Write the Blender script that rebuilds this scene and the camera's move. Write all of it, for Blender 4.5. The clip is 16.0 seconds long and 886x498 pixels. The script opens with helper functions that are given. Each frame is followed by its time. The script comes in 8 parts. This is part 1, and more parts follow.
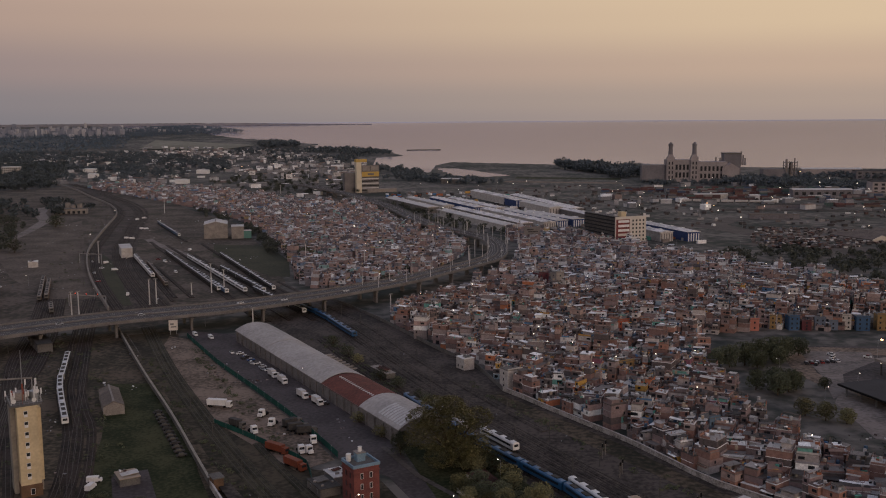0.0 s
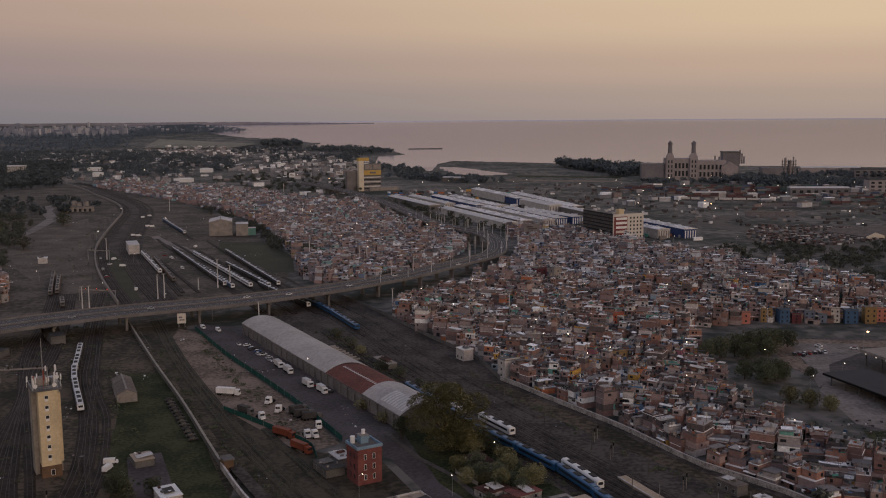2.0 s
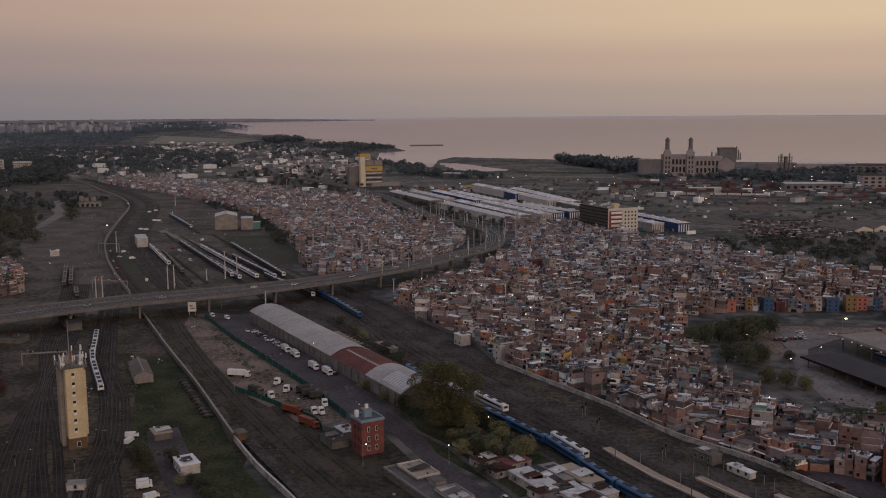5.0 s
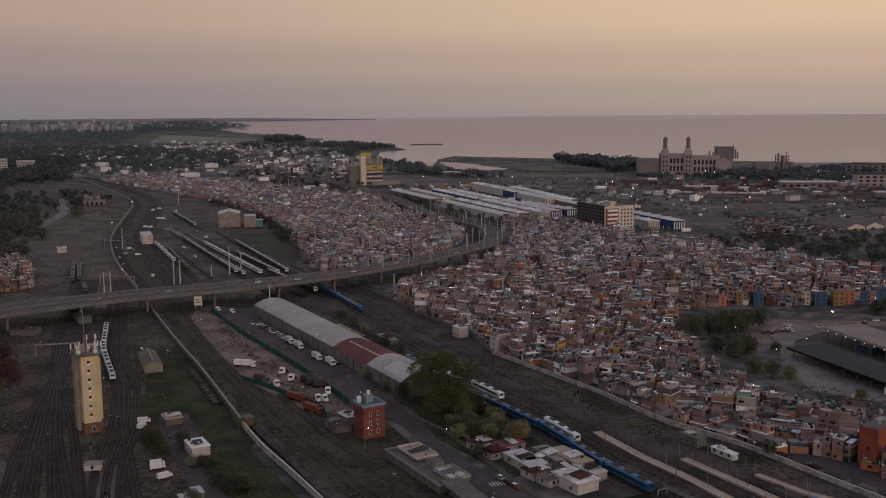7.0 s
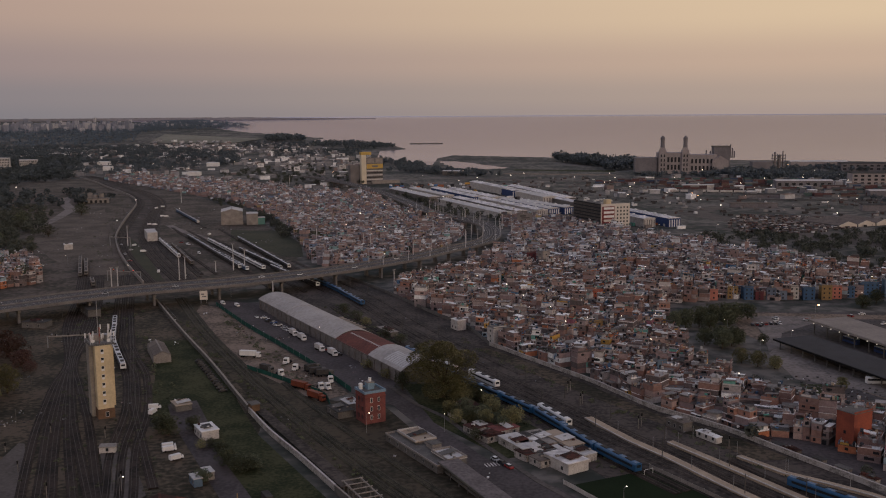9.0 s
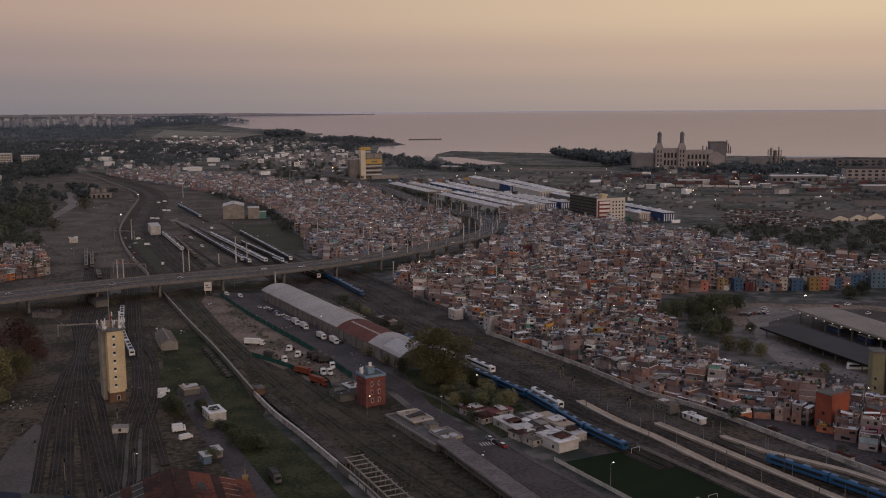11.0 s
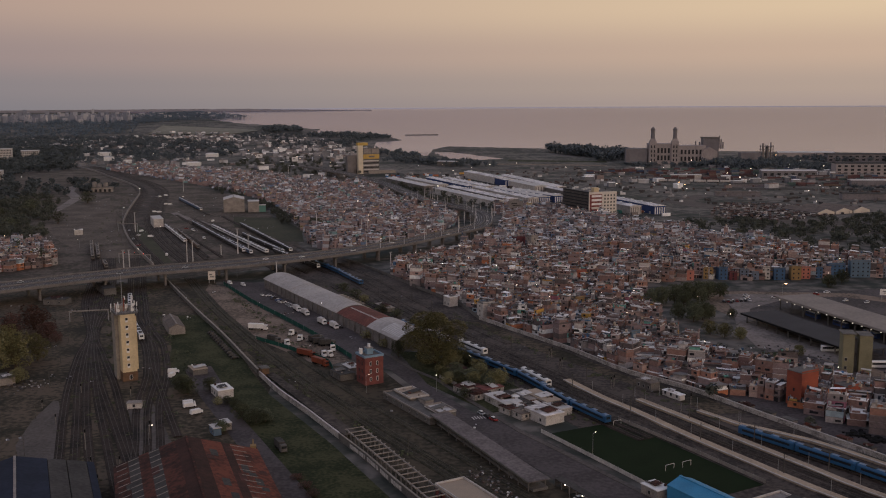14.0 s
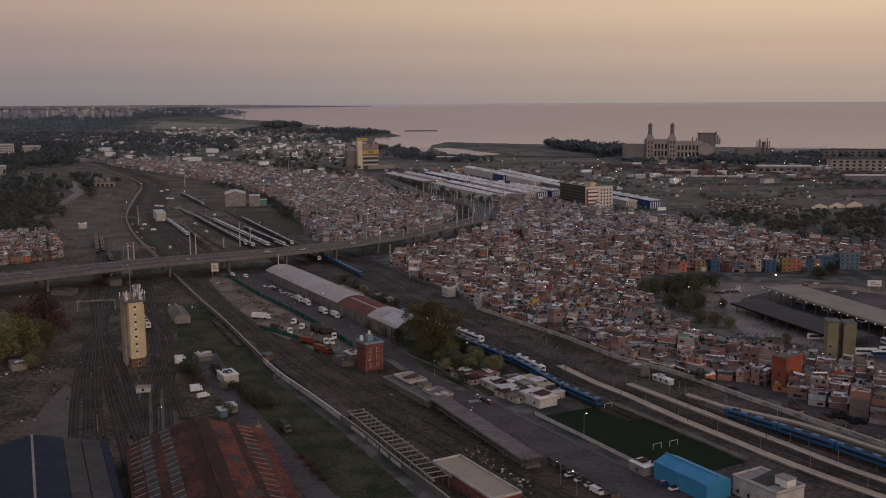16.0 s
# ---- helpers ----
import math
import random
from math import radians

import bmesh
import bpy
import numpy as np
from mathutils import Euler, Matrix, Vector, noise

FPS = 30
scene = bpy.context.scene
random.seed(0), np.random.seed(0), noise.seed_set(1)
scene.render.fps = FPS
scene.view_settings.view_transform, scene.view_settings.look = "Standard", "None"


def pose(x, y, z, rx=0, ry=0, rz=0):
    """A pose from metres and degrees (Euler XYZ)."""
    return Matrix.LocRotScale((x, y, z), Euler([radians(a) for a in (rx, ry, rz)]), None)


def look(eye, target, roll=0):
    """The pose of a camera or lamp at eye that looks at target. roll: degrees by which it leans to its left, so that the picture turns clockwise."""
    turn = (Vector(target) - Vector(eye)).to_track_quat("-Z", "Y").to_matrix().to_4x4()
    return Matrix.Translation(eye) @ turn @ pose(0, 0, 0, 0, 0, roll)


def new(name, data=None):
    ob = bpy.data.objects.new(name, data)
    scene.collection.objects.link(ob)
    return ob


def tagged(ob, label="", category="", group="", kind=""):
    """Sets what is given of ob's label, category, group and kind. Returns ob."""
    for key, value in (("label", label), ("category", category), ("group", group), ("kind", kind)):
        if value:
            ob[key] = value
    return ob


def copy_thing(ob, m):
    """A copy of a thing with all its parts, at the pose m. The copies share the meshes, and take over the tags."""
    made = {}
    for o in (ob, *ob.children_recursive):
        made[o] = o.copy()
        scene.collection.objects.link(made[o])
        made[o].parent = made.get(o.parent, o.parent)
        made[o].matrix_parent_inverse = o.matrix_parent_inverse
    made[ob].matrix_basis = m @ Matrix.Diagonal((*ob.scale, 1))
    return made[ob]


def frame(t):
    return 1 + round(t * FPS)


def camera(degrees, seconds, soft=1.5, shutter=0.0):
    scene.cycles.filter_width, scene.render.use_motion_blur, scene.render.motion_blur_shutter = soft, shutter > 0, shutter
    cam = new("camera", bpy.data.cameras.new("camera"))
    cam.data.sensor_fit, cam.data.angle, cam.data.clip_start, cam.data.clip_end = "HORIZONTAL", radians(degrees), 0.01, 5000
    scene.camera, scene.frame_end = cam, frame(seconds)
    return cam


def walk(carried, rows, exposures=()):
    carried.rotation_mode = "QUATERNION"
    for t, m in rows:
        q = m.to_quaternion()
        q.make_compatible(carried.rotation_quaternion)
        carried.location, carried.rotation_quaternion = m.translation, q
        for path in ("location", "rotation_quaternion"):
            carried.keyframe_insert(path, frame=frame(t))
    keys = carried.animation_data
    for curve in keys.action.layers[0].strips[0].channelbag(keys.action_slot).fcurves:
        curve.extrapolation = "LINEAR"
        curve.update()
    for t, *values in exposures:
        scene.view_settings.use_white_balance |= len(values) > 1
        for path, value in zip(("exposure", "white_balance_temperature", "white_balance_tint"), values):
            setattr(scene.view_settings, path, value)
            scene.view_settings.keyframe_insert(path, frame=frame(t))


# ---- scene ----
cam = camera(48.8, 16.0, soft=1.1)
PATH = [  # seconds, x, y, z, heading to the right, pitch, roll
    (0.0, -1.03, -3.19, 130.21, 1.900, -7.795, -0.38),
    (0.5, -0.92, -7.65, 130.26, 1.813, -7.803, -0.39),
    (1.0, -0.82, -12.13, 130.31, 1.839, -7.838, -0.39),
    (1.5, -0.72, -16.65, 130.37, 1.802, -7.830, -0.40),
    (2.0, -0.63, -21.19, 130.43, 1.783, -7.854, -0.40),
    (2.5, -0.53, -25.76, 130.49, 1.793, -7.878, -0.40),
    (3.0, -0.44, -30.35, 130.55, 1.758, -7.922, -0.41),
    (3.5, -0.36, -34.96, 130.61, 1.751, -7.954, -0.41),
    (4.0, -0.28, -39.59, 130.68, 1.716, -7.992, -0.41),
    (6.5, 0.08, -62.88, 130.97, 1.712, -8.086, -0.41),
    (7.0, 0.14, -67.54, 131.01, 1.697, -8.089, -0.41),
    (7.5, 0.20, -72.21, 131.06, 1.662, -8.094, -0.41),
    (8.0, 0.26, -76.86, 131.10, 1.661, -8.121, -0.41),
    (8.5, 0.31, -81.50, 131.13, 1.670, -8.123, -0.41),
    (9.0, 0.36, -86.12, 131.15, 1.703, -8.127, -0.40),
    (11.5, 0.55, -108.81, 131.16, 1.781, -8.421, -0.38),
    (12.0, 0.57, -113.24, 131.14, 1.826, -8.458, -0.38),
    (12.5, 0.60, -117.62, 131.10, 1.891, -8.489, -0.37),
    (13.0, 0.62, -121.94, 131.05, 1.916, -8.526, -0.37),
    (13.5, 0.64, -126.21, 130.99, 1.914, -8.563, -0.36),
    (14.0, 0.65, -130.41, 130.91, 1.949, -8.599, -0.35),
    (14.5, 0.66, -134.54, 130.83, 1.993, -8.606, -0.35),
    (15.0, 0.67, -138.60, 130.73, 1.958, -8.640, -0.34),
    (15.5, 0.67, -142.57, 130.61, 2.030, -8.668, -0.33),
    (16.0, 0.67, -146.46, 130.48, 2.000, -8.822, -0.32),
]
walk(cam, [(t, pose(x, y, z, 90 + p, 0, -h) @ pose(0, 0, 0, 0, 0, r)) for t, x, y, z, h, p, r in PATH], exposures=[(0.0, 0.02), (16.0, 0.09)])

# ---- world and light ----
world = bpy.data.worlds.new("dusk")
scene.world = world
world.use_nodes = True


def build_sky():
    nt = world.node_tree
    nt.nodes.clear()
    n, l = nt.nodes.new, nt.links.new
    tc = n("ShaderNodeTexCoord")
    sep = n("ShaderNodeSeparateXYZ")
    l(tc.outputs["Generated"], sep.inputs[0])

    def ramp(stops):
        r = n("ShaderNodeValToRGB")
        r.color_ramp.interpolation = "EASE"
        els = r.color_ramp.elements
        while len(els) < len(stops):
            els.new(0.5)
        for e, (p, c) in zip(els, stops):
            e.position, e.color = p, (*c, 1)
        return r
    # dusk opposite the sunset: grey-mauve shadow at the horizon, pink, then pale yellow higher up
    rz = n("ShaderNodeMapRange")
    rz.inputs["From Min"].default_value, rz.inputs["From Max"].default_value = -0.02, 0.2
    l(sep.outputs["Z"], rz.inputs["Value"])
    right = ramp([(0.06, (0.385, 0.30, 0.265)), (0.15, (0.43, 0.33, 0.272)), (0.30, (0.54, 0.392, 0.295)), (0.5, (0.675, 0.51, 0.345)), (0.78, (0.78, 0.595, 0.385))])
    left = ramp([(0.06, (0.195, 0.185, 0.205)), (0.16, (0.225, 0.202, 0.216)), (0.30, (0.292, 0.228, 0.226)), (0.52, (0.405, 0.29, 0.248)), (0.8, (0.54, 0.40, 0.315))])
    l(rz.outputs[0], right.inputs[0])
    l(rz.outputs[0], left.inputs[0])
    rx = n("ShaderNodeMapRange")
    rx.interpolation_type = "SMOOTHSTEP"
    rx.inputs["From Min"].default_value, rx.inputs["From Max"].default_value = -0.6, 0.55
    l(sep.outputs["X"], rx.inputs["Value"])
    mix = n("ShaderNodeMixRGB")
    l(rx.outputs[0], mix.inputs[0])
    l(left.outputs[0], mix.inputs[1])
    l(right.outputs[0], mix.inputs[2])
    # the upper dome: clear evening sky, sun low behind the eye
    sky = n("ShaderNodeTexSky")
    sky.sky_type, sky.sun_disc = "NISHITA", False
    sky.sun_elevation, sky.sun_rotation = radians(2.5), radians(150)
    dim = n("ShaderNodeMixRGB")
    dim.blend_type = "MULTIPLY"
    dim.inputs[0].default_value = 1
    dim.inputs[2].default_value = (SKY * 1.30, SKY * 0.985, SKY * 1.06, 1)
    l(sky.outputs[0], dim.inputs[1])
    up = n("ShaderNodeMapRange")
    up.interpolation_type = "SMOOTHSTEP"
    up.inputs["From Min"].default_value, up.inputs["From Max"].default_value = 0.13, 0.5
    l(sep.outputs["Z"], up.inputs["Value"])
    both = n("ShaderNodeMixRGB")
    l(up.outputs[0], both.inputs[0])
    l(mix.outputs[0], both.inputs[1])
    l(dim.outputs[0], both.inputs[2])
    bg = n("ShaderNodeBackground")
    l(both.outputs[0], bg.inputs[0])
    out = n("ShaderNodeOutputWorld")
    l(bg.outputs[0], out.inputs[0])


SKY = 0.515
build_sky()
sun = new("sun", bpy.data.lights.new("sun", "SUN"))
sun.data.energy, sun.data.angle, sun.data.color = 0.35, radians(14), (1.0, 0.84, 0.64)
sun.matrix_world = look((500, -800, 200), (0, 0, 0))


# ---- mesh helpers ----
class MB:
    """Collects boxes and other solids into one mesh."""

    def __init__(self):
        self.v, self.f, self.m = [], [], []

    def add(self, verts, faces, m=0):
        k = len(self.v)
        self.v.extend(verts)
        self.f.extend([tuple(i + k for i in q) for q in faces])
        self.m.extend([m] * len(faces))

    def box(self, c, s, rz=0.0, m=0, taper=1.0, base=True):
        co, si = math.cos(rz), math.sin(rz)
        vs = []
        for dz in (-0.5, 0.5):
            k = taper if dz > 0 else 1.0
            for dx, dy in ((-0.5, -0.5), (0.5, -0.5), (0.5, 0.5), (-0.5, 0.5)):
                x, y = dx * s[0] * k, dy * s[1] * k
                vs.append((c[0] + x * co - y * si, c[1] + x * si + y * co, c[2] + dz * s[2]))
        self.add(vs, ([(3, 2, 1, 0)] if base else []) + [(4, 5, 6, 7), (0, 1, 5, 4), (1, 2, 6, 5), (2, 3, 7, 6), (3, 0, 4, 7)], m)
        return self

    def lean(self, c, s, rz, slope, m=0):
        """A thin sheet that rises along its own y by slope."""
        k = len(self.v)
        self.box((0, 0, 0), s, 0, m)
        co, si = math.cos(rz), math.sin(rz)
        for i in range(k, k + 8):
            x, y, z = self.v[i]
            self.v[i] = (c[0] + x * co - y * si, c[1] + x * si + y * co, c[2] + z + slope * y)
        return self

    def tube(self, a, b, r0, r1=None, sides=8, m=0):
        a, b = Vector(a), Vector(b)
        r1 = r0 if r1 is None else r1
        d = (b - a).normalized()
        p = d.orthogonal().normalized()
        q = d.cross(p)
        vs = []
        for o, r in ((a, r0), (b, r1)):
            for i in range(sides):
                w = 2 * math.pi * i / sides
                vs.append(tuple(o + p * (r * math.cos(w)) + q * (r * math.sin(w))))
        fs = [(i, (i + 1) % sides, sides + (i + 1) % sides, sides + i) for i in range(sides)]
        fs += [tuple(range(sides - 1, -1, -1)), tuple(range(sides, 2 * sides))]
        self.add(vs, fs, m)
        return self

    def extrude(self, outline, a, b, m=0, up=(0, 0, 1)):
        """A profile of (side, height) pairs swept from a to b; closed at the ends."""
        a, b = Vector(a), Vector(b)
        d = (b - a).normalized()
        side = d.cross(Vector(up)).normalized()
        n = len(outline)
        vs = [tuple(o + side * s + Vector(up) * h) for o in (a, b) for s, h in outline]
        fs = [(i, (i + 1) % n, n + (i + 1) % n, n + i) for i in range(n)]
        fs += [tuple(range(n - 1, -1, -1)), tuple(range(n, 2 * n))]
        self.add(vs, fs, m)
        return self

    def sweep(self, outline, path, m=0):
        """A closed profile of (side, height) swept along a path of points (x, y, z), side to the right."""
        P = [Vector(p) for p in path]
        n = len(outline)
        vs = []
        for i, p in enumerate(P):
            d = P[min(i + 1, len(P) - 1)] - P[max(i - 1, 0)]
            d.z = 0
            d.normalize()
            side = Vector((d.y, -d.x, 0))
            vs += [tuple(p + side * s + Vector((0, 0, h))) for s, h in outline]
        fs = []
        for k in range(len(P) - 1):
            fs += [(k * n + i, k * n + (i + 1) % n, (k + 1) * n + (i + 1) % n, (k + 1) * n + i) for i in range(n)]
        fs += [tuple(range(n - 1, -1, -1)), tuple(range((len(P) - 1) * n, len(P) * n))]
        self.add(vs, fs, m)
        return self

    def mesh(self, name, *mats):
        me = bpy.data.meshes.new(name)
        me.from_pydata(self.v, [], self.f)
        for mt in mats:
            me.materials.append(mt)
        if len(mats) > 1:
            me.polygons.foreach_set("material_index", self.m)
        bm = bmesh.new()
        bm.from_mesh(me)
        bmesh.ops.recalc_face_normals(bm, faces=bm.faces)
        bm.to_mesh(me)
        bm.free()
        return me


def thing(name, at, turn, label, category, group="", kind=""):
    ob = new(name)
    ob.matrix_world = pose(at[0], at[1], at[2] if len(at) > 2 else 0, 0, 0, turn)
    ob.empty_display_size = 0.5
    return tagged(ob, label, category, group, kind)


def part(name, mb, material, parent, label=""):
    mats = material if isinstance(material, (list, tuple)) else [material]
    ob = new(name, mb.mesh(name, *mats) if isinstance(mb, MB) else mb)
    ob.parent = parent
    if label:
        tagged(ob, label)
    return ob


def solid(name, mb, material, label, category="", group="", kind="", at=None):
    mats = material if isinstance(material, (list, tuple)) else [material]
    ob = new(name, mb.mesh(name, *mats))
    if at:
        ob.matrix_world = at
    return tagged(ob, label, category, group, kind)


# ---- materials ----
def mat(name, c1, c2=None, rough=0.85, scale=0.2, fine=3.0, bump=0.3, metal=0.0, spec=0.12, vary="", spread=0.25, wave=None, c3=None, edge=(0.40, 0.68)):
    """Procedural surface: two colours mixed by coarse and fine noise, relief, optional shift per object or per island, optional ribs."""
    mt = bpy.data.materials.new(name)
    mt.use_nodes = True
    nt = mt.node_tree
    n, l = nt.nodes.new, nt.links.new
    b = nt.nodes["Principled BSDF"]
    b.inputs["Roughness"].default_value, b.inputs["Metallic"].default_value = rough, metal
    b.inputs["Specular IOR Level"].default_value = spec
    c2 = c2 or tuple(x * 0.6 for x in c1)
    geo = n("ShaderNodeNewGeometry")
    big, small = n("ShaderNodeTexNoise"), n("ShaderNodeTexNoise")
    for t, s in ((big, scale), (small, fine)):
        t.inputs["Scale"].default_value, t.inputs["Detail"].default_value = s, 5
        l(geo.outputs["Position"], t.inputs["Vector"])
    add = n("ShaderNodeMath")
    add.operation = "MULTIPLY_ADD"
    add.inputs[1].default_value = 0.55
    l(small.outputs[0], add.inputs[0])
    half = n("ShaderNodeMath")
    half.operation = "MULTIPLY"
    half.inputs[1].default_value = 0.55
    l(big.outputs[0], half.inputs[0])
    l(half.outputs[0], add.inputs[2])
    rp = n("ShaderNodeValToRGB")
    rp.color_ramp.elements[0].position, rp.color_ramp.elements[1].position = edge
    rp.color_ramp.elements[0].color, rp.color_ramp.elements[1].color = (*c2, 1), (*c1, 1)
    if c3:
        e = rp.color_ramp.elements.new((edge[0] + edge[1]) / 2)
        e.color = (*c3, 1)
    l(add.outputs[0], rp.inputs[0])
    col = rp.outputs[0]
    if vary:
        rnd = n("ShaderNodeObjectInfo").outputs["Random"] if vary == "object" else geo.outputs["Random Per Island"]
        hs = n("ShaderNodeHueSaturation")
        mr = n("ShaderNodeMapRange")
        mr.inputs["To Min"].default_value, mr.inputs["To Max"].default_value = 1 - spread, 1 + spread
        l(rnd, mr.inputs["Value"])
        l(mr.outputs[0], hs.inputs["Value"])
        l(col, hs.inputs["Color"])
        col = hs.outputs[0]
    l(col, b.inputs["Base Color"])
    bp = n("ShaderNodeBump")
    bp.inputs["Strength"].default_value, bp.inputs["Distance"].default_value = bump, 0.1
    if wave:
        w = n("ShaderNodeTexWave")
        w.inputs["Scale"].default_value, w.bands_direction = wave[0], wave[1]
        tcx = n("ShaderNodeTexCoord")
        l(tcx.outputs["Object"], w.inputs["Vector"])
        mx = n("ShaderNodeMath")
        l(w.outputs["Fac"], mx.inputs[0])
        l(small.outputs[0], mx.inputs[1])
        l(mx.outputs[0], bp.inputs["Height"])
    else:
        l(small.outputs[0], bp.inputs["Height"])
    l(bp.outputs[0], b.inputs["Normal"])
    return mt


def palette(name, colours, vary, rough=0.9, scale=0.8, hard=0.35):
    """A surface whose colour is drawn from a list, per object or per island, with stains."""
    mt = bpy.data.materials.new(name)
    mt.use_nodes = True
    nt = mt.node_tree
    n, l = nt.nodes.new, nt.links.new
    b = nt.nodes["Principled BSDF"]
    b.inputs["Roughness"].default_value, b.inputs["Specular IOR Level"].default_value = rough, 0.1
    geo = n("ShaderNodeNewGeometry")
    rnd = n("ShaderNodeObjectInfo").outputs["Random"] if vary == "object" else geo.outputs["Random Per Island"]
    rp = n("ShaderNodeValToRGB")
    rp.color_ramp.interpolation = "CONSTANT"
    els = rp.color_ramp.elements
    while len(els) < len(colours):
        els.new(0.5)
    for e, (p, c) in zip(els, colours):
        e.position, e.color = p, (*c, 1)
    l(rnd, rp.inputs[0])
    a, f = n("ShaderNodeTexNoise"), n("ShaderNodeTexNoise")
    for t, s in ((a, scale), (f, scale * 7)):
        t.inputs["Scale"].default_value, t.inputs["Detail"].default_value = s, 4
        l(geo.outputs["Position"], t.inputs["Vector"])
    mm = n("ShaderNodeMath")
    mm.operation = "MULTIPLY"
    l(a.outputs[0], mm.inputs[0])
    l(f.outputs[0], mm.inputs[1])
    mr = n("ShaderNodeMapRange")
    mr.inputs["From Min"].default_value, mr.inputs["From Max"].default_value = 0.1, 0.42
    mr.inputs["To Min"].default_value, mr.inputs["To Max"].default_value = 1 - hard, 1 + hard * 0.6
    l(mm.outputs[0], mr.inputs["Value"])
    hs = n("ShaderNodeHueSaturation")
    l(rp.outputs[0], hs.inputs["Color"])
    l(mr.outputs[0], hs.inputs["Value"])
    l(hs.outputs[0], b.inputs["Base Color"])
    bp = n("ShaderNodeBump")
    bp.inputs["Strength"].default_value, bp.inputs["Distance"].default_value = 0.4, 0.08
    l(f.outputs[0], bp.inputs["Height"])
    l(bp.outputs[0], b.inputs["Normal"])
    return mt


def glow(name, c, power):
    mt = bpy.data.materials.new(name)
    mt.use_nodes = True
    b = mt.node_tree.nodes["Principled BSDF"]
    b.inputs["Base Color"].default_value = (*c, 1)
    b.inputs["Emission Color"].default_value, b.inputs["Emission Strength"].default_value = (*c, 1), power
    return mt


WALLS = [(0.0, (0.27, 0.175, 0.155)), (0.10, (0.13, 0.113, 0.112)), (0.19, (0.25, 0.215, 0.21)), (0.32, (0.33, 0.30, 0.29)), (0.44, (0.45, 0.42, 0.40)), (0.54, (0.42, 0.30, 0.27)), (0.62, (0.62, 0.59, 0.56)),
         (0.70, (0.44, 0.17, 0.09)), (0.765, (0.82, 0.82, 0.80)), (0.825, (0.10, 0.19, 0.31)), (0.86, (0.48, 0.29, 0.08)), (0.895, (0.15, 0.35, 0.30)), (0.935, (0.30, 0.13, 0.17)), (0.965, (0.30, 0.38, 0.42))]
BRICK = [(0.0, (0.262, 0.158, 0.132)), (0.17, (0.218, 0.142, 0.128)), (0.32, (0.325, 0.178, 0.136)), (0.42, (0.18, 0.142, 0.136)), (0.54, (0.315, 0.258, 0.245)), (0.66, (0.25, 0.188, 0.186)), (0.78, (0.36, 0.265, 0.235)), (0.88, (0.50, 0.455, 0.43)), (0.92, (0.12, 0.10, 0.098))]
ROOFS = [(0.0, (0.19, 0.173, 0.163)), (0.18, (0.32, 0.295, 0.28)), (0.33, (0.07, 0.062, 0.058)), (0.51, (0.22, 0.143, 0.116)), (0.60, (0.46, 0.44, 0.415)), (0.69, (0.12, 0.105, 0.098)), (0.78, (0.70, 0.69, 0.675)), (0.88, (0.88, 0.88, 0.87))]
# Pale, cool tones put distance haze into the far houses' colours.
WALLS_HAZE = [(0.0, (0.285, 0.225, 0.217)), (0.16, (0.199, 0.185, 0.201)), (0.30, (0.33, 0.235, 0.215)), (0.44, (0.257, 0.185, 0.175)), (0.56, (0.399, 0.4, 0.424)), (0.66, (0.351, 0.25, 0.217)), (0.74, (0.142, 0.135, 0.148)), (0.83, (0.551, 0.57, 0.604)), (0.90, (0.76, 0.8, 0.848)), (0.93, (0.171, 0.23, 0.329)), (0.955, (0.38, 0.29, 0.159)), (0.975, (0.228, 0.36, 0.35))]
ROOFS_HAZE = [(0.0, (0.211, 0.205, 0.221)), (0.18, (0.300, 0.265, 0.262)), (0.34, (0.106, 0.102, 0.11)), (0.52, (0.259, 0.175, 0.155)), (0.64, (0.442, 0.45, 0.473)), (0.75, (0.634, 0.66, 0.698)), (0.89, (0.826, 0.86, 0.88))]
CLUTTER = [(0.0, (0.05, 0.047, 0.047)), (0.28, (0.20, 0.175, 0.165)), (0.42, (0.42, 0.40, 0.385)), (0.56, (0.82, 0.81, 0.80)), (0.76, (0.34, 0.13, 0.07)), (0.85, (0.08, 0.18, 0.34)), (0.90, (0.10, 0.30, 0.24)), (0.95, (0.48, 0.28, 0.08))]
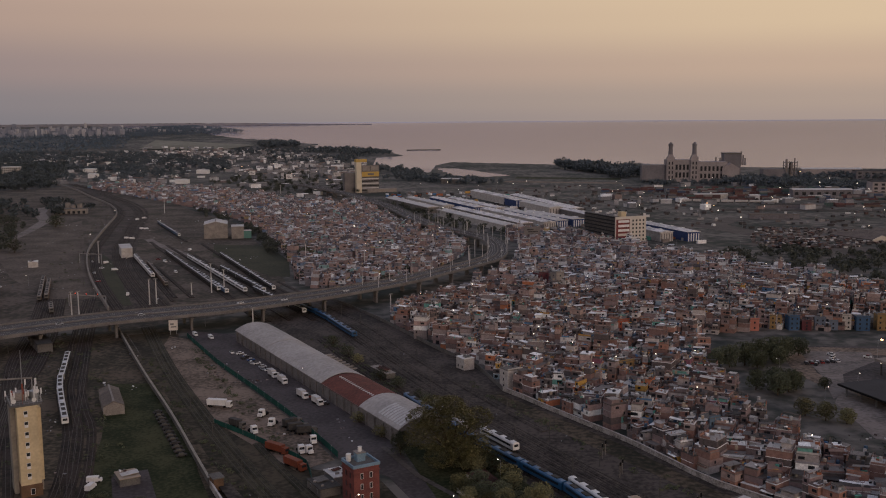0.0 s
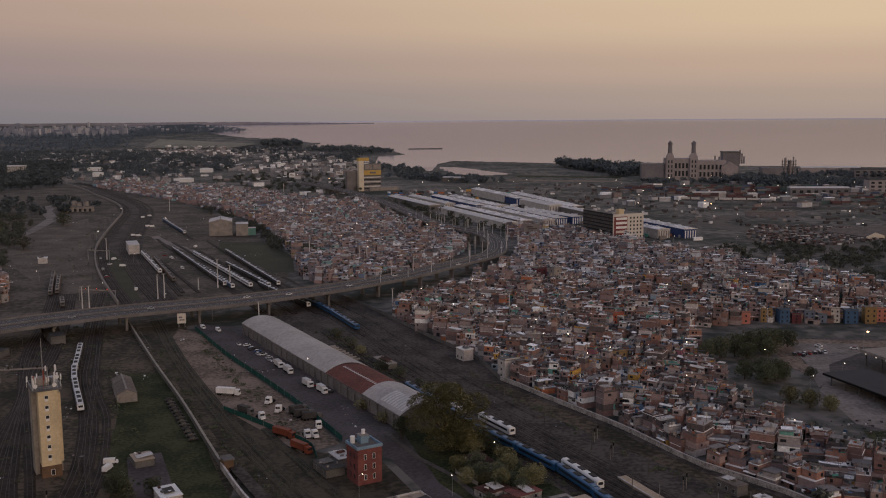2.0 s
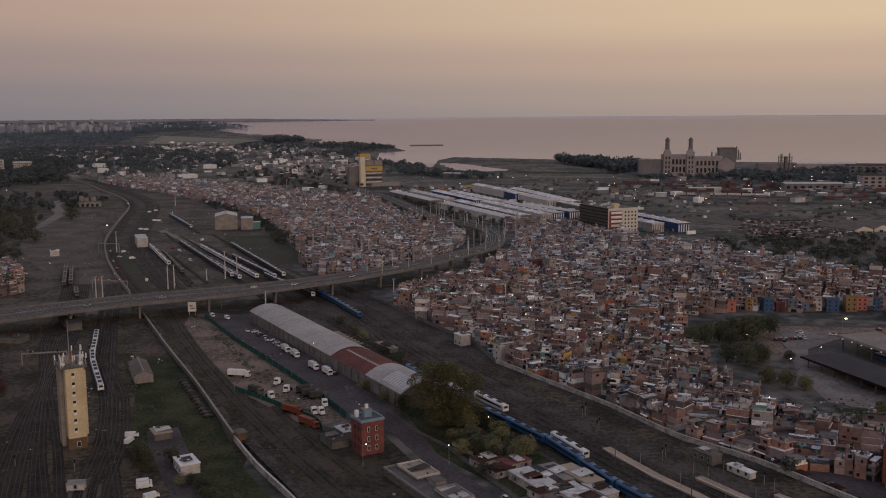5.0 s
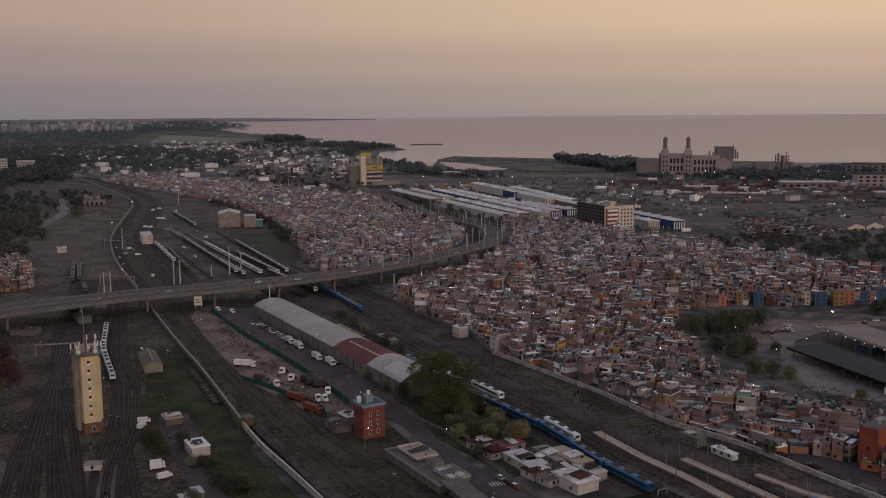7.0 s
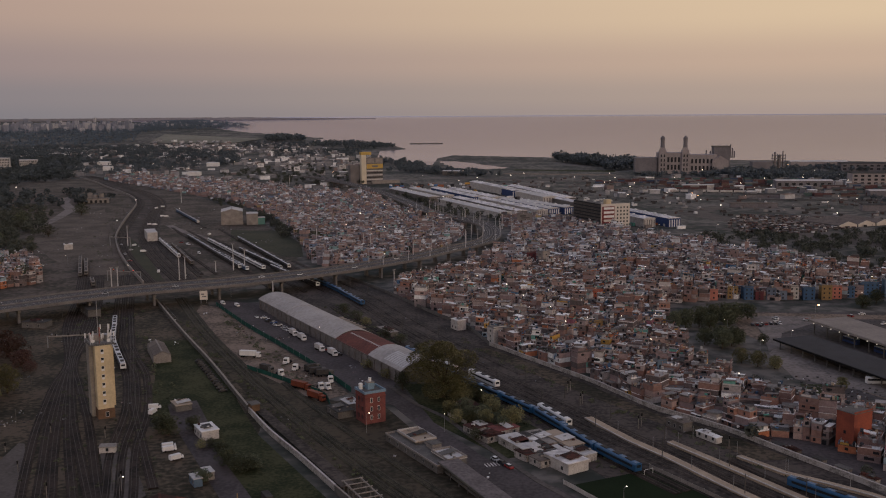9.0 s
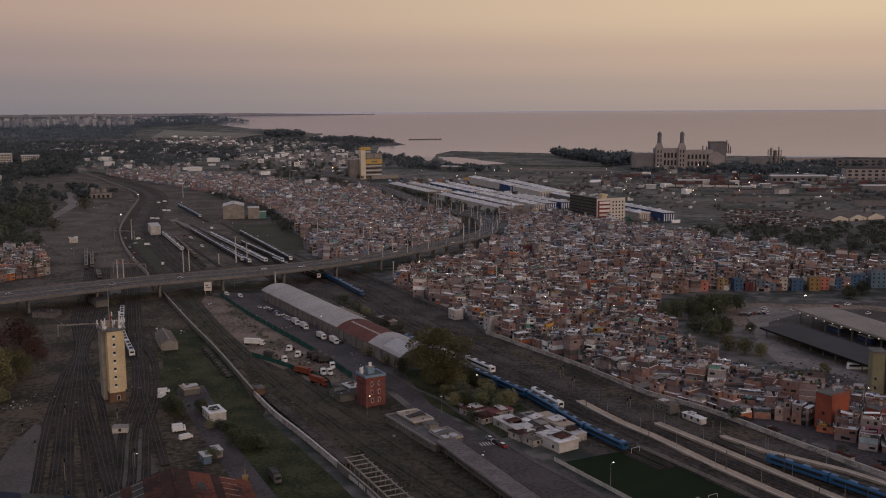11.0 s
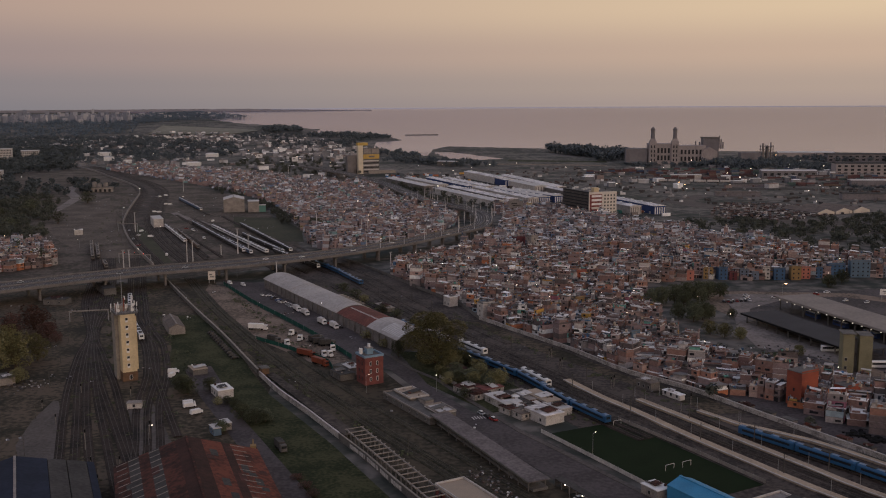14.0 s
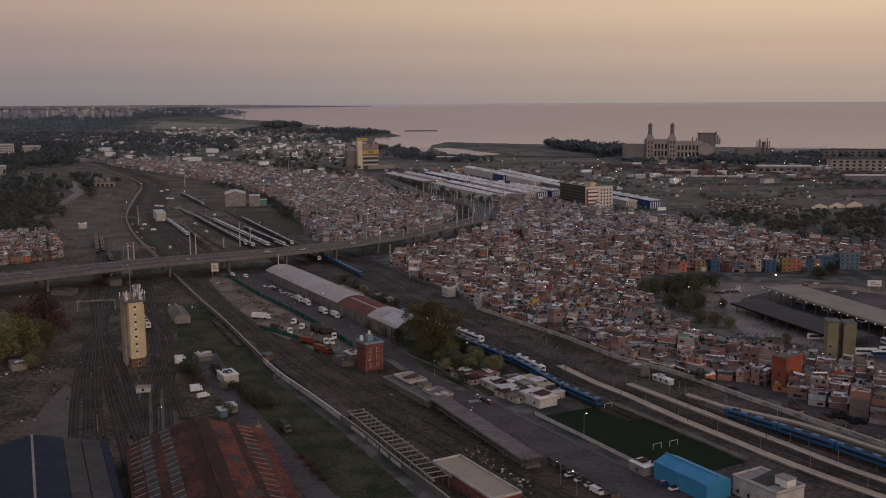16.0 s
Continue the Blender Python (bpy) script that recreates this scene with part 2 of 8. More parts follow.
M = {
    "wall": palette("painted and bare brick", WALLS, "object"),
    "wall_i": palette("painted and bare brick, mixed", WALLS, "island"),
    "brick": palette("bare hollow brick", BRICK, "object"),
    "brick_i": palette("bare hollow brick, mixed", BRICK, "island"),
    "roof": palette("roof sheets", ROOFS, "object", 0.7),
    "roof_i": palette("roof sheets, mixed", ROOFS, "island", 0.7),
    "clutter": palette("roof clutter", CLUTTER, "object", 0.8),
    "clutter_i": palette("roof clutter, mixed", CLUTTER, "island", 0.8),
    "slab": palette("stained slab edges", [(0, (0.17, 0.15, 0.14)), (0.4, (0.11, 0.098, 0.092)), (0.7, (0.24, 0.215, 0.20)), (0.9, (0.40, 0.38, 0.36))], "object", 0.8),
    "wall_haze": palette("haze-paled wall paint, mixed", WALLS_HAZE, "island"),
    "roof_haze": palette("haze-paled roof sheets, mixed", ROOFS_HAZE, "island", 0.7),
    "dark": mat("dark window glass", (0.02, 0.022, 0.026), rough=0.35, spec=0.22, bump=0.0),
    "frame": mat("window frame", (0.35, 0.34, 0.33), rough=0.6),
    "tank": palette("water tanks", [(0, (0.05, 0.055, 0.065)), (0.35, (0.35, 0.35, 0.35)), (0.75, (0.05, 0.09, 0.15)), (0.83, (0.4, 0.33, 0.25))], "object", 0.5),
    "tank_i": palette("water tanks, mixed", [(0, (0.05, 0.055, 0.065)), (0.35, (0.35, 0.35, 0.35)), (0.75, (0.05, 0.09, 0.15)), (0.83, (0.4, 0.33, 0.25))], "island", 0.5),
    "earth": mat("yard earth", (0.094, 0.072, 0.052), (0.019, 0.0185, 0.012), scale=0.04, fine=0.4, c3=(0.042, 0.035, 0.023), edge=(0.44, 0.62)),
    # Lighter than the near earth: haze over the far yard is in the colour.
    "yard_far": mat("haze-paled yard earth", (0.112, 0.090, 0.074), (0.034, 0.031, 0.023), scale=0.03, fine=0.25, c3=(0.060, 0.050, 0.040), edge=(0.44, 0.62)),
    "grass_far": mat("dull yard grass", (0.056, 0.055, 0.034), (0.026, 0.029, 0.018), scale=0.03, fine=0.4, edge=(0.42, 0.66)),
    "earth_far": mat("trampled brown earth", (0.125, 0.100, 0.082), (0.050, 0.042, 0.034), scale=0.04, fine=0.4, c3=(0.082, 0.067, 0.055), edge=(0.42, 0.64)),
    "weedy": mat("weedy track earth", (0.066, 0.053, 0.037), (0.020, 0.0185, 0.012), scale=0.045, fine=0.4, c3=(0.038, 0.032, 0.022), edge=(0.45, 0.61)),
    "asphalt": mat("asphalt", (0.096, 0.083, 0.081), (0.047, 0.042, 0.041), scale=0.03, fine=0.5, rough=0.9, edge=(0.46, 0.63)),
    "asphalt_road": mat("worn yard paving", (0.084, 0.072, 0.072), (0.050, 0.043, 0.043), scale=0.05, fine=0.6, rough=0.9, edge=(0.46, 0.63)),
    "deck": mat("viaduct roadway", (0.085, 0.08, 0.08), (0.06, 0.057, 0.056), scale=0.1, fine=1.0),
    "concrete": mat("weathered concrete", (0.29, 0.26, 0.235), (0.16, 0.145, 0.13), scale=0.2, fine=2.0),
    "concrete_dark": mat("sooty concrete", (0.15, 0.14, 0.13), (0.08, 0.075, 0.07), scale=0.2, fine=2.0),
    "whitewash": mat("whitewashed wall", (0.52, 0.49, 0.46), (0.30, 0.28, 0.26), scale=0.3, fine=2.0),
    "wall_stained": mat("rain-stained wall render", (0.40, 0.37, 0.345), (0.15, 0.135, 0.125), scale=0.25, fine=1.6, c3=(0.27, 0.25, 0.23), edge=(0.42, 0.62)),
    "canopy_grey": mat("worn canopy roof", (0.165, 0.142, 0.14), (0.085, 0.074, 0.072), scale=0.09, fine=0.8, edge=(0.42, 0.64)),
    "dirt": mat("bare sandy dirt", (0.205, 0.155, 0.122), (0.062, 0.050, 0.037), scale=0.05, fine=0.5, c3=(0.135, 0.103, 0.08), edge=(0.44, 0.62)),
    "dirt_grey": mat("dusty grey ground", (0.21, 0.18, 0.165), (0.10, 0.088, 0.08), scale=0.06, fine=0.5, edge=(0.42, 0.62)),
    "leaf_mid": mat("dull green far foliage", (0.088, 0.094, 0.076), (0.050, 0.057, 0.048), scale=0.05, fine=0.3, rough=0.8, vary="island", spread=0.2),
    "oxide": mat("oxide red long roof", (0.17, 0.062, 0.05), (0.085, 0.038, 0.032), scale=0.07, fine=0.8, wave=(2.0, "Y")),
    "gravel": mat("pale gravel", (0.115, 0.10, 0.09), (0.058, 0.05, 0.045), scale=0.05, fine=0.7),
    "grass": mat("rough grass", (0.056, 0.056, 0.029), (0.018, 0.023, 0.011), scale=0.07, fine=0.7, c3=(0.032, 0.037, 0.018), edge=(0.45, 0.63), spec=0.05),
    "pitch": mat("artificial turf", (0.0145, 0.024, 0.011), (0.0105, 0.017, 0.008), scale=0.1, fine=1.5, spec=0.03),
    "ballast": mat("oily ballast", (0.078, 0.064, 0.056), (0.023, 0.020, 0.0175), scale=0.05, fine=0.5, c3=(0.045, 0.037, 0.033), edge=(0.45, 0.62)),
    "rail": mat("rail steel", (0.072, 0.059, 0.051), rough=0.6, metal=0.15),
    "shed_grey": mat("grey fibre-cement roof", (0.43, 0.40, 0.375), (0.28, 0.262, 0.245), scale=0.05, fine=0.6, wave=(2.0, "Y")),
    "shed_light": mat("pale sheet roof", (0.56, 0.54, 0.52), (0.38, 0.365, 0.35), scale=0.08, fine=1.0, wave=(2.0, "Y")),
    "shed_red": mat("oxide red sheet roof", (0.085, 0.036, 0.030), (0.032, 0.018, 0.016), scale=0.07, fine=0.8, wave=(2.0, "Y")),
    "rust": mat("rusted corrugated roof", (0.088, 0.033, 0.024), (0.027, 0.015, 0.013), scale=0.08, fine=0.6, c3=(0.046, 0.020, 0.016), wave=(2.5, "Y"), edge=(0.44, 0.62)),
    "rust_bright": mat("red rusted roof", (0.150, 0.048, 0.031), (0.050, 0.021, 0.016), scale=0.06, fine=0.6, c3=(0.088, 0.031, 0.022), wave=(2.5, "Y"), edge=(0.42, 0.62)),
    "rust_dark": mat("dark maroon roof", (0.058, 0.026, 0.021), (0.026, 0.015, 0.013), scale=0.07, fine=0.5, wave=(2.0, "Y")),
    "slate": mat("dark blue-grey roof", (0.020, 0.027, 0.047), (0.012, 0.016, 0.028), scale=0.1, fine=0.7),
    "grey_sheet": mat("dull grey sheet", (0.068, 0.064, 0.061), (0.036, 0.034, 0.032), scale=0.1, fine=0.9),
    "shed_wall": mat("grey shed wall", (0.19, 0.175, 0.165), (0.11, 0.10, 0.095), scale=0.15, fine=1.2),
    "brick_red": mat("dark red brick", (0.20, 0.070, 0.060), (0.100, 0.042, 0.040), scale=0.3, fine=4.0),
    "coping": mat("pale blue paint", (0.20, 0.30, 0.38), (0.13, 0.19, 0.24), rough=0.6),
    "cream": mat("cream render", (0.60, 0.485, 0.305), (0.45, 0.365, 0.235), scale=0.15, fine=1.0),
    "cream_grey": mat("mottled grey render", (0.30, 0.27, 0.23), (0.20, 0.18, 0.155), scale=0.15, fine=1.0),
    "brown": mat("brown base course", (0.16, 0.095, 0.06), (0.09, 0.06, 0.04), scale=0.3),
    "white": mat("white paint", (0.72, 0.71, 0.69), (0.55, 0.54, 0.52), rough=0.5, scale=0.3),
    "silver": mat("silver train roof", (0.56, 0.57, 0.58), (0.40, 0.405, 0.41), rough=0.5, scale=0.2, fine=1.5),
    "train_blue": mat("blue train paint", (0.018, 0.088, 0.195), (0.012, 0.060, 0.140), rough=0.4, spec=0.4, scale=0.3),
    "blue_sheet": mat("bright blue sheet", (0.05, 0.24, 0.42), (0.04, 0.18, 0.32), rough=0.5, scale=0.2, wave=(3.0, "Y")),
    "black": mat("black rubber and gaps", (0.012, 0.012, 0.012), rough=0.8, bump=0.0),
    "green_net": mat("green fence netting", (0.018, 0.085, 0.066), (0.010, 0.048, 0.040), rough=0.8, scale=0.2),
    "red_truck": mat("rust red truck body", (0.20, 0.055, 0.03), (0.12, 0.04, 0.025), rough=0.6),
    "paint": palette("vehicle paint", [(0, (0.62, 0.62, 0.61)), (0.5, (0.30, 0.31, 0.32)), (0.7, (0.03, 0.03, 0.035)), (0.85, (0.22, 0.03, 0.03)), (0.93, (0.03, 0.07, 0.18))], "object", 0.35, hard=0.1),
    "paint_i": palette("container paint", [(0, (0.115, 0.062, 0.062)), (0.25, (0.085, 0.055, 0.057)), (0.42, (0.20, 0.195, 0.19)), (0.55, (0.06, 0.085, 0.14)), (0.68, (0.07, 0.105, 0.10)), (0.80, (0.13, 0.09, 0.075)), (0.85, (0.10, 0.10, 0.11))], "island", 0.6),
    "port_i": palette("port clutter", [(0, (0.06, 0.055, 0.055)), (0.35, (0.13, 0.115, 0.11)), (0.6, (0.09, 0.06, 0.055)), (0.78, (0.25, 0.24, 0.235)), (0.92, (0.6, 0.59, 0.58))], "island", 0.7),
    "hut_roof": palette("market sheets", [(0, (0.11, 0.085, 0.08)), (0.3, (0.17, 0.15, 0.145)), (0.55, (0.16, 0.075, 0.06)), (0.72, (0.30, 0.28, 0.27)), (0.86, (0.09, 0.12, 0.17)), (0.94, (0.6, 0.58, 0.56))], "island", 0.8),
    "steel": mat("galvanised steel", (0.34, 0.34, 0.34), (0.22, 0.22, 0.22), rough=0.5, metal=0.4),
    "mast": mat("sooty mast steel", (0.10, 0.092, 0.085), (0.05, 0.046, 0.043), rough=0.6),
    "yellow": mat("yellow facade", (0.50, 0.34, 0.10), (0.40, 0.27, 0.08), rough=0.6),
    "mustard": mat("faded mustard render", (0.22, 0.205, 0.135), (0.14, 0.13, 0.085), scale=0.2),
    "orange": mat("orange red render", (0.30, 0.085, 0.05), (0.18, 0.055, 0.04), scale=0.2),
    "bark": mat("bark", (0.09, 0.065, 0.045), (0.05, 0.037, 0.027), scale=1.0, fine=8.0),
    "leaf": mat("olive foliage", (0.19, 0.172, 0.082), (0.088, 0.088, 0.043), scale=0.15, fine=1.0, rough=0.7, vary="island", spread=0.3),
    "leaf_dark": mat("dark foliage", (0.098, 0.106, 0.062), (0.048, 0.056, 0.036), scale=0.12, fine=0.8, rough=0.7, vary="island", spread=0.3),
    "leaf_red": mat("reddish autumn foliage", (0.10, 0.052, 0.04), (0.05, 0.03, 0.025), scale=0.15, fine=1.0, rough=0.8, vary="island", spread=0.3),
    # Blue cast and lift in these three leaf colours stand for haze.
    "leaf_far": mat("haze-tinted far foliage", (0.112, 0.143, 0.175), (0.086, 0.112, 0.140), scale=0.01, fine=0.1, rough=0.8, vary="island", spread=0.10),
    "leaf_park": mat("dark park foliage, haze-tinted", (0.078, 0.092, 0.095), (0.050, 0.060, 0.065), scale=0.03, fine=0.2, rough=0.8, vary="island", spread=0.15),
    "leaf_city": mat("haze-tinted city foliage", (0.100, 0.118, 0.128), (0.066, 0.081, 0.092), scale=0.02, fine=0.2, rough=0.8, vary="island", spread=0.15),
    "viaduct": mat("grey viaduct concrete", (0.19, 0.175, 0.165), (0.11, 0.10, 0.095), scale=0.15, fine=1.5),
    "lamp": glow("lit lamp", (1.0, 0.85, 0.66), 6.0),
    "lamp_warm": glow("lit sodium lamp", (1.0, 0.55, 0.22), 8.0),
    "signal": glow("red signal lamp", (1.0, 0.1, 0.06), 3.0),
}


# ---- terrain ----
HUB = (0.0, -75.0)


def far(x, y, z=0.0):
    """Places past 2.5 km are drawn in towards the eye, with the earth's curve, so that the horizon lies within reach. Returns the place and its scale."""
    dx, dy = x - HUB[0], y - HUB[1]
    d = math.hypot(dx, dy)
    if d <= 2500:
        return (x, y, z), 1.0
    r = 2500 + 2350 * (1 - math.exp(-(d - 2500) / 5000))
    s = r / d
    return (HUB[0] + dx * s, HUB[1] + dy * s, 130 - r * (130 / d + d / 1.48e7) + z * s), s


COAST = [(-9000, 26000), (-2425, 11000), (-1410, 7330), (-1042, 6240), (-827, 5860), (-565, 5120), (-415, 4707), (-451, 4300), (-291, 4030), (-109, 3918), (-17, 3265), (-106, 3110), (-95, 2635), (-24, 2466),
         (44, 2262), (52, 2420), (64, 2600), (115, 2782), (209, 2711), (314, 2641), (435, 2555), (580, 2500), (784, 2407), (976, 2320), (1180, 2234), (2500, 1900), (9000, 900)]
BASIN = [(66, 2440), (115, 2416), (165, 2270), (215, 2119), (140, 2061), (92, 2150)]


def shore(x, y):
    """Metres from the coast, positive inland."""
    best, inside = 1e9, False
    poly = COAST + [(40000, 900), (40000, 60000), (-9000, 60000)]
    p, n = (x, y), len(poly)
    for i in range(n):
        (x0, y0), (x1, y1) = poly[i], poly[(i + 1) % n]
        if (y0 > y) != (y1 > y) and x < (x1 - x0) * (y - y0) / (y1 - y0) + x0:
            inside = not inside
        if i < len(COAST) - 1:
            dx, dy = x1 - x0, y1 - y0
            t = max(0, min(1, ((x - x0) * dx + (y - y0) * dy) / (dx * dx + dy * dy)))
            best = min(best, math.hypot(x - x0 - t * dx, y - y0 - t * dy))
    return -best if inside else best


def inside(poly, x, y):
    ok = False
    for i in range(len(poly)):
        (x0, y0), (x1, y1) = poly[i], poly[(i + 1) % len(poly)]
        if (y0 > y) != (y1 > y) and x < (x1 - x0) * (y - y0) / (y1 - y0) + x0:
            ok = not ok
    return ok


def sheet(name, rings, angles, height, material, label, category):
    vs, fs = [(HUB[0], HUB[1], height(*HUB))], []
    n = len(angles)
    for d in rings:
        for w in angles:
            x, y = HUB[0] + d * math.sin(w), HUB[1] + d * math.cos(w)
            vs.append(far(x, y, height(x, y))[0])
    for j in range(n):
        fs.append((0, 1 + (j + 1) % n, 1 + j))
    for i in range(len(rings) - 1):
        for j in range(n):
            a, b = 1 + i * n + j, 1 + i * n + (j + 1) % n
            fs.append((a, b, b + n, a + n))
    me = bpy.data.meshes.new(name)
    me.from_pydata(vs, [], fs)
    me.materials.append(material)
    return tagged(new(name, me), label, category, kind="structure")


def land_height(x, y):
    if y < 1900:
        return 0.0
    s = shore(x, y)
    h = max(-4.0, min(0.0, (s - 6) * 0.25))
    if y < 2500 and inside(BASIN, x, y):
        h = -3.0
    return h * max(1.0, y / 2500)


def steps(a, b, k):
    out = [a]
    while out[-1] < b:
        out.append(out[-1] * k)
    return out


VIEW = [radians(-30 + 0.25 * i) for i in range(249)]
REST = [radians(32.25 + (330 - 32.25) * i / 40) for i in range(1, 40)]


def land_material():
    mt = mat("open land", (0.140, 0.126, 0.114), (0.030, 0.036, 0.031), scale=0.012, fine=0.09, c3=(0.068, 0.066, 0.058), edge=(0.46, 0.62))
    return mt


def water_material():
    """Silty river water: a soft sky reflection over a pale brown body."""
    mt = bpy.data.materials.new("river water")
    mt.use_nodes = True
    nt = mt.node_tree
    n, l = nt.nodes.new, nt.links.new
    nt.nodes.remove(nt.nodes["Principled BSDF"])
    body, gloss, mix = n("ShaderNodeBsdfDiffuse"), n("ShaderNodeBsdfGlossy"), n("ShaderNodeMixShader")
    gloss.inputs["Color"].default_value, gloss.inputs["Roughness"].default_value = (0.65, 0.62, 0.70, 1), 0.2
    mix.inputs[0].default_value = 0.55
    geo, w, tone = n("ShaderNodeNewGeometry"), n("ShaderNodeTexNoise"), n("ShaderNodeTexNoise")
    mp = n("ShaderNodeMapping")
    mp.inputs["Scale"].default_value = (0.004, 0.012, 0.01)
    l(geo.outputs["Position"], mp.inputs["Vector"])
    for t, s in ((w, 8.0), (tone, 0.5)):
        l(mp.outputs[0], t.inputs["Vector"])
        t.inputs["Scale"].default_value, t.inputs["Detail"].default_value = s, 5
    rp = n("ShaderNodeValToRGB")
    rp.color_ramp.elements[0].position, rp.color_ramp.elements[1].position = 0.35, 0.65
    rp.color_ramp.elements[0].color, rp.color_ramp.elements[1].color = (0.155, 0.14, 0.152, 1), (0.235, 0.205, 0.212, 1)
    l(tone.outputs[0], rp.inputs[0])
    l(rp.outputs[0], body.inputs["Color"])
    bp = n("ShaderNodeBump")
    bp.inputs["Strength"].default_value, bp.inputs["Distance"].default_value = 0.05, 0.3
    l(w.outputs[0], bp.inputs["Height"])
    l(bp.outputs[0], gloss.inputs["Normal"])
    l(body.outputs[0], mix.inputs[1])
    l(gloss.outputs[0], mix.inputs[2])
    l(mix.outputs[0], nt.nodes["Material Output"].inputs[0])
    return mt


RINGS = steps(60, 1900, 1.06)[:-1] + steps(1900, 4500, 1.009)[:-1] + steps(4500, 45000, 1.04)
sheet("ground", RINGS, VIEW + REST, land_height, land_material(), "dark bare earth and paved land reaching the coast", "ground")
sheet("water", RINGS[::2], VIEW[::8] + REST[::2], lambda x, y: -0.9 * max(1.0, y / 2500), water_material(), "calm brown-grey river water under a dusk sky", "water")


def flat(name, pts, z, material, label, category):
    """A thin slab on the ground with that outline."""
    mb = MB()
    n = len(pts)
    mb.add([(x, y, z) for x, y in pts] + [(x, y, z - 0.3) for x, y in pts], [tuple(range(n))] + [(i, i + n, (i + 1) % n + n, (i + 1) % n) for i in range(n)])
    return solid(name, mb, material, label, category, kind="structure")


flat("yard_ground", [(-420, 560), (-420, 300), (-300, 120), (-90, 120), (-60, 215), (-66, 335), (-130, 480), (-175, 585)], 0.05, M["earth"], "brown and grassy rail yard earth", "ground")
flat("yard_paving", [(-140, 590), (-104, 506), (-54, 411), (-30, 358), (-10, 338), (9, 288), (29, 239), (55, 182), (75, 140), (103, 140), (76, 187), (50, 238), (26, 270), (10, 307), (-8, 372), (-43, 449), (-90, 529), (-103, 575)], 0.10, M["asphalt_road"], "wide grey worn asphalt service road beside the long shed", "road")
flat("dirt_lot", [(-146, 575), (-143, 540), (-118, 475), (-103, 442), (-80, 397), (-44, 345), (-31, 357), (-54, 409), (-104, 504), (-131, 565)], 0.08, M["dirt"], "pale sandy dirt parking lot", "ground")
flat("corridor", [(-104, 640), (-66, 556), (-28, 485), (4, 403), (18, 360), (45, 300), (62, 262), (110, 140), (190, 140), (157, 236), (127, 296), (106, 322), (85, 370), (59, 416), (42, 447), (31, 497), (15, 528), (-10, 587), (-30, 632), (-60, 700), (-90, 700)], 0.07, M["ballast"], "dark oily ballast of the main railway corridor", "ground")
flat("middle_tracks_bed", [(-172, 580), (-134, 489), (-103, 415), (-68, 335), (-24, 238), (10, 160), (20, 140), (72, 140), (52, 183), (26, 240), (4, 290), (-14, 338), (-46, 350), (-75, 390), (-108, 460), (-145, 590)], 0.06, M["weedy"], "weedy brown earth with grassy strips between tracks", "ground")
flat("gravel_wedge", [(-159, 296), (-156, 294), (-140, 253), (-129, 209), (-144, 218), (-153, 238), (-158, 268)], 0.09, M["gravel"], "pale gravel wedge between the tracks", "ground")
flat("tower_ramp", [(-126, 292), (-115, 293), (-93, 238), (-101, 222), (-111, 250)], 0.35, M["gravel"], "pale concrete loading ramp in front of the tower", "ramp")
flat("gate_lane", [(-112, 345), (-100, 350), (-86, 312), (-79, 285), (-60, 243), (-42, 202), (-23, 158), (-12, 135), (-22, 135), (-34, 160), (-50, 196), (-66, 232), (-89, 285), (-104, 320)], 0.13, M["asphalt_road"], "narrow grey lane past the gate house", "lane")
flat("depot_road", [(204, 528), (300, 512), (330, 480), (322, 470), (290, 500), (214, 508), (203, 470), (214, 420), (216, 362), (236, 300), (226, 296), (204, 360), (202, 416), (192, 470)], 0.10, M["dirt"], "pale worn road curving round the depot", "road")
flat("depot_road", [(190, 419), (203, 442), (208, 423), (214, 393), (223, 375), (225, 354), (216, 332), (209, 348), (197, 360), (185, 370)], 0.12, M["dirt_grey"], "pale dusty ground between trees and depot canopy", "road")
flat("depot_road", [(212, 516), (250, 511), (244, 492), (215, 467), (203, 437), (192, 425), (204, 468)], 0.14, M["dirt_grey"], "pale dusty road bending towards the depot", "road")
flat("grass_strip", [(40, 442), (57, 413), (83, 366), (104, 319), (125, 293), (142, 262), (128, 262), (112, 290), (98, 315), (76, 355), (52, 400), (34, 440)], 0.10, M["earth"], "strip of dark rough earth along the railway wall", "grass")
flat("grass_yard", [(-150, 470), (-128, 470), (-98, 400), (-80, 345), (-64, 300), (-30, 232), (2, 160), (-22, 160), (-48, 190), (-58, 228), (-85, 300), (-118, 330), (-128, 385)], 0.10, M["grass"], "rough dark grass beside the long yard wall", "grass")
flat("kerb_walk", [(-12, 371), (1.6, 339), (13.8, 320), (21.6, 299.5), (34, 270), (45, 244), (54.6, 227), (87, 166), (85, 165), (52.5, 226), (43, 243), (32, 269), (19.6, 298.5), (11.8, 319), (-0.4, 338), (-14, 370)], 0.24, M["gravel"], "narrow pale pavement along the road", "pavement")
flat("depot_lawn", [(184, 361), (198, 360), (191, 343), (180, 340)], 0.18, M["grass"], "small dark lawn beside the depot", "grass")
flat("football_pitch", [(54, 240), (86, 254), (121, 185), (90, 169)], 0.16, M["pitch"], "dark green artificial turf football pitch", "pitch")
flat("garden", [(-6, 372), (8, 312), (34, 268), (62, 278), (45, 315), (22, 372)], 0.12, M["grass"], "overgrown garden ground between the road and the tracks", "garden")
flat("depot_yard", [(205, 530), (300, 520), (420, 560), (420, 250), (240, 250), (205, 310), (180, 330), (196, 400), (200, 450)], 0.06, M["asphalt"], "dark asphalt yard of the bus depot", "yard")
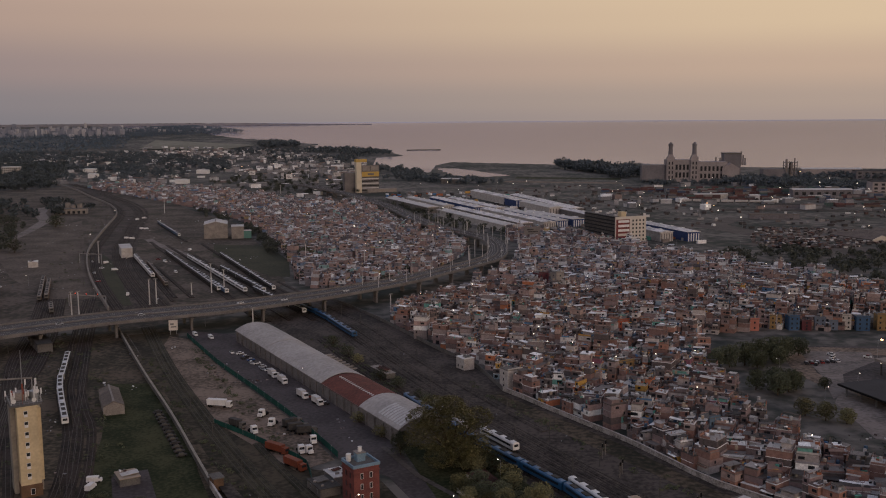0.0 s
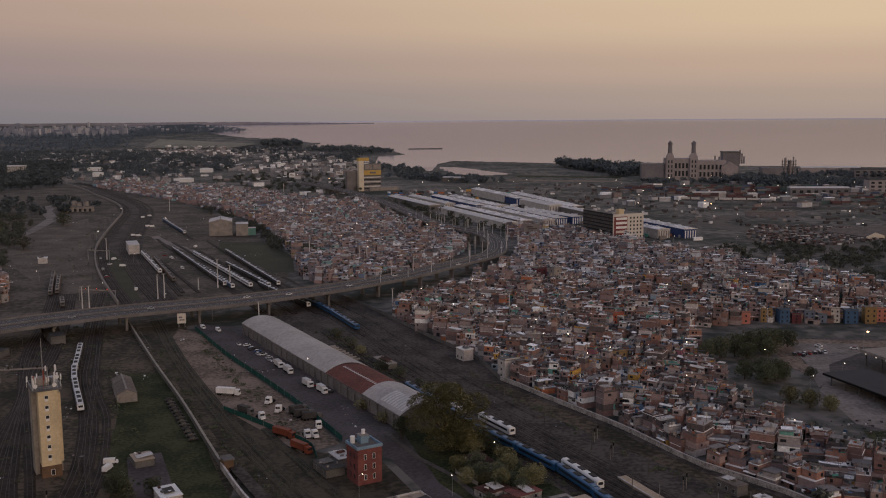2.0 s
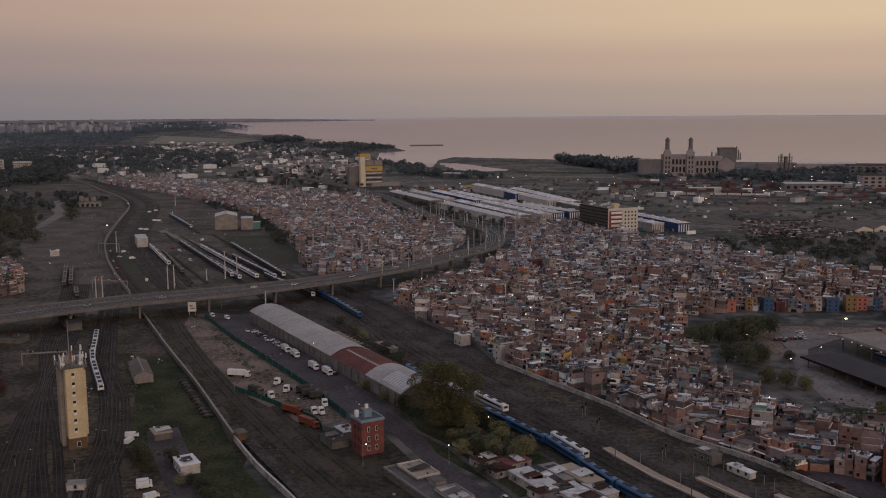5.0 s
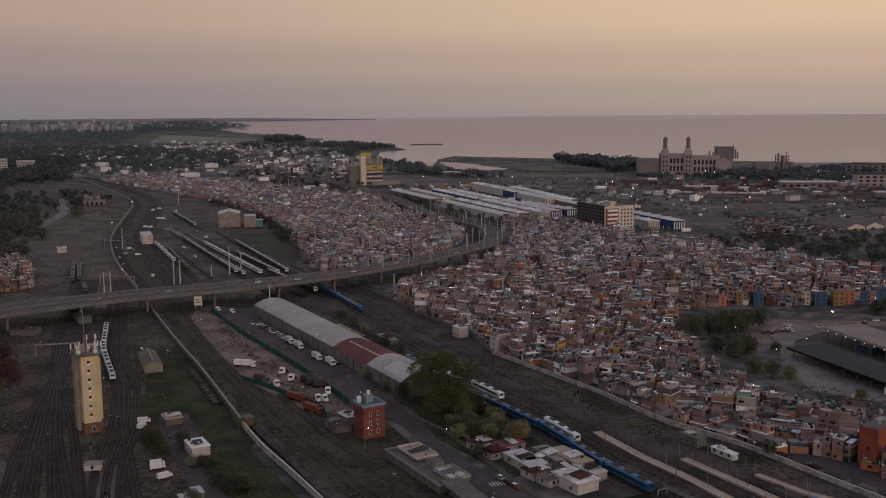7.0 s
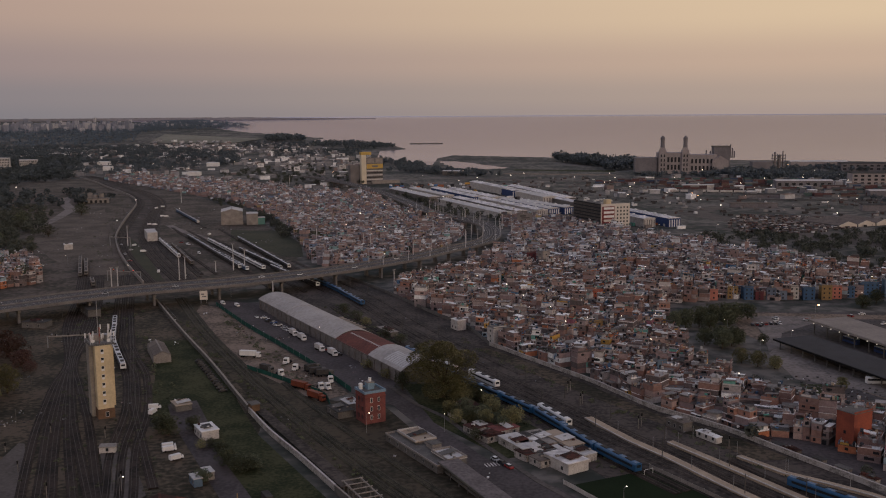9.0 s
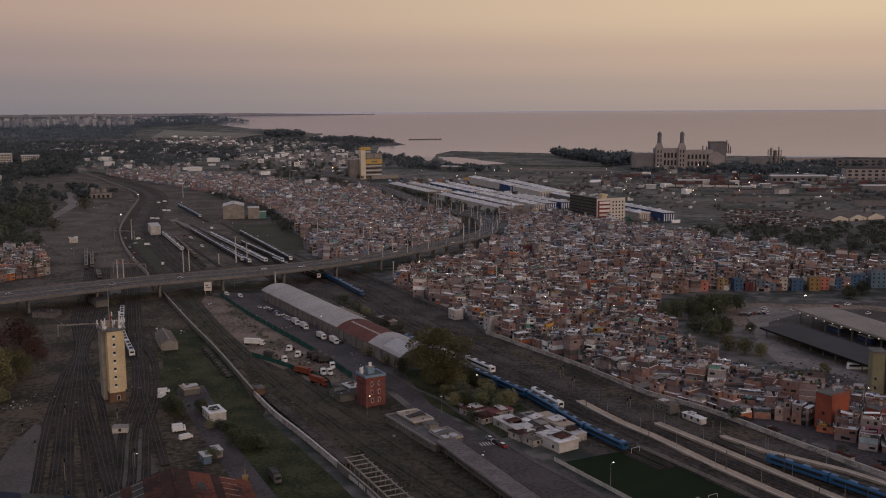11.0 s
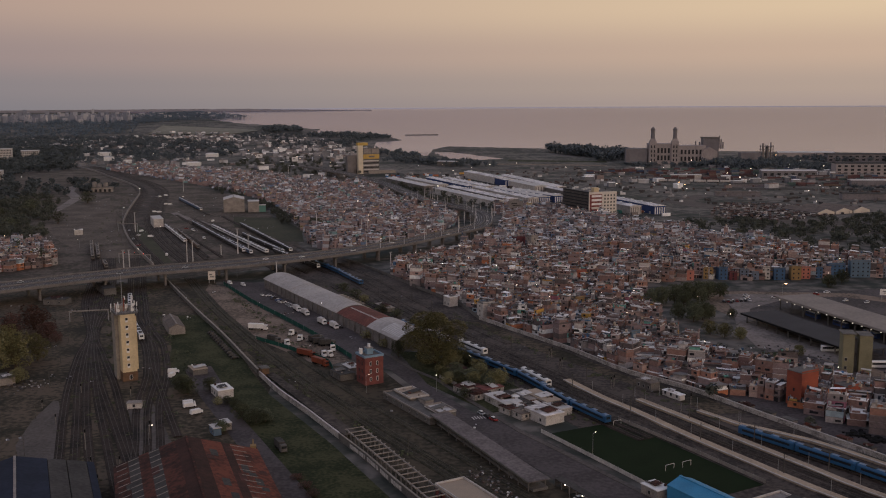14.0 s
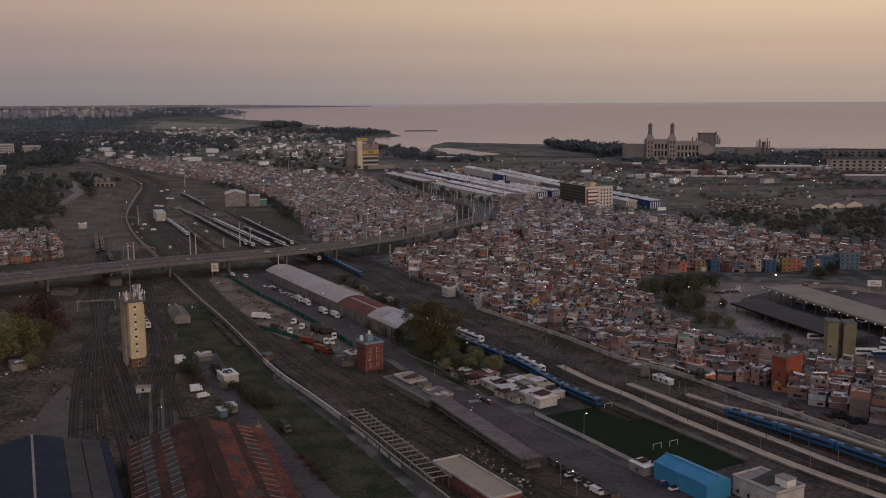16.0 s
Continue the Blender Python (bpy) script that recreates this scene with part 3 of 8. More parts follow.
flat("far_yard", [(-175, 600), (-120, 640), (-100, 760), (-125, 885), (-215, 1200), (-330, 1420), (-420, 1700), (-640, 1900), (-760, 1760), (-600, 1380), (-500, 880), (-420, 600)], 0.05, M["yard_far"], "brown earth of the far rail yard", "ground")

flat("green_strip", [(-297, 937), (-272, 847), (-236, 752), (-206, 672), (-196, 675), (-220, 740), (-246, 815), (-281, 905)], 0.12, M["grass_far"], "strip of dull grass between the far tracks", "grass")
flat("far_field", [(-203, 1000), (-146, 985), (-112, 880), (-100, 790), (-118, 795), (-165, 882), (-188, 915)], 0.12, M["grass_far"], "dark grass field between the trains and the houses", "grass")
flat("tan_track", [(-280, 1054), (-262, 1014), (-228, 958), (-203, 915), (-185, 876), (-190, 872), (-210, 908), (-236, 952), (-270, 1008), (-288, 1050)], 0.15, M["dirt_grey"], "pale worn dirt track across the far yard", "road")
flat("pale_track", [(-428, 1050), (-433, 1098), (-441, 1155), (-458, 1253), (-505, 1357), (-524, 1428), (-520, 1503), (-533, 1503), (-541, 1428), (-521, 1353), (-473, 1250), (-453, 1152), (-443, 1096), (-438, 1050)], 0.15, M["dirt_grey"], "pale dirt road beside the old silos", "road")
flat("far_track_bed", [(-202, 650), (-262, 800), (-309, 935), (-342, 1070), (-389, 1290), (-465, 1505), (-616, 1808), (-590, 1812), (-430, 1500), (-345, 1290), (-300, 1075), (-266, 935), (-218, 800), (-160, 650)], 0.10, M["ballast"], "dark ballast under the curving main line", "ground")
flat("west_ground", [(-420, 1250), (-330, 985), (-300, 905), (-250, 770), (-228, 715), (-262, 700), (-330, 800), (-395, 930), (-450, 1080)], 0.09, M["earth_far"], "brown trampled earth west of the main line", "ground")


# ---- paths on the plan ----
def curve(pts, step=8.0):
    """A smooth line through points, as a list about step apart."""
    P = [Vector((*p, 0)) if len(p) == 2 else Vector(p) for p in pts]
    out = []
    for i in range(len(P) - 1):
        a, b, c, d = P[max(i - 1, 0)], P[i], P[i + 1], P[min(i + 2, len(P) - 1)]
        n = max(1, int((c - b).length / step))
        for k in range(n):
            t = k / n
            out.append(0.5 * ((2 * b) + (c - a) * t + (2 * a - 5 * b + 4 * c - d) * t * t + (3 * b - a - 3 * c + d) * t ** 3))
    out.append(P[-1])
    return out


def shifted(line, off):
    """The line moved to its right by off."""
    out = []
    for i, p in enumerate(line):
        d = (line[min(i + 1, len(line) - 1)] - line[max(i - 1, 0)])
        d.z = 0
        d.normalize()
        out.append(p + Vector((d.y, -d.x, 0)) * off)
    return out


def along(line, s):
    """Point and heading (degrees about z, of the line's direction from the x axis) at s metres along it."""
    for a, b in zip(line, line[1:]):
        d = (b - a).length
        if s <= d:
            break
        s -= d
    v = (b - a).normalized()
    return a + v * s, math.degrees(math.atan2(v.y, v.x))


# ---- railway tracks ----
LAID = []


def railway_track(line, z=0.08, grown=False, bed="sleepers"):
    z += len(LAID) % 20 * 0.011
    LAID.append(z)
    t = thing("railway_track", line[0], 0, "pair of dull rails in overgrown earth" if grown else "pair of worn steel rails on dark ballast", "railway track", "tracks of the yard")
    o = Vector(line[0])
    rel = [p - o for p in line]
    part("ballast_bed", MB().sweep([(-1.9, 0), (-1.5, 0.28), (1.5, 0.28), (1.9, 0)], [(p.x, p.y, z) for p in rel]), M["overgrown" if grown else bed], t)
    for off in (-0.84, 0.84):
        part("rail", MB().sweep([(-0.09, 0.28), (-0.09, 0.46), (0.09, 0.46), (0.09, 0.28)], [(p.x, p.y, z) for p in shifted(rel, off)]), M["rail"], t)
    return t


M["overgrown"] = mat("weedy brown track bed", (0.062, 0.054, 0.036), (0.020, 0.020, 0.013), scale=0.05, fine=0.6, c3=(0.036, 0.033, 0.022), edge=(0.44, 0.62))
M["sleepers"] = mat("sleepers and brown ballast", (0.046, 0.034, 0.028), (0.014, 0.0115, 0.010), scale=0.07, fine=0.9, edge=(0.45, 0.62))
MAIN = curve([(-118, 760), (-70, 655), (-40, 590), (-8, 500), (22, 425), (52, 358), (86, 288), (120, 226), (166, 140)])
for k in (-8.3, -4.2, 0, 4.2, 13):
    line = shifted(MAIN, -k)
    if k > 9:
        line = line[: int(len(line) * 0.62)]
    railway_track(line, bed="ballast")
MIDDLE = curve([(-168, 600), (-131, 500), (-100, 425), (-62, 340), (-20, 258), (40, 150)])
for k in (0, 4.3, 14):
    railway_track(shifted(MIDDLE, -k)[int(k > 5) * 30:], grown=True)
LEFT = curve([(-236, 700), (-207, 590), (-182, 500), (-172, 464), (-162.5, 438), (-153, 414), (-144, 392), (-128, 335), (-118, 280), (-103, 220), (-92, 150)])
railway_track(LEFT)
railway_track(shifted(LEFT, -4.7))
railway_track(shifted(LEFT, -9.5)[6:])
WEST = curve([(-262, 700), (-232, 600), (-205, 500), (-182, 420), (-162, 340), (-146, 270), (-128, 205), (-118, 150)])
WEST_FAN = (
    [(-269, 700), (-239, 600), (-215, 510), (-184, 424), (-174, 375), (-159, 315), (-145, 267), (-133, 229), (-125, 202), (-108, 144)],
    [(-266, 700), (-236, 600), (-212, 510), (-184, 424), (-168, 364), (-154, 314), (-137, 260), (-120, 206), (-102, 149)],
    [(-262, 700), (-232, 600), (-208, 510), (-183, 424), (-162, 353), (-145, 297), (-128, 246), (-112, 201), (-92, 144)],
    [(-259, 700), (-229, 600), (-205, 510), (-182, 424), (-159, 352), (-140, 297), (-121, 246), (-104, 200), (-83, 144)],
    [(-255, 700), (-225, 600), (-201, 510), (-181, 424), (-150, 332), (-130, 281), (-106, 222), (-83, 166)],
    [(-252, 700), (-222, 600), (-198, 510), (-180, 424), (-161, 374), (-137, 314), (-117, 259), (-101, 216), (-80, 160)],
)
for pts in WEST_FAN:
    railway_track(curve(pts))
railway_track(curve([(-190, 560), (-166, 480), (-146, 409), (-129, 351), (-110, 295), (-92, 244)]))
NORTH = curve([(-200, 640), (-238, 730), (-260, 785), (-283, 848), (-307, 922), (-326, 990), (-340, 1058), (-365, 1172), (-387, 1283), (-415, 1381), (-463, 1496), (-517, 1600), (-614, 1799), (-696, 1931)], 20)
for k in (4.5, 9, 24, 28.5, 33, 39):
    railway_track(shifted(NORTH, k))
FAN = [((-145, 723), (-231, 924)), ((-124, 716), (-205, 896)), ((-137, 712), (-214, 885)), ((-110, 715), (-162, 827)), ((-104, 723), (-177, 906)), ((-211, 789), (-255, 900))]


def fan_line(f):
    (x1, y1), (x2, y2) = f
    k = 110 / math.hypot(x2 - x1, y2 - y1)
    return curve([(x1 - (x2 - x1) * k, y1 - (y2 - y1) * k), (x1, y1), (x2, y2), (x2 + (x2 - x1) * k, y2 + (y2 - y1) * k)], 40)


# ---- viaduct ----
def viaduct():
    rows = [(-418, 391, 34), (-343, 458, 34), (-276, 516, 34), (-198, 575, 34), (-126, 610, 33), (-84, 637, 30), (-60, 655, 27), (-32, 681, 25), (-3, 712, 23), (25, 752, 21), (50, 786, 20), (67, 815, 19), (75, 846, 18), (78, 876, 18), (79, 914, 18), (74, 952, 18), (64, 976, 18), (46, 1016, 18), (20, 1080, 18), (-5, 1190, 18), (-40, 1340, 18), (-110, 1550, 18), (-200, 1750, 18)]
    line = curve([(x, y, 10.0) for x, y, w in rows], 12)
    wide = curve([(w, 0, 0) for x, y, w in rows], 1e9)
    t = thing("viaduct", (-128, 613, 0), 0, "long curving concrete motorway viaduct with dark asphalt deck", "viaduct")
    o = Vector((-128, 613, 0))
    knots = [Vector((x, y, 10.0)) for x, y, w in rows]

    def width(p):
        best = sorted(range(len(knots)), key=lambda i: (knots[i] - p).length)[:2]
        a, b = best
        da, db = (knots[a] - p).length, (knots[b] - p).length
        return (rows[a][2] * db + rows[b][2] * da) / (da + db)
    deck, road, pa, pb, mid = MB(), MB(), MB(), MB(), MB()

    def strip(mb, offs, z0, z1):
        vs, fs = [], []
        for i, p in enumerate(line):
            d = (line[min(i + 1, len(line) - 1)] - line[max(i - 1, 0)]).normalized()
            side = Vector((d.y, -d.x, 0))
            w = width(p) / 2
            for k, z in ((offs[0], z0), (offs[1], z0), (offs[1], z1), (offs[0], z1)):
                q = p - o + side * (k[0] * w + k[1])
                vs.append((q.x, q.y, p.z + z))
        n = len(line)
        for i in range(n - 1):
            for j in range(4):
                fs.append((i * 4 + j, i * 4 + (j + 1) % 4, i * 4 + 4 + (j + 1) % 4, i * 4 + 4 + j))
        fs += [(0, 1, 2, 3), (n * 4 - 1, n * 4 - 2, n * 4 - 3, n * 4 - 4)]
        mb.add(vs, fs)
    strip(deck, ((-1, 0), (1, 0)), -0.9, 0)
    part("deck_slab", deck, M["viaduct"], t)
    g = MB()
    strip(g, ((-0.72, 0), (0.72, 0)), -2.0, -0.9)
    part("box_girder", g, M["viaduct"], t)
    strip(road, ((-1, 0.7), (1, -0.7)), 0.0, 0.06)
    part("roadway", road, M["deck"], t, "dark asphalt roadway")
    strip(pa, ((-1, 0.05), (-1, 0.5)), 0, 1.0)
    part("parapet", pa, M["viaduct"], t)
    strip(pb, ((1, -0.5), (1, -0.05)), 0, 1.0)
    part("parapet", pb, M["viaduct"], t)
    strip(mid, ((0, -0.4), (0, 0.4)), 0.06, 0.9)
    part("median_barrier", mid, M["viaduct"], t)
    for off in (-0.78, -0.55, -0.3, 0.3, 0.55, 0.78):
        ln = MB()
        strip(ln, ((off, -0.09), (off, 0.09)), 0.06, 0.07)
        part("lane_line", ln, M["whitewash"], t)
    s = 35.0
    while s < 1500:
        p, h = along(line, s)
        w = width(p)
        rz = radians(h + 90)
        for k in (-0.55, 0.55):
            q = p - o + Vector((math.cos(rz), math.sin(rz), 0)) * (k * w * 0.62)
            part("pier", MB().box((q.x, q.y, 3.6), (3.2, 1.5, 7.4), rz, taper=0.92), M["viaduct"], t)
        part("pier_cap", MB().box((p.x - o.x, p.y - o.y, 7.6), (w * 0.86, 1.9, 1.0), rz), M["viaduct"], t)
        s += 45
    return line


VIADUCT = viaduct()


# ---- railway wall and yard walls ----
def long_wall(name, pts, h, thick, material, label, step=12.0, coping=None):
    line = curve(pts, step)
    t = thing(name, line[0], 0, label, "wall")
    o = line[0]
    for a, b in zip(line, line[1:]):
        d = b - a
        w = MB().box(((a.x + b.x) / 2 - o.x, (a.y + b.y) / 2 - o.y, h / 2), (d.length - 0.05, thick, h), math.atan2(d.y, d.x))
        part("wall_panel", w, material, t)
        if coping:
            part("coping", MB().box(((a.x + b.x) / 2 - o.x, (a.y + b.y) / 2 - o.y, h + 0.1), (d.length, thick + 0.16, 0.2), math.atan2(d.y, d.x)), coping, t)
    return t


WALL = [(-66, 700), (-30, 632), (-10, 587), (15, 528), (31, 497), (42, 447), (50, 434), (59, 416.5), (84, 372), (96, 345), (106, 324), (127, 296), (143, 264), (157.5, 236), (172, 208), (205, 145)]
long_wall("railway_wall", WALL[:6], 2.0, 0.4, M["concrete_dark"], "low dark stained boundary wall beside the far houses", 9)
long_wall("railway_wall", WALL[5:], 2.0, 0.35, M["wall_stained"], "long pale stained boundary wall between railway and houses", 9, M["whitewash"])
long_wall("yard_wall", [(-180, 588), (-139, 489), (-107, 415), (-85, 361), (-74, 334)], 2.4, 0.8, M["concrete_dark"], "long dark retaining wall with weathered coping", 14, M["cream_grey"])
long_wall("white_wall", [(-73, 331), (-59.7, 301), (-43.4, 270), (-28, 239)], 2.4, 0.55, M["wall_stained"], "yard wall with worn whitewashed coping", 10, M["whitewash"])
flat("wall_platform", [(-71, 331), (-66, 331), (-21, 241), (-26, 239)], 1.6, M["ballast"], "raised brown platform behind the white wall", "platform")
TRESTLE = long_wall("trestle_wall", [(-28, 238), (-16, 214), (-5, 189), (10, 158), (18, 140)], 2.8, 0.5, M["concrete_dark"], "dark concrete wall with faded white painted panels", 9, M["cream_grey"])



def painted_panels():
    """Faded white lettering on the wall, too worn to read: plain bars."""
    rng = random.Random(90)
    line = curve([(-28, 238), (-16, 214), (-5, 189), (2, 175)], 4)
    s = 12.0
    while s < 58:
        p, h = along(shifted(line, 0.36), s)
        w = rng.uniform(0.9, 2.6)
        part("painted_panel", MB().box((p.x + 28, p.y - 238, 1.25), (w, 0.1, 1.5), radians(h)), M["whitewash"], TRESTLE, "faded white painted block")
        s += w + rng.choice((0.35, 0.35, 0.5, 2.5))


painted_panels()


def gate_pillar():
    t = thing("gate_pillar", (-70.5, 330), -62, "short brown brick gatehouse block at the wall's end", "gatehouse")
    part("body", MB().box((0, 0, 2.2), (5, 3.5, 4.4)), M["brown"], t)
    part("cap", MB().box((0, 0, 4.6), (5.8, 4.3, 0.4)), M["concrete_dark"], t)


gate_pillar()


def beam_frame():
    """Open concrete frame: two long beams with cross beams and posts."""
    t = thing("beam_frame", (-26, 238), math.degrees(math.atan2(-74, 33)), "roofless grey concrete frame of beams and posts", "concrete frame")
    for y in (0.8, 7.2):
        part("beam", MB().box((41, y, 4.2), (82, 0.4, 0.5)), M["concrete"], t)
    for i in range(19):
        part("cross_beam", MB().box((1 + i * 4.4, 4.0, 4.5), (0.32, 8.0, 0.3)), M["concrete"], t)
        for y in (0.8, 7.2):
            part("post", MB().box((1 + i * 4.4, y, 1.95), (0.4, 0.4, 3.9)), M["concrete_dark"], t)


beam_frame()


# ---- sheds ----
def arched(w, eave, rise, n=14, thick=0.25):
    top = [(-w / 2 + w * i / n, eave + rise * (1 - (2 * i / n - 1) ** 2)) for i in range(n + 1)]
    return top + [(s, h - thick) for s, h in reversed(top)]


def long_shed():
    t = thing("long_shed", (-104, 560), math.degrees(math.atan2(-188, 97)), "very long railway shed with grey and red arched roof", "shed")
    W, L = 23.0, 211.0

    def roof(name, x0, x1, rise, material, lift=0.0, label="", w=W):
        o = [(s + w / 2, h + lift) for s, h in arched(w, 6.2, rise)]
        mb = MB().extrude([(-s, h) for s, h in o], (x0, 0, 0), (x1, 0, 0))
        return part(name, mb, material, t, label)
    roof("roof_section", -1, 52, 3.6, M["shed_grey"], 0.15)
    roof("roof_section", 52.3, 131, 3.6, M["shed_grey"])
    red = roof("roof_section", 131.3, 174, 3.2, M["oxide"], -0.1, "oxide red roof section with skylights")
    end = roof("roof_section", 174.3, 212, 4.0, M["shed_grey"], 0.3)
    for i in range(17):
        b = MB().box((135 + i * 2.2, 8.6, 9.05), (1.0, 1.6, 0.18))
        part("skylight", b, M["shed_light"], red)
    for i in range(9):
        o = [(s, h) for s, h in arched(W, 6.25, 4.0) if -11 < s < -0.5]
        mb = MB().extrude([(-(s + W / 2), h + 0.35) for s, h in o], (190 + i * 2.4, 0, 0), (190 + i * 2.4 + 1.5, 0, 0))
        part("skylight", mb, M["shed_light"], end, "pale translucent roof strip")
    part("side_wall", MB().box((L / 2, 0.2, 3.1), (L, 0.35, 6.2)), M["shed_wall"], t)
    part("side_wall", MB().box((L / 2, W - 0.2, 3.1), (L, 0.35, 6.2)), M["shed_wall"], t)
    for x, k in ((0, 3.6), (L, 4.0)):
        out = [(-s - W / 2, h) for s, h in arched(W - 0.8, 6.1, k, thick=0)][:15]
        n = len(out)
        mb = MB()
        ring = out + [(-0.4, 0.0), (-W + 0.4, 0.0)]
        vs = [(x + dx, -s, h) for dx in (-0.15, 0.15) for s, h in ring]
        m = len(ring)
        mb.add(vs, [tuple(range(m)), tuple(range(2 * m - 1, m - 1, -1))] + [(i, (i + 1) % m, m + (i + 1) % m, m + i) for i in range(m)])
        part("end_wall", mb, M["shed_wall"], t)
    for i in range(26):
        part("buttress", MB().box((4 + i * 8.1, -0.25, 2.9), (0.6, 0.5, 5.8)), M["shed_wall"], t)
    for i in range(8):
        part("vent", MB().box((84 + i * 4.6, 22.6, 6.7), (0.9, 5.0, 0.7)), M["concrete"], t)


long_shed()


def gable_shed(at, turn, w, length, eave, rise, strips, wall, label, bars=(), patches=()):
    """A gabled hall; strips: (from, to, material) across the width 0..1, skylight bars on some."""
    t = thing("gable_shed", at, turn, label, "shed")
    H = lambda k: eave + rise * (1 - abs(2 * k - 1))
    for k0, k1, m in strips:
        ks = [k0] + ([0.5] if k0 < 0.5 < k1 else []) + [k1]
        prof = [((k - 0.5) * w, H(k)) for k in ks] + [((k - 0.5) * w, H(k) - 0.3) for k in reversed(ks)]
        part("roof_strip", MB().extrude([(-s, h) for s, h in prof], (0, 0, 0), (length, 0, 0)), m, t)
    for k0, k1 in bars:
        n = int(length / 5)
        for i in range(n):
            mb = MB()
            x = 1.5 + i * 5.0
            mb.add([(x + dx, (k - 0.5) * w, H(k) + dz) for dx in (0, 0.26) for k, dz in ((k0, 0.02), (k1, 0.02), (k1, 0.14), (k0, 0.14))], [(0, 1, 2, 3), (7, 6, 5, 4), (0, 4, 5, 1), (1, 5, 6, 2), (2, 6, 7, 3), (3, 7, 4, 0)])
            part("roof_bar", mb, M["concrete"], t)
    rng = random.Random(int(length))
    for k0, k1, count in patches:
        for _ in range(count):
            k, x, u, v = rng.uniform(k0, k1 - 0.05), rng.uniform(1, length - 9), rng.uniform(2.5, 8), rng.choice((0.035, 0.05, 0.05))
            mb = MB()
            mb.add([(x + dx, (q - 0.5) * w, H(q) + dz) for dx in (0, u) for q, dz in ((k, 0.02), (k + v, 0.02), (k + v, 0.08), (k, 0.08))], [(0, 1, 2, 3), (7, 6, 5, 4), (0, 4, 5, 1), (1, 5, 6, 2), (2, 6, 7, 3), (3, 7, 4, 0)])
            part("roof_patch", mb, M[rng.choice(("grey_sheet", "grey_sheet", "shed_red"))], t)
    part("ridge_cap", MB().box((length / 2, 0, eave + rise + 0.05), (length, 0.8, 0.25)), wall if w < 20 else M["concrete"] if not bars else M["rust"], t)
    for x in (0.2, length - 0.2):
        mb = MB()
        ring = [(-w / 2 + 0.2, 0), (w / 2 - 0.2, 0), (w / 2 - 0.2, eave - 0.3), (0, eave + rise - 0.35), (-w / 2 + 0.2, eave - 0.3)]
        mb.add([(x + dx, s, h) for dx in (-0.15, 0.15) for s, h in ring], [(0, 1, 2, 3, 4), (9, 8, 7, 6, 5)] + [(i, (i + 1) % 5, 5 + (i + 1) % 5, 5 + i) for i in range(5)])
        part("end_wall", mb, wall, t)
    for s in (-w / 2 + 0.2, w / 2 - 0.2):
        part("side_wall", MB().box((length / 2, s, eave / 2 - 0.2), (length, 0.3, eave - 0.4)), wall, t)
    return t


M["brown_roof"] = mat("old brown-grey roof", (0.17, 0.14, 0.12), (0.09, 0.075, 0.065), scale=0.15, fine=1.0)
gable_shed((-79.6, 205.4), -72, 50, 84, 6, 8, [(0, 0.10, M["rust"]), (0.10, 0.17, M["grey_sheet"]), (0.17, 0.24, M["rust"]), (0.24, 0.31, M["grey_sheet"]), (0.31, 0.42, M["rust"]), (0.42, 0.60, M["rust_dark"]), (0.60, 0.74, M["rust_bright"]), (0.74, 0.80, M["rust_dark"]), (0.80, 1.0, M["rust_bright"])], M["brick_red"],
           "huge old warehouse with rusted patchwork gable roof", bars=((0.02, 0.09), (0.10, 0.17), (0.24, 0.31), (0.80, 0.90)), patches=((0.6, 0.98, 18), (0.02, 0.45, 6)))
gable_shed((-134, 191), -68.5, 50, 70, 7, 6, [(0, 0.5, M["slate"]), (0.5, 0.70, M["slate"]), (0.703, 0.82, M["grey_sheet"]), (0.825, 0.95, M["grey_sheet"]), (0.953, 1.0, M["slate"])], M["concrete_dark"], "dark blue-grey roofed hall with pale ridge and grey panels")
gable_shed((89, 175), -62, 11, 25, 6, 2.0, [(0, 0.5, M["blue_sheet"]), (0.5, 1.0, M["blue_sheet"])], M["blue_sheet"], "bright blue corrugated metal shed beside the pitch")
gable_shed((-143.5, 447), -69, 9.0, 30, 4.2, 2.0, [(0, 0.5, M["brown_roof"]), (0.5, 1.0, M["brown_roof"])], M["concrete"], "old low brown-grey railway goods shed")
gable_shed((-211, 1050), 100, 25, 34, 15.5, 3.2, [(0, 0.5, M["shed_light"]), (0.5, 1.0, M["shed_light"])], M["concrete"], "pale warehouse with shallow gable roof in the far yard")


# ---- windows on walls ----
def windows(parent, origin, along_v, n_along, n_up, dx, dz, w, h, z0, normal, material=None, frame_m=None, start=None):
    """A grid of windows on a wall that starts at origin and runs along a unit vector; each is a pane in a frame."""
    a, nm = Vector((*along_v, 0)), Vector((*normal, 0))
    rz = math.atan2(a.y, a.x)
    pane_me = frame_me = None
    for j in range(n_up):
        for i in range(n_along):
            p = Vector(origin) + a * ((start or dx / 2) + i * dx) + nm * 0.03 + Vector((0, 0, z0 + j * dz))
            if pane_me is None:
                frame_me = MB().box((0, 0, 0), (w + 0.24, 0.1, h + 0.24)).mesh("window", frame_m or M["frame"])
                pane_me = MB().box((0, 0, 0), (w, 0.1, h)).mesh("pane", material or M["dark"])
            fr = new("window", frame_me)
            fr.parent = parent
            fr.matrix_local = Matrix.Translation(p) @ Matrix.Rotation(rz, 4, "Z")
            pn = new("pane", pane_me)
            pn.parent = fr
            pn.matrix_local = Matrix.Translation(Vector((0, 0.04 if (Matrix.Rotation(rz, 3, "Z") @ Vector((0, 1, 0))).dot(nm) > 0 else -0.04, 0)))


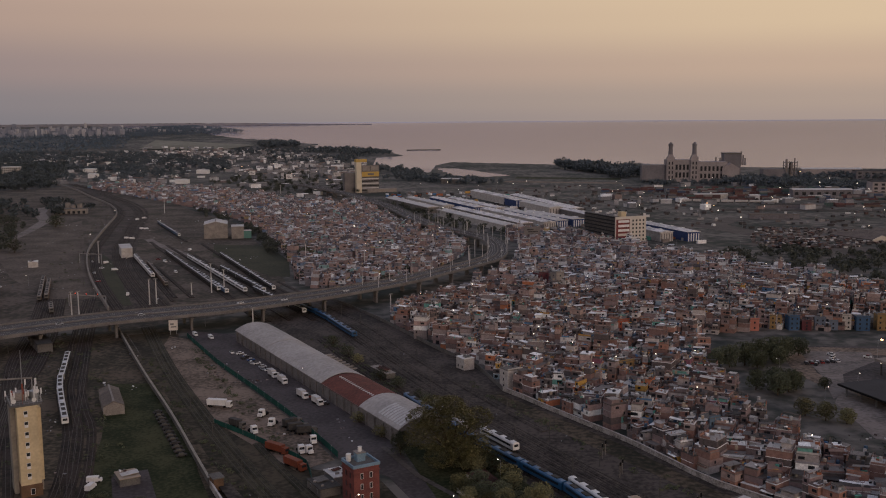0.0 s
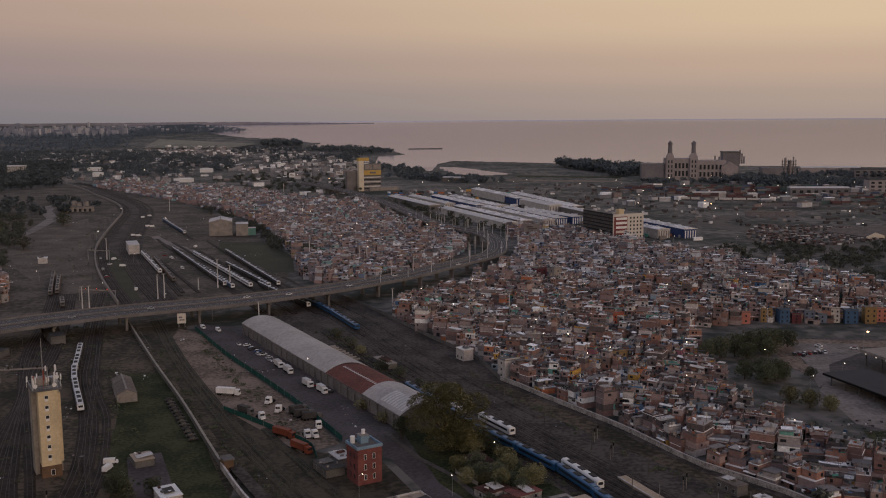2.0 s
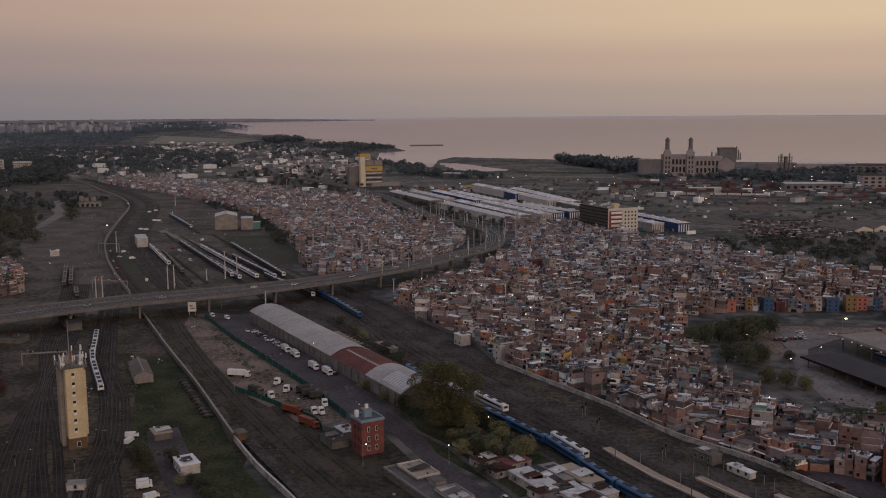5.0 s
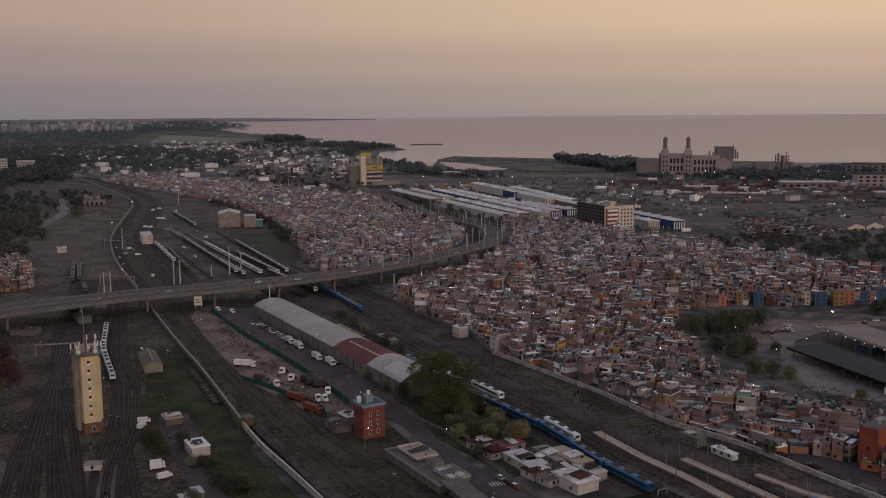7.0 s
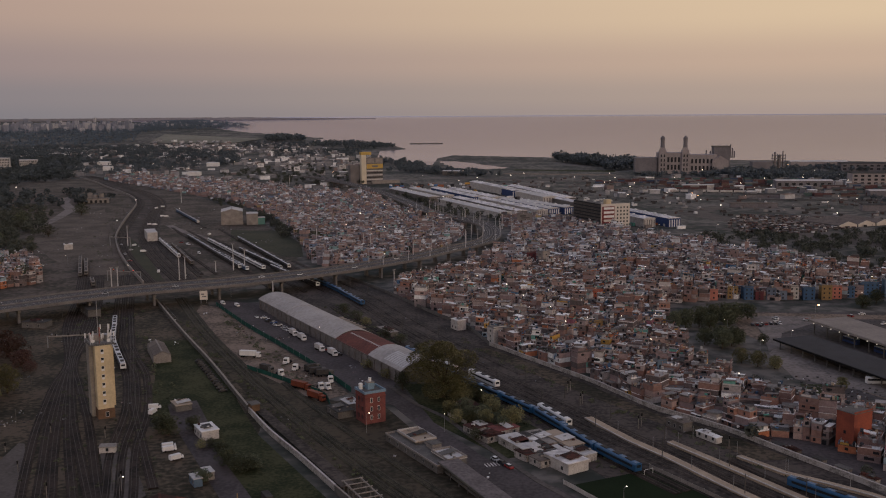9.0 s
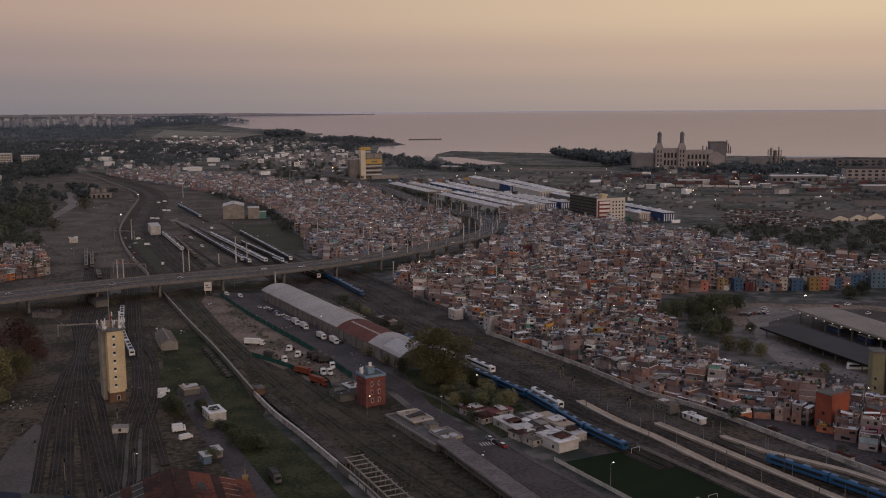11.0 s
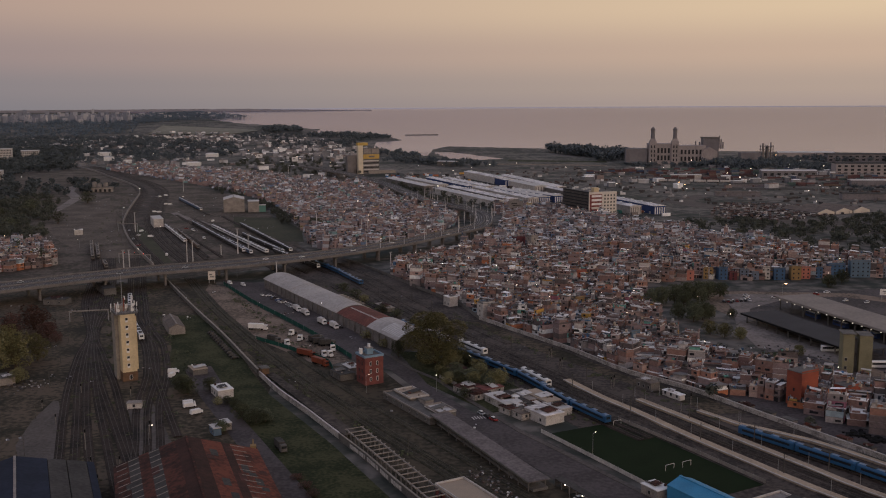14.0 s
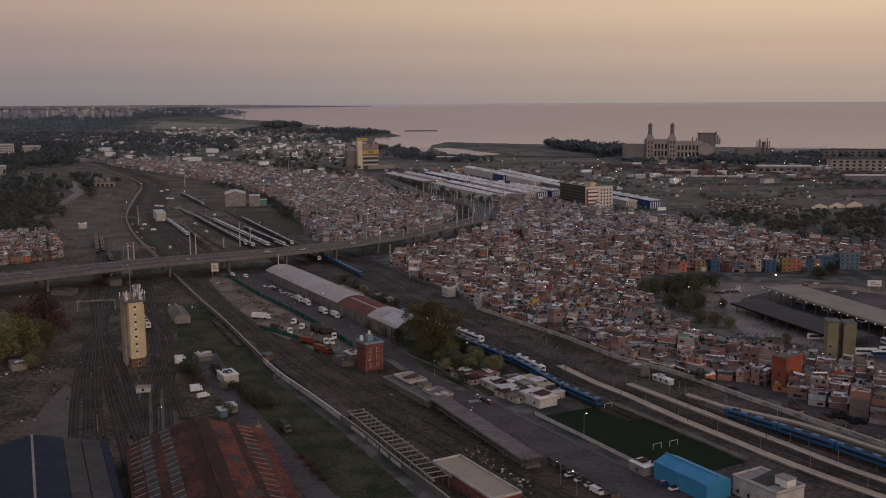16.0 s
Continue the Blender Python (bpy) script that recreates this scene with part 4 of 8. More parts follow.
# ---- cream signal tower ----
def signal_tower():
    t = thing("signal_tower", (-136.0, 331), -62 + 90, "tall cream rendered signal tower with rooftop antennas", "tower")
    # local x across the front, -y towards the front
    part("shaft", MB().box((0, -3.2, 18.2), (6.6, 5.6, 27.6)), M["cream"], t)
    # Greyer than the shaft: the tower's shaded side is put into the colour.
    part("rear_block", MB().box((-0.2, 2.6, 16.2), (9.6, 6.4, 32.4)), M["cream_grey"], t, "grey rear block with shade in its colour")
    part("stair_strip", MB().box((3.9, -1.4, 17.5), (1.6, 3.2, 26)), M["cream"], t)
    part("base", MB().box((0, -3.2, 2.2), (7.0, 6.0, 4.4)), M["brown"], t, "brown base storey")
    part("roof_slab", MB().box((-0.2, 0.2, 32.6), (10.2, 12.4, 0.5)), M["concrete_dark"], t)
    part("shaft_cap", MB().box((0, -3.2, 32.1), (7.0, 6.0, 0.4)), M["cream"], t)
    part("rooftop_cabin", MB().box((-1.0, 3.0, 34.2), (5.0, 4.0, 2.8)), M["concrete"], t)
    part("rooftop_tank", MB().tube((3.4, 3.4, 32.8), (3.4, 3.4, 35.2), 1.5, 1.5, 12), M["steel"], t)
    windows(t, (-1.1, -6.0, 0), (1, 0), 1, 7, 1.2, 3.7, 1.15, 1.1, 7.9, (0, -1), frame_m=M["white"], start=0.6)
    for i in range(7):
        part("window_blind", MB().box((-0.5, -6.05, 6.85 + 3.7 * i), (1.2, 0.16, 0.9)), M["white"], t, "white lower window panel")
    windows(t, (4.7, -3.0, 0), (0, 1), 1, 6, 2, 4.0, 0.9, 1.3, 8, (1, 0))
    windows(t, (-0.5, -6.2, 0), (1, 0), 1, 1, 1.2, 3.7, 1.2, 2.0, 1.9, (0, -1), frame_m=M["white"], start=0.8)
    rng = random.Random(4)
    for x0, y0, x1, y1 in ((-5, -5.8, 5, -5.8), (-5, 6.2, 5, 6.2), (-5, -5.8, -5, 6.2), (5, -5.8, 5, 6.2)):
        r = MB()
        for z in (33.4, 34.0):
            r.tube((x0, y0, z), (x1, y1, z), 0.05, 0.05, 4)
        for i in range(8):
            k = i / 7
            r.tube((x0 + (x1 - x0) * k, y0 + (y1 - y0) * k, 32.8), (x0 + (x1 - x0) * k, y0 + (y1 - y0) * k, 34.0), 0.05, 0.05, 4)
        part("railing", r, M["steel"], t)
    for i in range(22):
        x, y, h = rng.uniform(-6.5, 5), rng.uniform(-5.5, 6), rng.uniform(2.5, 7.5)
        a = MB().tube((x, y, 32.8), (x, y, 32.8 + h), 0.07, 0.07, 5)
        a.box((x + 0.2, y - 0.1, 32.8 + h - 0.9), (0.42, 0.25, 2.0))
        part("antenna", a, M["orange" if i % 7 == 3 else "white"], t)
    for x, y, z in ((-4, -5.6, 34.6), (2.5, -5.6, 34.3), (4.5, 2, 35.2)):
        d = MB().tube((x, y, z), (x, y - 0.35, z), 0.25, 0.8, 12)
        part("dish", d, M["white"], t, "white antenna dish")
    m = MB().tube((0, 4, 35.4), (0, 4, 50), 0.22, 0.1, 6)
    part("mast", m, M["steel"], t)


signal_tower()


# ---- red brick tower ----
def brick_tower():
    t = thing("brick_tower", (-19.0, 317.5), -62 + 90, "square dark red brick tower with pale blue coping", "tower")
    part("body", MB().box((0, 0, 6.6), (9.4, 9.6, 13.2)), M["brick_red"], t)
    part("roof", MB().box((0, 0, 13.3), (9.0, 9.2, 0.25)), M["concrete_dark"], t)
    for c, s in (((0, -4.8, 13.7), (10, 0.5, 1.0)), ((0, 4.8, 13.7), (10, 0.5, 1.0)), ((-4.8, 0, 13.7), (0.5, 9.1, 1.0)), ((4.8, 0, 13.7), (0.5, 9.1, 1.0))):
        part("coping", MB().box(c, s), M["coping"], t, "pale blue painted coping")
    part("cornice", MB().box((0, 0, 11.6), (9.9, 10.1, 0.4)), M["brick_red"], t)
    cab = part("roof_cabin", MB().box((0.4, 1.6, 14.9), (3.0, 3.0, 2.9)), M["coping"], t)
    part("cabin_roof", MB().box((0.4, 1.6, 16.45), (3.4, 3.4, 0.25)), M["concrete"], cab)
    part("tank", MB().tube((-3.2, 2.8, 13.5), (-3.2, 2.8, 16.0), 0.9, 0.9, 12), M["white"], t, "white roof tank")
    part("tank", MB().tube((0.6, 1.8, 16.6), (0.6, 1.8, 18.2), 0.7, 0.7, 12), M["white"], t, "white roof tank")
    windows(t, (-4.7, -4.82, 0), (1, 0), 2, 3, 3.4, 3.7, 0.8, 1.8, 2.8, (0, -1), frame_m=M["white"], start=2.9)
    windows(t, (4.72, -4.8, 0), (0, 1), 2, 3, 3.4, 3.7, 0.9, 1.6, 2.8, (1, 0), frame_m=M["white"], start=2.9)
    windows(t, (-4.72, -4.8, 0), (0, 1), 2, 3, 3.4, 3.7, 0.9, 1.6, 2.8, (-1, 0), frame_m=M["brick_red"], start=2.9)


brick_tower()


# ---- trains ----
def train_car(name, label, side_m, roof_m, end_m, length=24.6):
    t = thing(name, (0, 0, 0), 0, label, "train car", "railway carriages")
    w, h = 2.95, 3.95
    body = [(-w / 2, 1.0), (-w / 2, 3.3), (-w / 2 + 0.25, 3.7), (w / 2 - 0.25, 3.7), (w / 2, 3.3), (w / 2, 1.0)]
    part("body", MB().extrude(body, (-length / 2, 0, 0), (length / 2, 0, 0)), side_m, t)
    roof = [(-w / 2 + 0.12, 3.62), (-0.8, 3.98), (0.8, 3.98), (w / 2 - 0.12, 3.62)]
    rf = part("roof", MB().extrude(roof, (-length / 2, 0, 0), (length / 2, 0, 0)), roof_m, t)
    for x in (-length * 0.3, 0, length * 0.3):
        part("air_conditioner", MB().box((x, 0, 4.12), (3.6, 1.7, 0.34)), M["grey_sheet"], rf)
    win = MB()
    for s in (-1, 1):
        win.box((0, s * (w / 2 + 0.01), 2.55), (length * 0.86, 0.05, 0.85))
    part("window_band", win, M["dark"], t)
    for x in (-length / 2 - 0.04, length / 2 + 0.04):
        e = part("cab_end", MB().box((x, 0, 2.35), (0.16, w - 0.1, 2.6)), end_m, t)
        part("windscreen", MB().box((x + math.copysign(0.09, x), 0, 2.75), (0.06, 1.9, 1.0)), M["dark"], e)
    for x in (-length * 0.36, length * 0.36):
        b = MB()
        for dx in (-1.2, 1.2):
            b.tube((x + dx, -0.95, 0.55), (x + dx, 0.95, 0.55), 0.46, 0.46, 10)
        b.box((x, 0, 0.8), (3.6, 2.2, 0.4))
        part("bogie", b, M["black"], t)
    return t


CARS = {
    "blue": train_car("train_car", "blue passenger carriage with blue roof on the tracks", M["train_blue"], M["train_blue"], M["train_blue"]),
    "silver": train_car("train_car", "blue passenger carriage with silver roof", M["train_blue"], M["silver"], M["white"]),
    "white": train_car("train_car", "white passenger carriage with pale roof", M["white"], M["white"], M["white"]),
    "dull": train_car("train_car", "dark carriage with dull silver roof panels", M["grey_sheet"], M["silver"], M["white"]),
    "brown": train_car("freight_car", "old brown-grey freight car with pale roof", M["brown"], M["concrete"], M["concrete_dark"]),
}


def train(line, start, count, kind, gap=25.3, z=0.5):
    for i in range(count):
        p, h = along(line, start + i * gap)
        m = pose(p.x, p.y, z, 0, 0, h)
        if kind in used:
            copy_thing(CARS[kind], m)
        else:
            used.add(kind)
            CARS[kind].matrix_basis = m


used = set()


def nearest_s(line, x, y):
    s, best, at = 0.0, 1e9, 0.0
    for a, b in zip(line, line[1:]):
        d = math.hypot(a.x - x, a.y - y)
        if d < best:
            best, at = d, s
        s += (b - a).length
    return at


SIDING = curve([(-55, 560), (-32, 500), (-10, 447), (8, 405), (25, 368), (41, 338), (55, 311), (66, 280), (76, 258), (90, 231)])
railway_track(SIDING)
train(SIDING, nearest_s(SIDING, 2, 420), 8, "blue")
B2 = shifted(SIDING, -4.4)
railway_track(B2)
for x, y in ((16, 402), (55, 313)):
    train(B2, nearest_s(B2, x, y), 1, "white")
train(shifted(SIDING, -8.8), nearest_s(SIDING, 28, 367), 1, "white")
FARLINE = curve([(-130, 760), (-95, 690), (-62, 628), (-40, 575), (-24, 535), (-8, 500)])
railway_track(FARLINE)
train(FARLINE, nearest_s(FARLINE, -67, 640), 4, "blue")
train(shifted(FARLINE, 6), nearest_s(FARLINE, -110, 718), 4, "dull")
PLAT = curve([(118, 262), (129, 237), (143, 215.5), (156, 195), (170, 171), (188, 140)])
railway_track(PLAT)
train(PLAT, 42, 4, "blue")
railway_track(shifted(PLAT, 14))
train(LEFT, nearest_s(LEFT, -187, 521) + 10, 5, "dull")
for f, k, s, n in zip(FAN, ("dull", "white", "silver", "dull", "dull", "white"), (13, 13, 13, 13, 13, 13), (9, 8, 5, 5, 8, 5)):
    ln = fan_line(f)
    railway_track(ln)
    train(ln, s + 110, n, k)
W2 = curve([(-266, 690), (-303, 802)])
for off, s, n in ((0, 14, 4), (4.6, 20, 3)):
    train(shifted(W2, off), s, n, "brown")
train(curve([(-241, 645), (-262, 700)]), 14, 1, "brown")
for a, b in (((-236, 868), (-172, 700)), ((-230, 866), (-160, 700))):
    railway_track(curve([a, b], 30))
train(curve([(-236, 868), (-172, 700)]), 16, 5, "brown")
BLUE_FAR = curve([(-312, 1206), (-236, 1022)], 30)
railway_track(BLUE_FAR)
train(BLUE_FAR, 14, 6, "silver")



# ---- platforms ----
def platform(pts, w, label):
    line = curve(pts, 12)
    t = thing("railway_platform", line[0], 0, label, "platform", "platforms")
    o = line[0]
    part("slab", MB().sweep([(0, 0), (0, 1.0), (w, 1.0), (w, 0)], [(p.x - o.x, p.y - o.y, 0.05) for p in line]), M["platform"], t)
    part("edge", MB().sweep([(-0.12, 0.8), (-0.12, 1.08), (0.4, 1.08), (0.4, 0.8)], [(p.x - o.x, p.y - o.y, 0.05) for p in line]), M["whitewash"], t)
    s = 10
    while s < 175:
        p, h = along(line, s)
        lp = MB().tube((p.x - o.x + 1.6, p.y - o.y + 1, 1.0), (p.x - o.x + 1.6, p.y - o.y + 1, 6.0), 0.09, 0.06, 5)
        part("lamp_post", lp, M["steel"], t)
        s += 22
    return t


M["platform"] = mat("worn tan platform", (0.40, 0.315, 0.23), (0.24, 0.19, 0.14), scale=0.12, fine=1.0)
platform([(155, 146), (134, 180), (122, 204), (108, 232), (93, 266), (84, 283), (72, 313)], 3.6, "long tan railway platform with pale edge")
platform([(168, 152), (152, 176), (141, 198.5), (129, 222), (114.5, 251), (99, 281)], 3.2, "tan railway platform between the tracks")
platform([(188, 166), (175, 190), (153.6, 225), (132, 246), (121, 264)], 2.6, "narrow tan railway platform beside the wall")


# ---- trees ----
def leaf_cloud(mb, c, r, n, size, rng, squash=0.85):
    """Leaf sprays: small bent quads scattered through a lumpy volume."""
    for _ in range(n):
        v = Vector((rng.gauss(0, 1), rng.gauss(0, 1), rng.gauss(0, 1))).normalized()
        k = rng.uniform(0.55, 1.0) ** 0.6
        p = Vector(c) + Vector((v.x * r * k, v.y * r * k, v.z * r * k * squash))
        a = Vector((rng.gauss(0, 1), rng.gauss(0, 1), rng.gauss(0, 0.7))).normalized()
        b = a.orthogonal().normalized()
        s = size * rng.uniform(0.6, 1.3)
        q = a.cross(b)
        mb.add([tuple(p - a * s), tuple(p + b * s * 0.55 + q * s * 0.15), tuple(p + a * s), tuple(p - b * s * 0.55 + q * s * 0.15)], [(0, 1, 2), (0, 2, 3)])


def tree_meshes(h, spread, seed, n_leaf, size):
    rng = random.Random(seed)
    wood, crown = MB(), MB()
    th = h * 0.25
    wood.tube((0, 0, -0.2), (rng.uniform(-0.3, 0.3), rng.uniform(-0.3, 0.3), th), h * 0.03, h * 0.021, 8)
    lumps = []
    for i in range(14):
        w = i * 2.4 + rng.uniform(-0.4, 0.4)
        z = h * (0.22 + 0.62 * i / 13 + rng.uniform(-0.05, 0.05))
        k = spread * rng.uniform(0.3, 0.62) * (1.15 - 0.7 * abs(z / h - 0.55))
        e = (math.cos(w) * k, math.sin(w) * k, z)
        wood.tube((0, 0, th * rng.uniform(0.7, 0.98)), e, h * 0.012, h * 0.004, 5)
        lumps.append((e, spread * rng.uniform(0.34, 0.5)))
    lumps.append(((0, 0, h * 0.85), spread * 0.38))
    for e, r in lumps:
        leaf_cloud(crown, e, r, n_leaf // len(lumps), size, rng)
    return wood.mesh("trunk", M["bark"]), crown


TREES = {}


def tree(x, y, h, spread, kind="leaf_dark", label="dark green broadleaf tree", detail=700, size=None, turn=None):
    seed = int(abs(x * 7 + y * 13)) % 4
    key = (kind, detail, seed)
    if key not in TREES:
        w, c = tree_meshes(10.0, 5.0, seed + 11, detail, 0.42 if detail < 1000 else 0.34 if detail < 2500 else 0.28 if detail < 6000 else 0.17)
        TREES[key] = (w, c.mesh("crown", M[kind]))
    t = thing("tree", (x, y), (x * 31 + y * 17) % 360, label, "tree")
    t.scale = (spread / 5.0, spread / 5.0, h / 10.0)
    for nm, me in zip(("trunk", "crown"), TREES[key]):
        o = new(nm, me)
        o.parent = t
    return t


tree(13, 349, 26, 17, "leaf", "large olive-green autumn tree beside the road", 16000)
tree(-6, 361, 9.5, 5, "leaf_dark", "small dark tree at the shed's end", 2600)
tree(20, 343, 9, 5, "leaf", "yellowish leafy garden tree by the tracks", 2600)
for x, y, h, s in ((22, 325, 7, 4.5), (30, 318, 6, 4), (18, 318, 6, 4), (36, 300, 6, 4), (28, 303, 6, 4.5), (24, 290, 5, 3.5), (15, 322, 7, 4.5), (33, 330, 7, 5), (41, 309, 8, 5), (28, 345, 7, 5)):
    tree(x, y, h, s, "leaf" if x % 2 else "leaf_dark", "leafy green garden tree by the tracks", 1500)
for x, y, h, r in ((-101, 302, 8, 5.5), (-105, 309, 7, 5), (-92, 307, 6.5, 4.2), (-64, 260, 6.5, 5.5), (-70, 266, 6.5, 5), (-60, 262, 5, 4), (-75, 279, 5, 4), (-76, 249, 5, 3.6), (-80, 286, 4, 3)):
    tree(x, y, h, r, "leaf_dark", "dark dense small tree beside the yard lane", 2400)
for x, y, h, r in ((-36, 190, 2.6, 3), (-33, 183, 2.4, 3), (-40, 198, 2.2, 2.6), (-30, 176, 2.2, 2.6)):
    tree(x, y, h, r, "leaf_red", "brown scrubby bush beside the lane", 700)
for x, y, h, s in ((-197, 350, 20, 10), (-205, 338, 22, 11), (-216, 356, 22, 12), (-192, 366, 14, 8), (-240, 380, 20, 12), (-212, 378, 16, 9), (-186, 326, 7, 5)):
    tree(x, y, h, s, "leaf", "large dense green tree in the yard", 3000)
for x, y, h, s in ((155, 481, 11, 5.5), (163, 484, 12, 6), (172, 487, 13, 6.5), (181, 491, 13, 6.5), (190, 497, 13, 7), (199, 502, 12, 6.5), (208, 506, 10, 6), (176, 479, 10, 5.5), (190, 486, 10, 5.5), (162, 442, 10, 5.5), (169, 433, 11, 6), (176, 438, 11, 6), (181, 441, 9, 5), (172, 446, 10, 5.5), (169, 401, 8, 5), (175, 394, 8.5, 5), (182, 389, 7, 4.5), (195, 442, 6, 3.5), (200, 352, 6, 3.5), (295, 536, 9, 6), (310, 549, 10, 6)):
    tree(x, y, h, s, "leaf_dark" if y > 430 else "leaf", "dark leafy tree beside the depot road", 2400)
for x, y, h, s in ((-95, 868, 14, 9), (-105, 884, 12, 8), (-84, 285, 4, 3), (-54, 505, 6, 4), (-14, 383, 5, 4), (-24, 402, 5, 4), (-17, 470, 6, 5), (-8, 455, 6, 5), (6, 420, 7, 5), (2, 432, 6, 4), (-36, 520, 6, 5), (-46, 545, 6, 5), (-30, 505, 5, 4), (300, 620, 12, 10), (315, 600, 12, 9), (296, 585, 10, 8)):
    tree(x, y, h, s, "leaf_dark" if h > 5.5 else "leaf", "small leafy tree at the yard's edge", 700)
for x, y, h, s in ((-463, 988, 15, 12), (-452, 1045, 15, 12), (-388, 955, 14, 11), (-427, 1178, 15, 12), (-480, 930, 14, 12), (-500, 1010, 15, 12), (-420, 900, 13, 10), (-470, 1100, 14, 12), (-520, 1080, 14, 12), (-310, 690, 12, 9), (-300, 672, 11, 8), (-345, 740, 12, 9)):
    tree(x, y, h, s, "leaf_dark", "dark tree beyond the rail yard", 700)


for x, y, h, sp in ((-212, 424, 14, 9), (-220, 436, 15, 9), (-203, 412, 10, 7), (-226, 420, 13, 8), (-196, 404, 6, 4)):
    tree(x, y, h, sp, "leaf_red", "reddish-brown autumn tree in the yard", 1500)


def spray(n, seed, leaf):
    """One loose ball of leaves of radius 1, as an array of quads."""
    rg = np.random.default_rng(seed)
    v = rg.normal(size=(n, 3))
    v /= np.linalg.norm(v, axis=1)[:, None]
    c = v * rg.uniform(0.45, 1.0, (n, 1)) ** 0.6 * (1, 1, 0.82)
    a = rg.normal(size=(n, 3)) * (1, 1, 0.7)
    a /= np.linalg.norm(a, axis=1)[:, None]
    b = np.cross(a, rg.normal(size=(n, 3)))
    b /= np.linalg.norm(b, axis=1)[:, None]
    q = np.cross(a, b)
    k = leaf * rg.uniform(0.6, 1.3, (n, 1))
    return np.stack([c - a * k, c + b * k * 0.55 + q * k * 0.15, c + a * k, c - b * k * 0.55 + q * k * 0.15], 1)


def woods(name, spots, label, leaves="leaf_far", clumps=6, fine=30, wide=0.27):
    """Many far trees in one mesh: trunks and loose leaf sprays of uneven size."""
    rng = random.Random(len(spots))
    balls = [spray(fine, 70 + i, 0.33 if fine > 20 else 0.46) for i in range(6)]
    mb = MB()
    quads = []
    for x, y, h in spots:
        (fx, fy, fz), s = far(x, y)
        hh = h * s
        mb.tube((fx, fy, fz - 0.5), (fx, fy, fz + hh * 0.5), 0.35 * s, 0.2 * s, 4)
        for k in range(clumps):
            r = hh * rng.uniform(0.2, 0.36)
            w = rng.uniform(0, 6.28)
            turn = np.array([[math.cos(w), math.sin(w), 0], [-math.sin(w), math.cos(w), 0], [0, 0, 1]])
            c = (fx + rng.uniform(-wide, wide) * hh, fy + rng.uniform(-wide, wide) * hh, fz + hh * rng.uniform(0.32, 0.7))
            quads.append((balls[rng.randrange(6)] @ turn) * r + c)
    Q = np.concatenate(quads).reshape(-1, 3)
    me = bpy.data.meshes.new(name)
    k, n = len(mb.v), len(Q) // 4
    faces = mb.f + (np.arange(n * 4).reshape(-1, 4) + k).tolist()
    me.from_pydata(mb.v + Q.tolist(), [], faces)
    me.materials.append(M[leaves])
    return tagged(new(name, me), label, "trees", kind="stuff")


CLEAR = [(-957, 2230, 40), (-1000, 2240, 34), (-925, 2300, 30), (-722, 1600, 26), (-620, 2560, 40), (-480, 2280, 34), (-560, 1960, 26), (-450, 1940, 26), (-760, 2350, 34), (-690, 2150, 24), (-860, 2650, 50), (-1050, 2900, 60)]


def scatter(poly, n, rng, h0, h1):
    xs, ys = [p[0] for p in poly], [p[1] for p in poly]
    out = []
    while len(out) < n:
        x, y = rng.uniform(min(xs), max(xs)), rng.uniform(min(ys), max(ys))
        if inside(poly, x, y) and not any(abs(x - cx - (y - cy) * cx / 2600) < cw and -110 < y - cy < 25 for cx, cy, cw in CLEAR):
            out.append((x, y, rng.uniform(h0, h1)))
    return out


RG = random.Random(8)
for x, y, h in scatter([(10, 330), (16, 308), (32, 302), (48, 304), (36, 330), (22, 358)], 16, RG, 4.5, 8):
    tree(x, y, h, RG.uniform(3.5, 5.5), RG.choice(("leaf", "leaf_dark")), "leafy green garden tree by the tracks", 1500)
R = random.Random(7)
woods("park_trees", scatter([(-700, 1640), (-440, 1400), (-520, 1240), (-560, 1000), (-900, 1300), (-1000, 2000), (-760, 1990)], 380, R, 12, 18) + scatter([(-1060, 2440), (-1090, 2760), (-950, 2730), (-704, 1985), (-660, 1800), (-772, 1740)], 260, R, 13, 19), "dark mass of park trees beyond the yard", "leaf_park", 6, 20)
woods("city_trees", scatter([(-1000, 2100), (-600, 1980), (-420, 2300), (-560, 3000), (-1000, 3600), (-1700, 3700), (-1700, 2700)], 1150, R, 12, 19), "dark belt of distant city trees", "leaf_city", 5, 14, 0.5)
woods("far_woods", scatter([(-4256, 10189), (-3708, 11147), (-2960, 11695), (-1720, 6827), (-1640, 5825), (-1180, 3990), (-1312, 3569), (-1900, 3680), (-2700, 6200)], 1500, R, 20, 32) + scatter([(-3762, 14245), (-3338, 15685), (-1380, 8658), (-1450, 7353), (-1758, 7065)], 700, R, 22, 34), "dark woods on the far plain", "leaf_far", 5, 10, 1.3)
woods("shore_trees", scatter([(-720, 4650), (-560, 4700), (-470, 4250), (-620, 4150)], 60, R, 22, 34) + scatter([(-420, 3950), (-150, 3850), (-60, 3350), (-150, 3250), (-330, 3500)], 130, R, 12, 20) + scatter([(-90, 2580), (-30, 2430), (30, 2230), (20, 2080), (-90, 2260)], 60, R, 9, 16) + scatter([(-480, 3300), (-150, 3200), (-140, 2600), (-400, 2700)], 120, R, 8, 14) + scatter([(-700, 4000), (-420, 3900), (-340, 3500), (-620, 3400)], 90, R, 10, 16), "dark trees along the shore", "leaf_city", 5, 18)
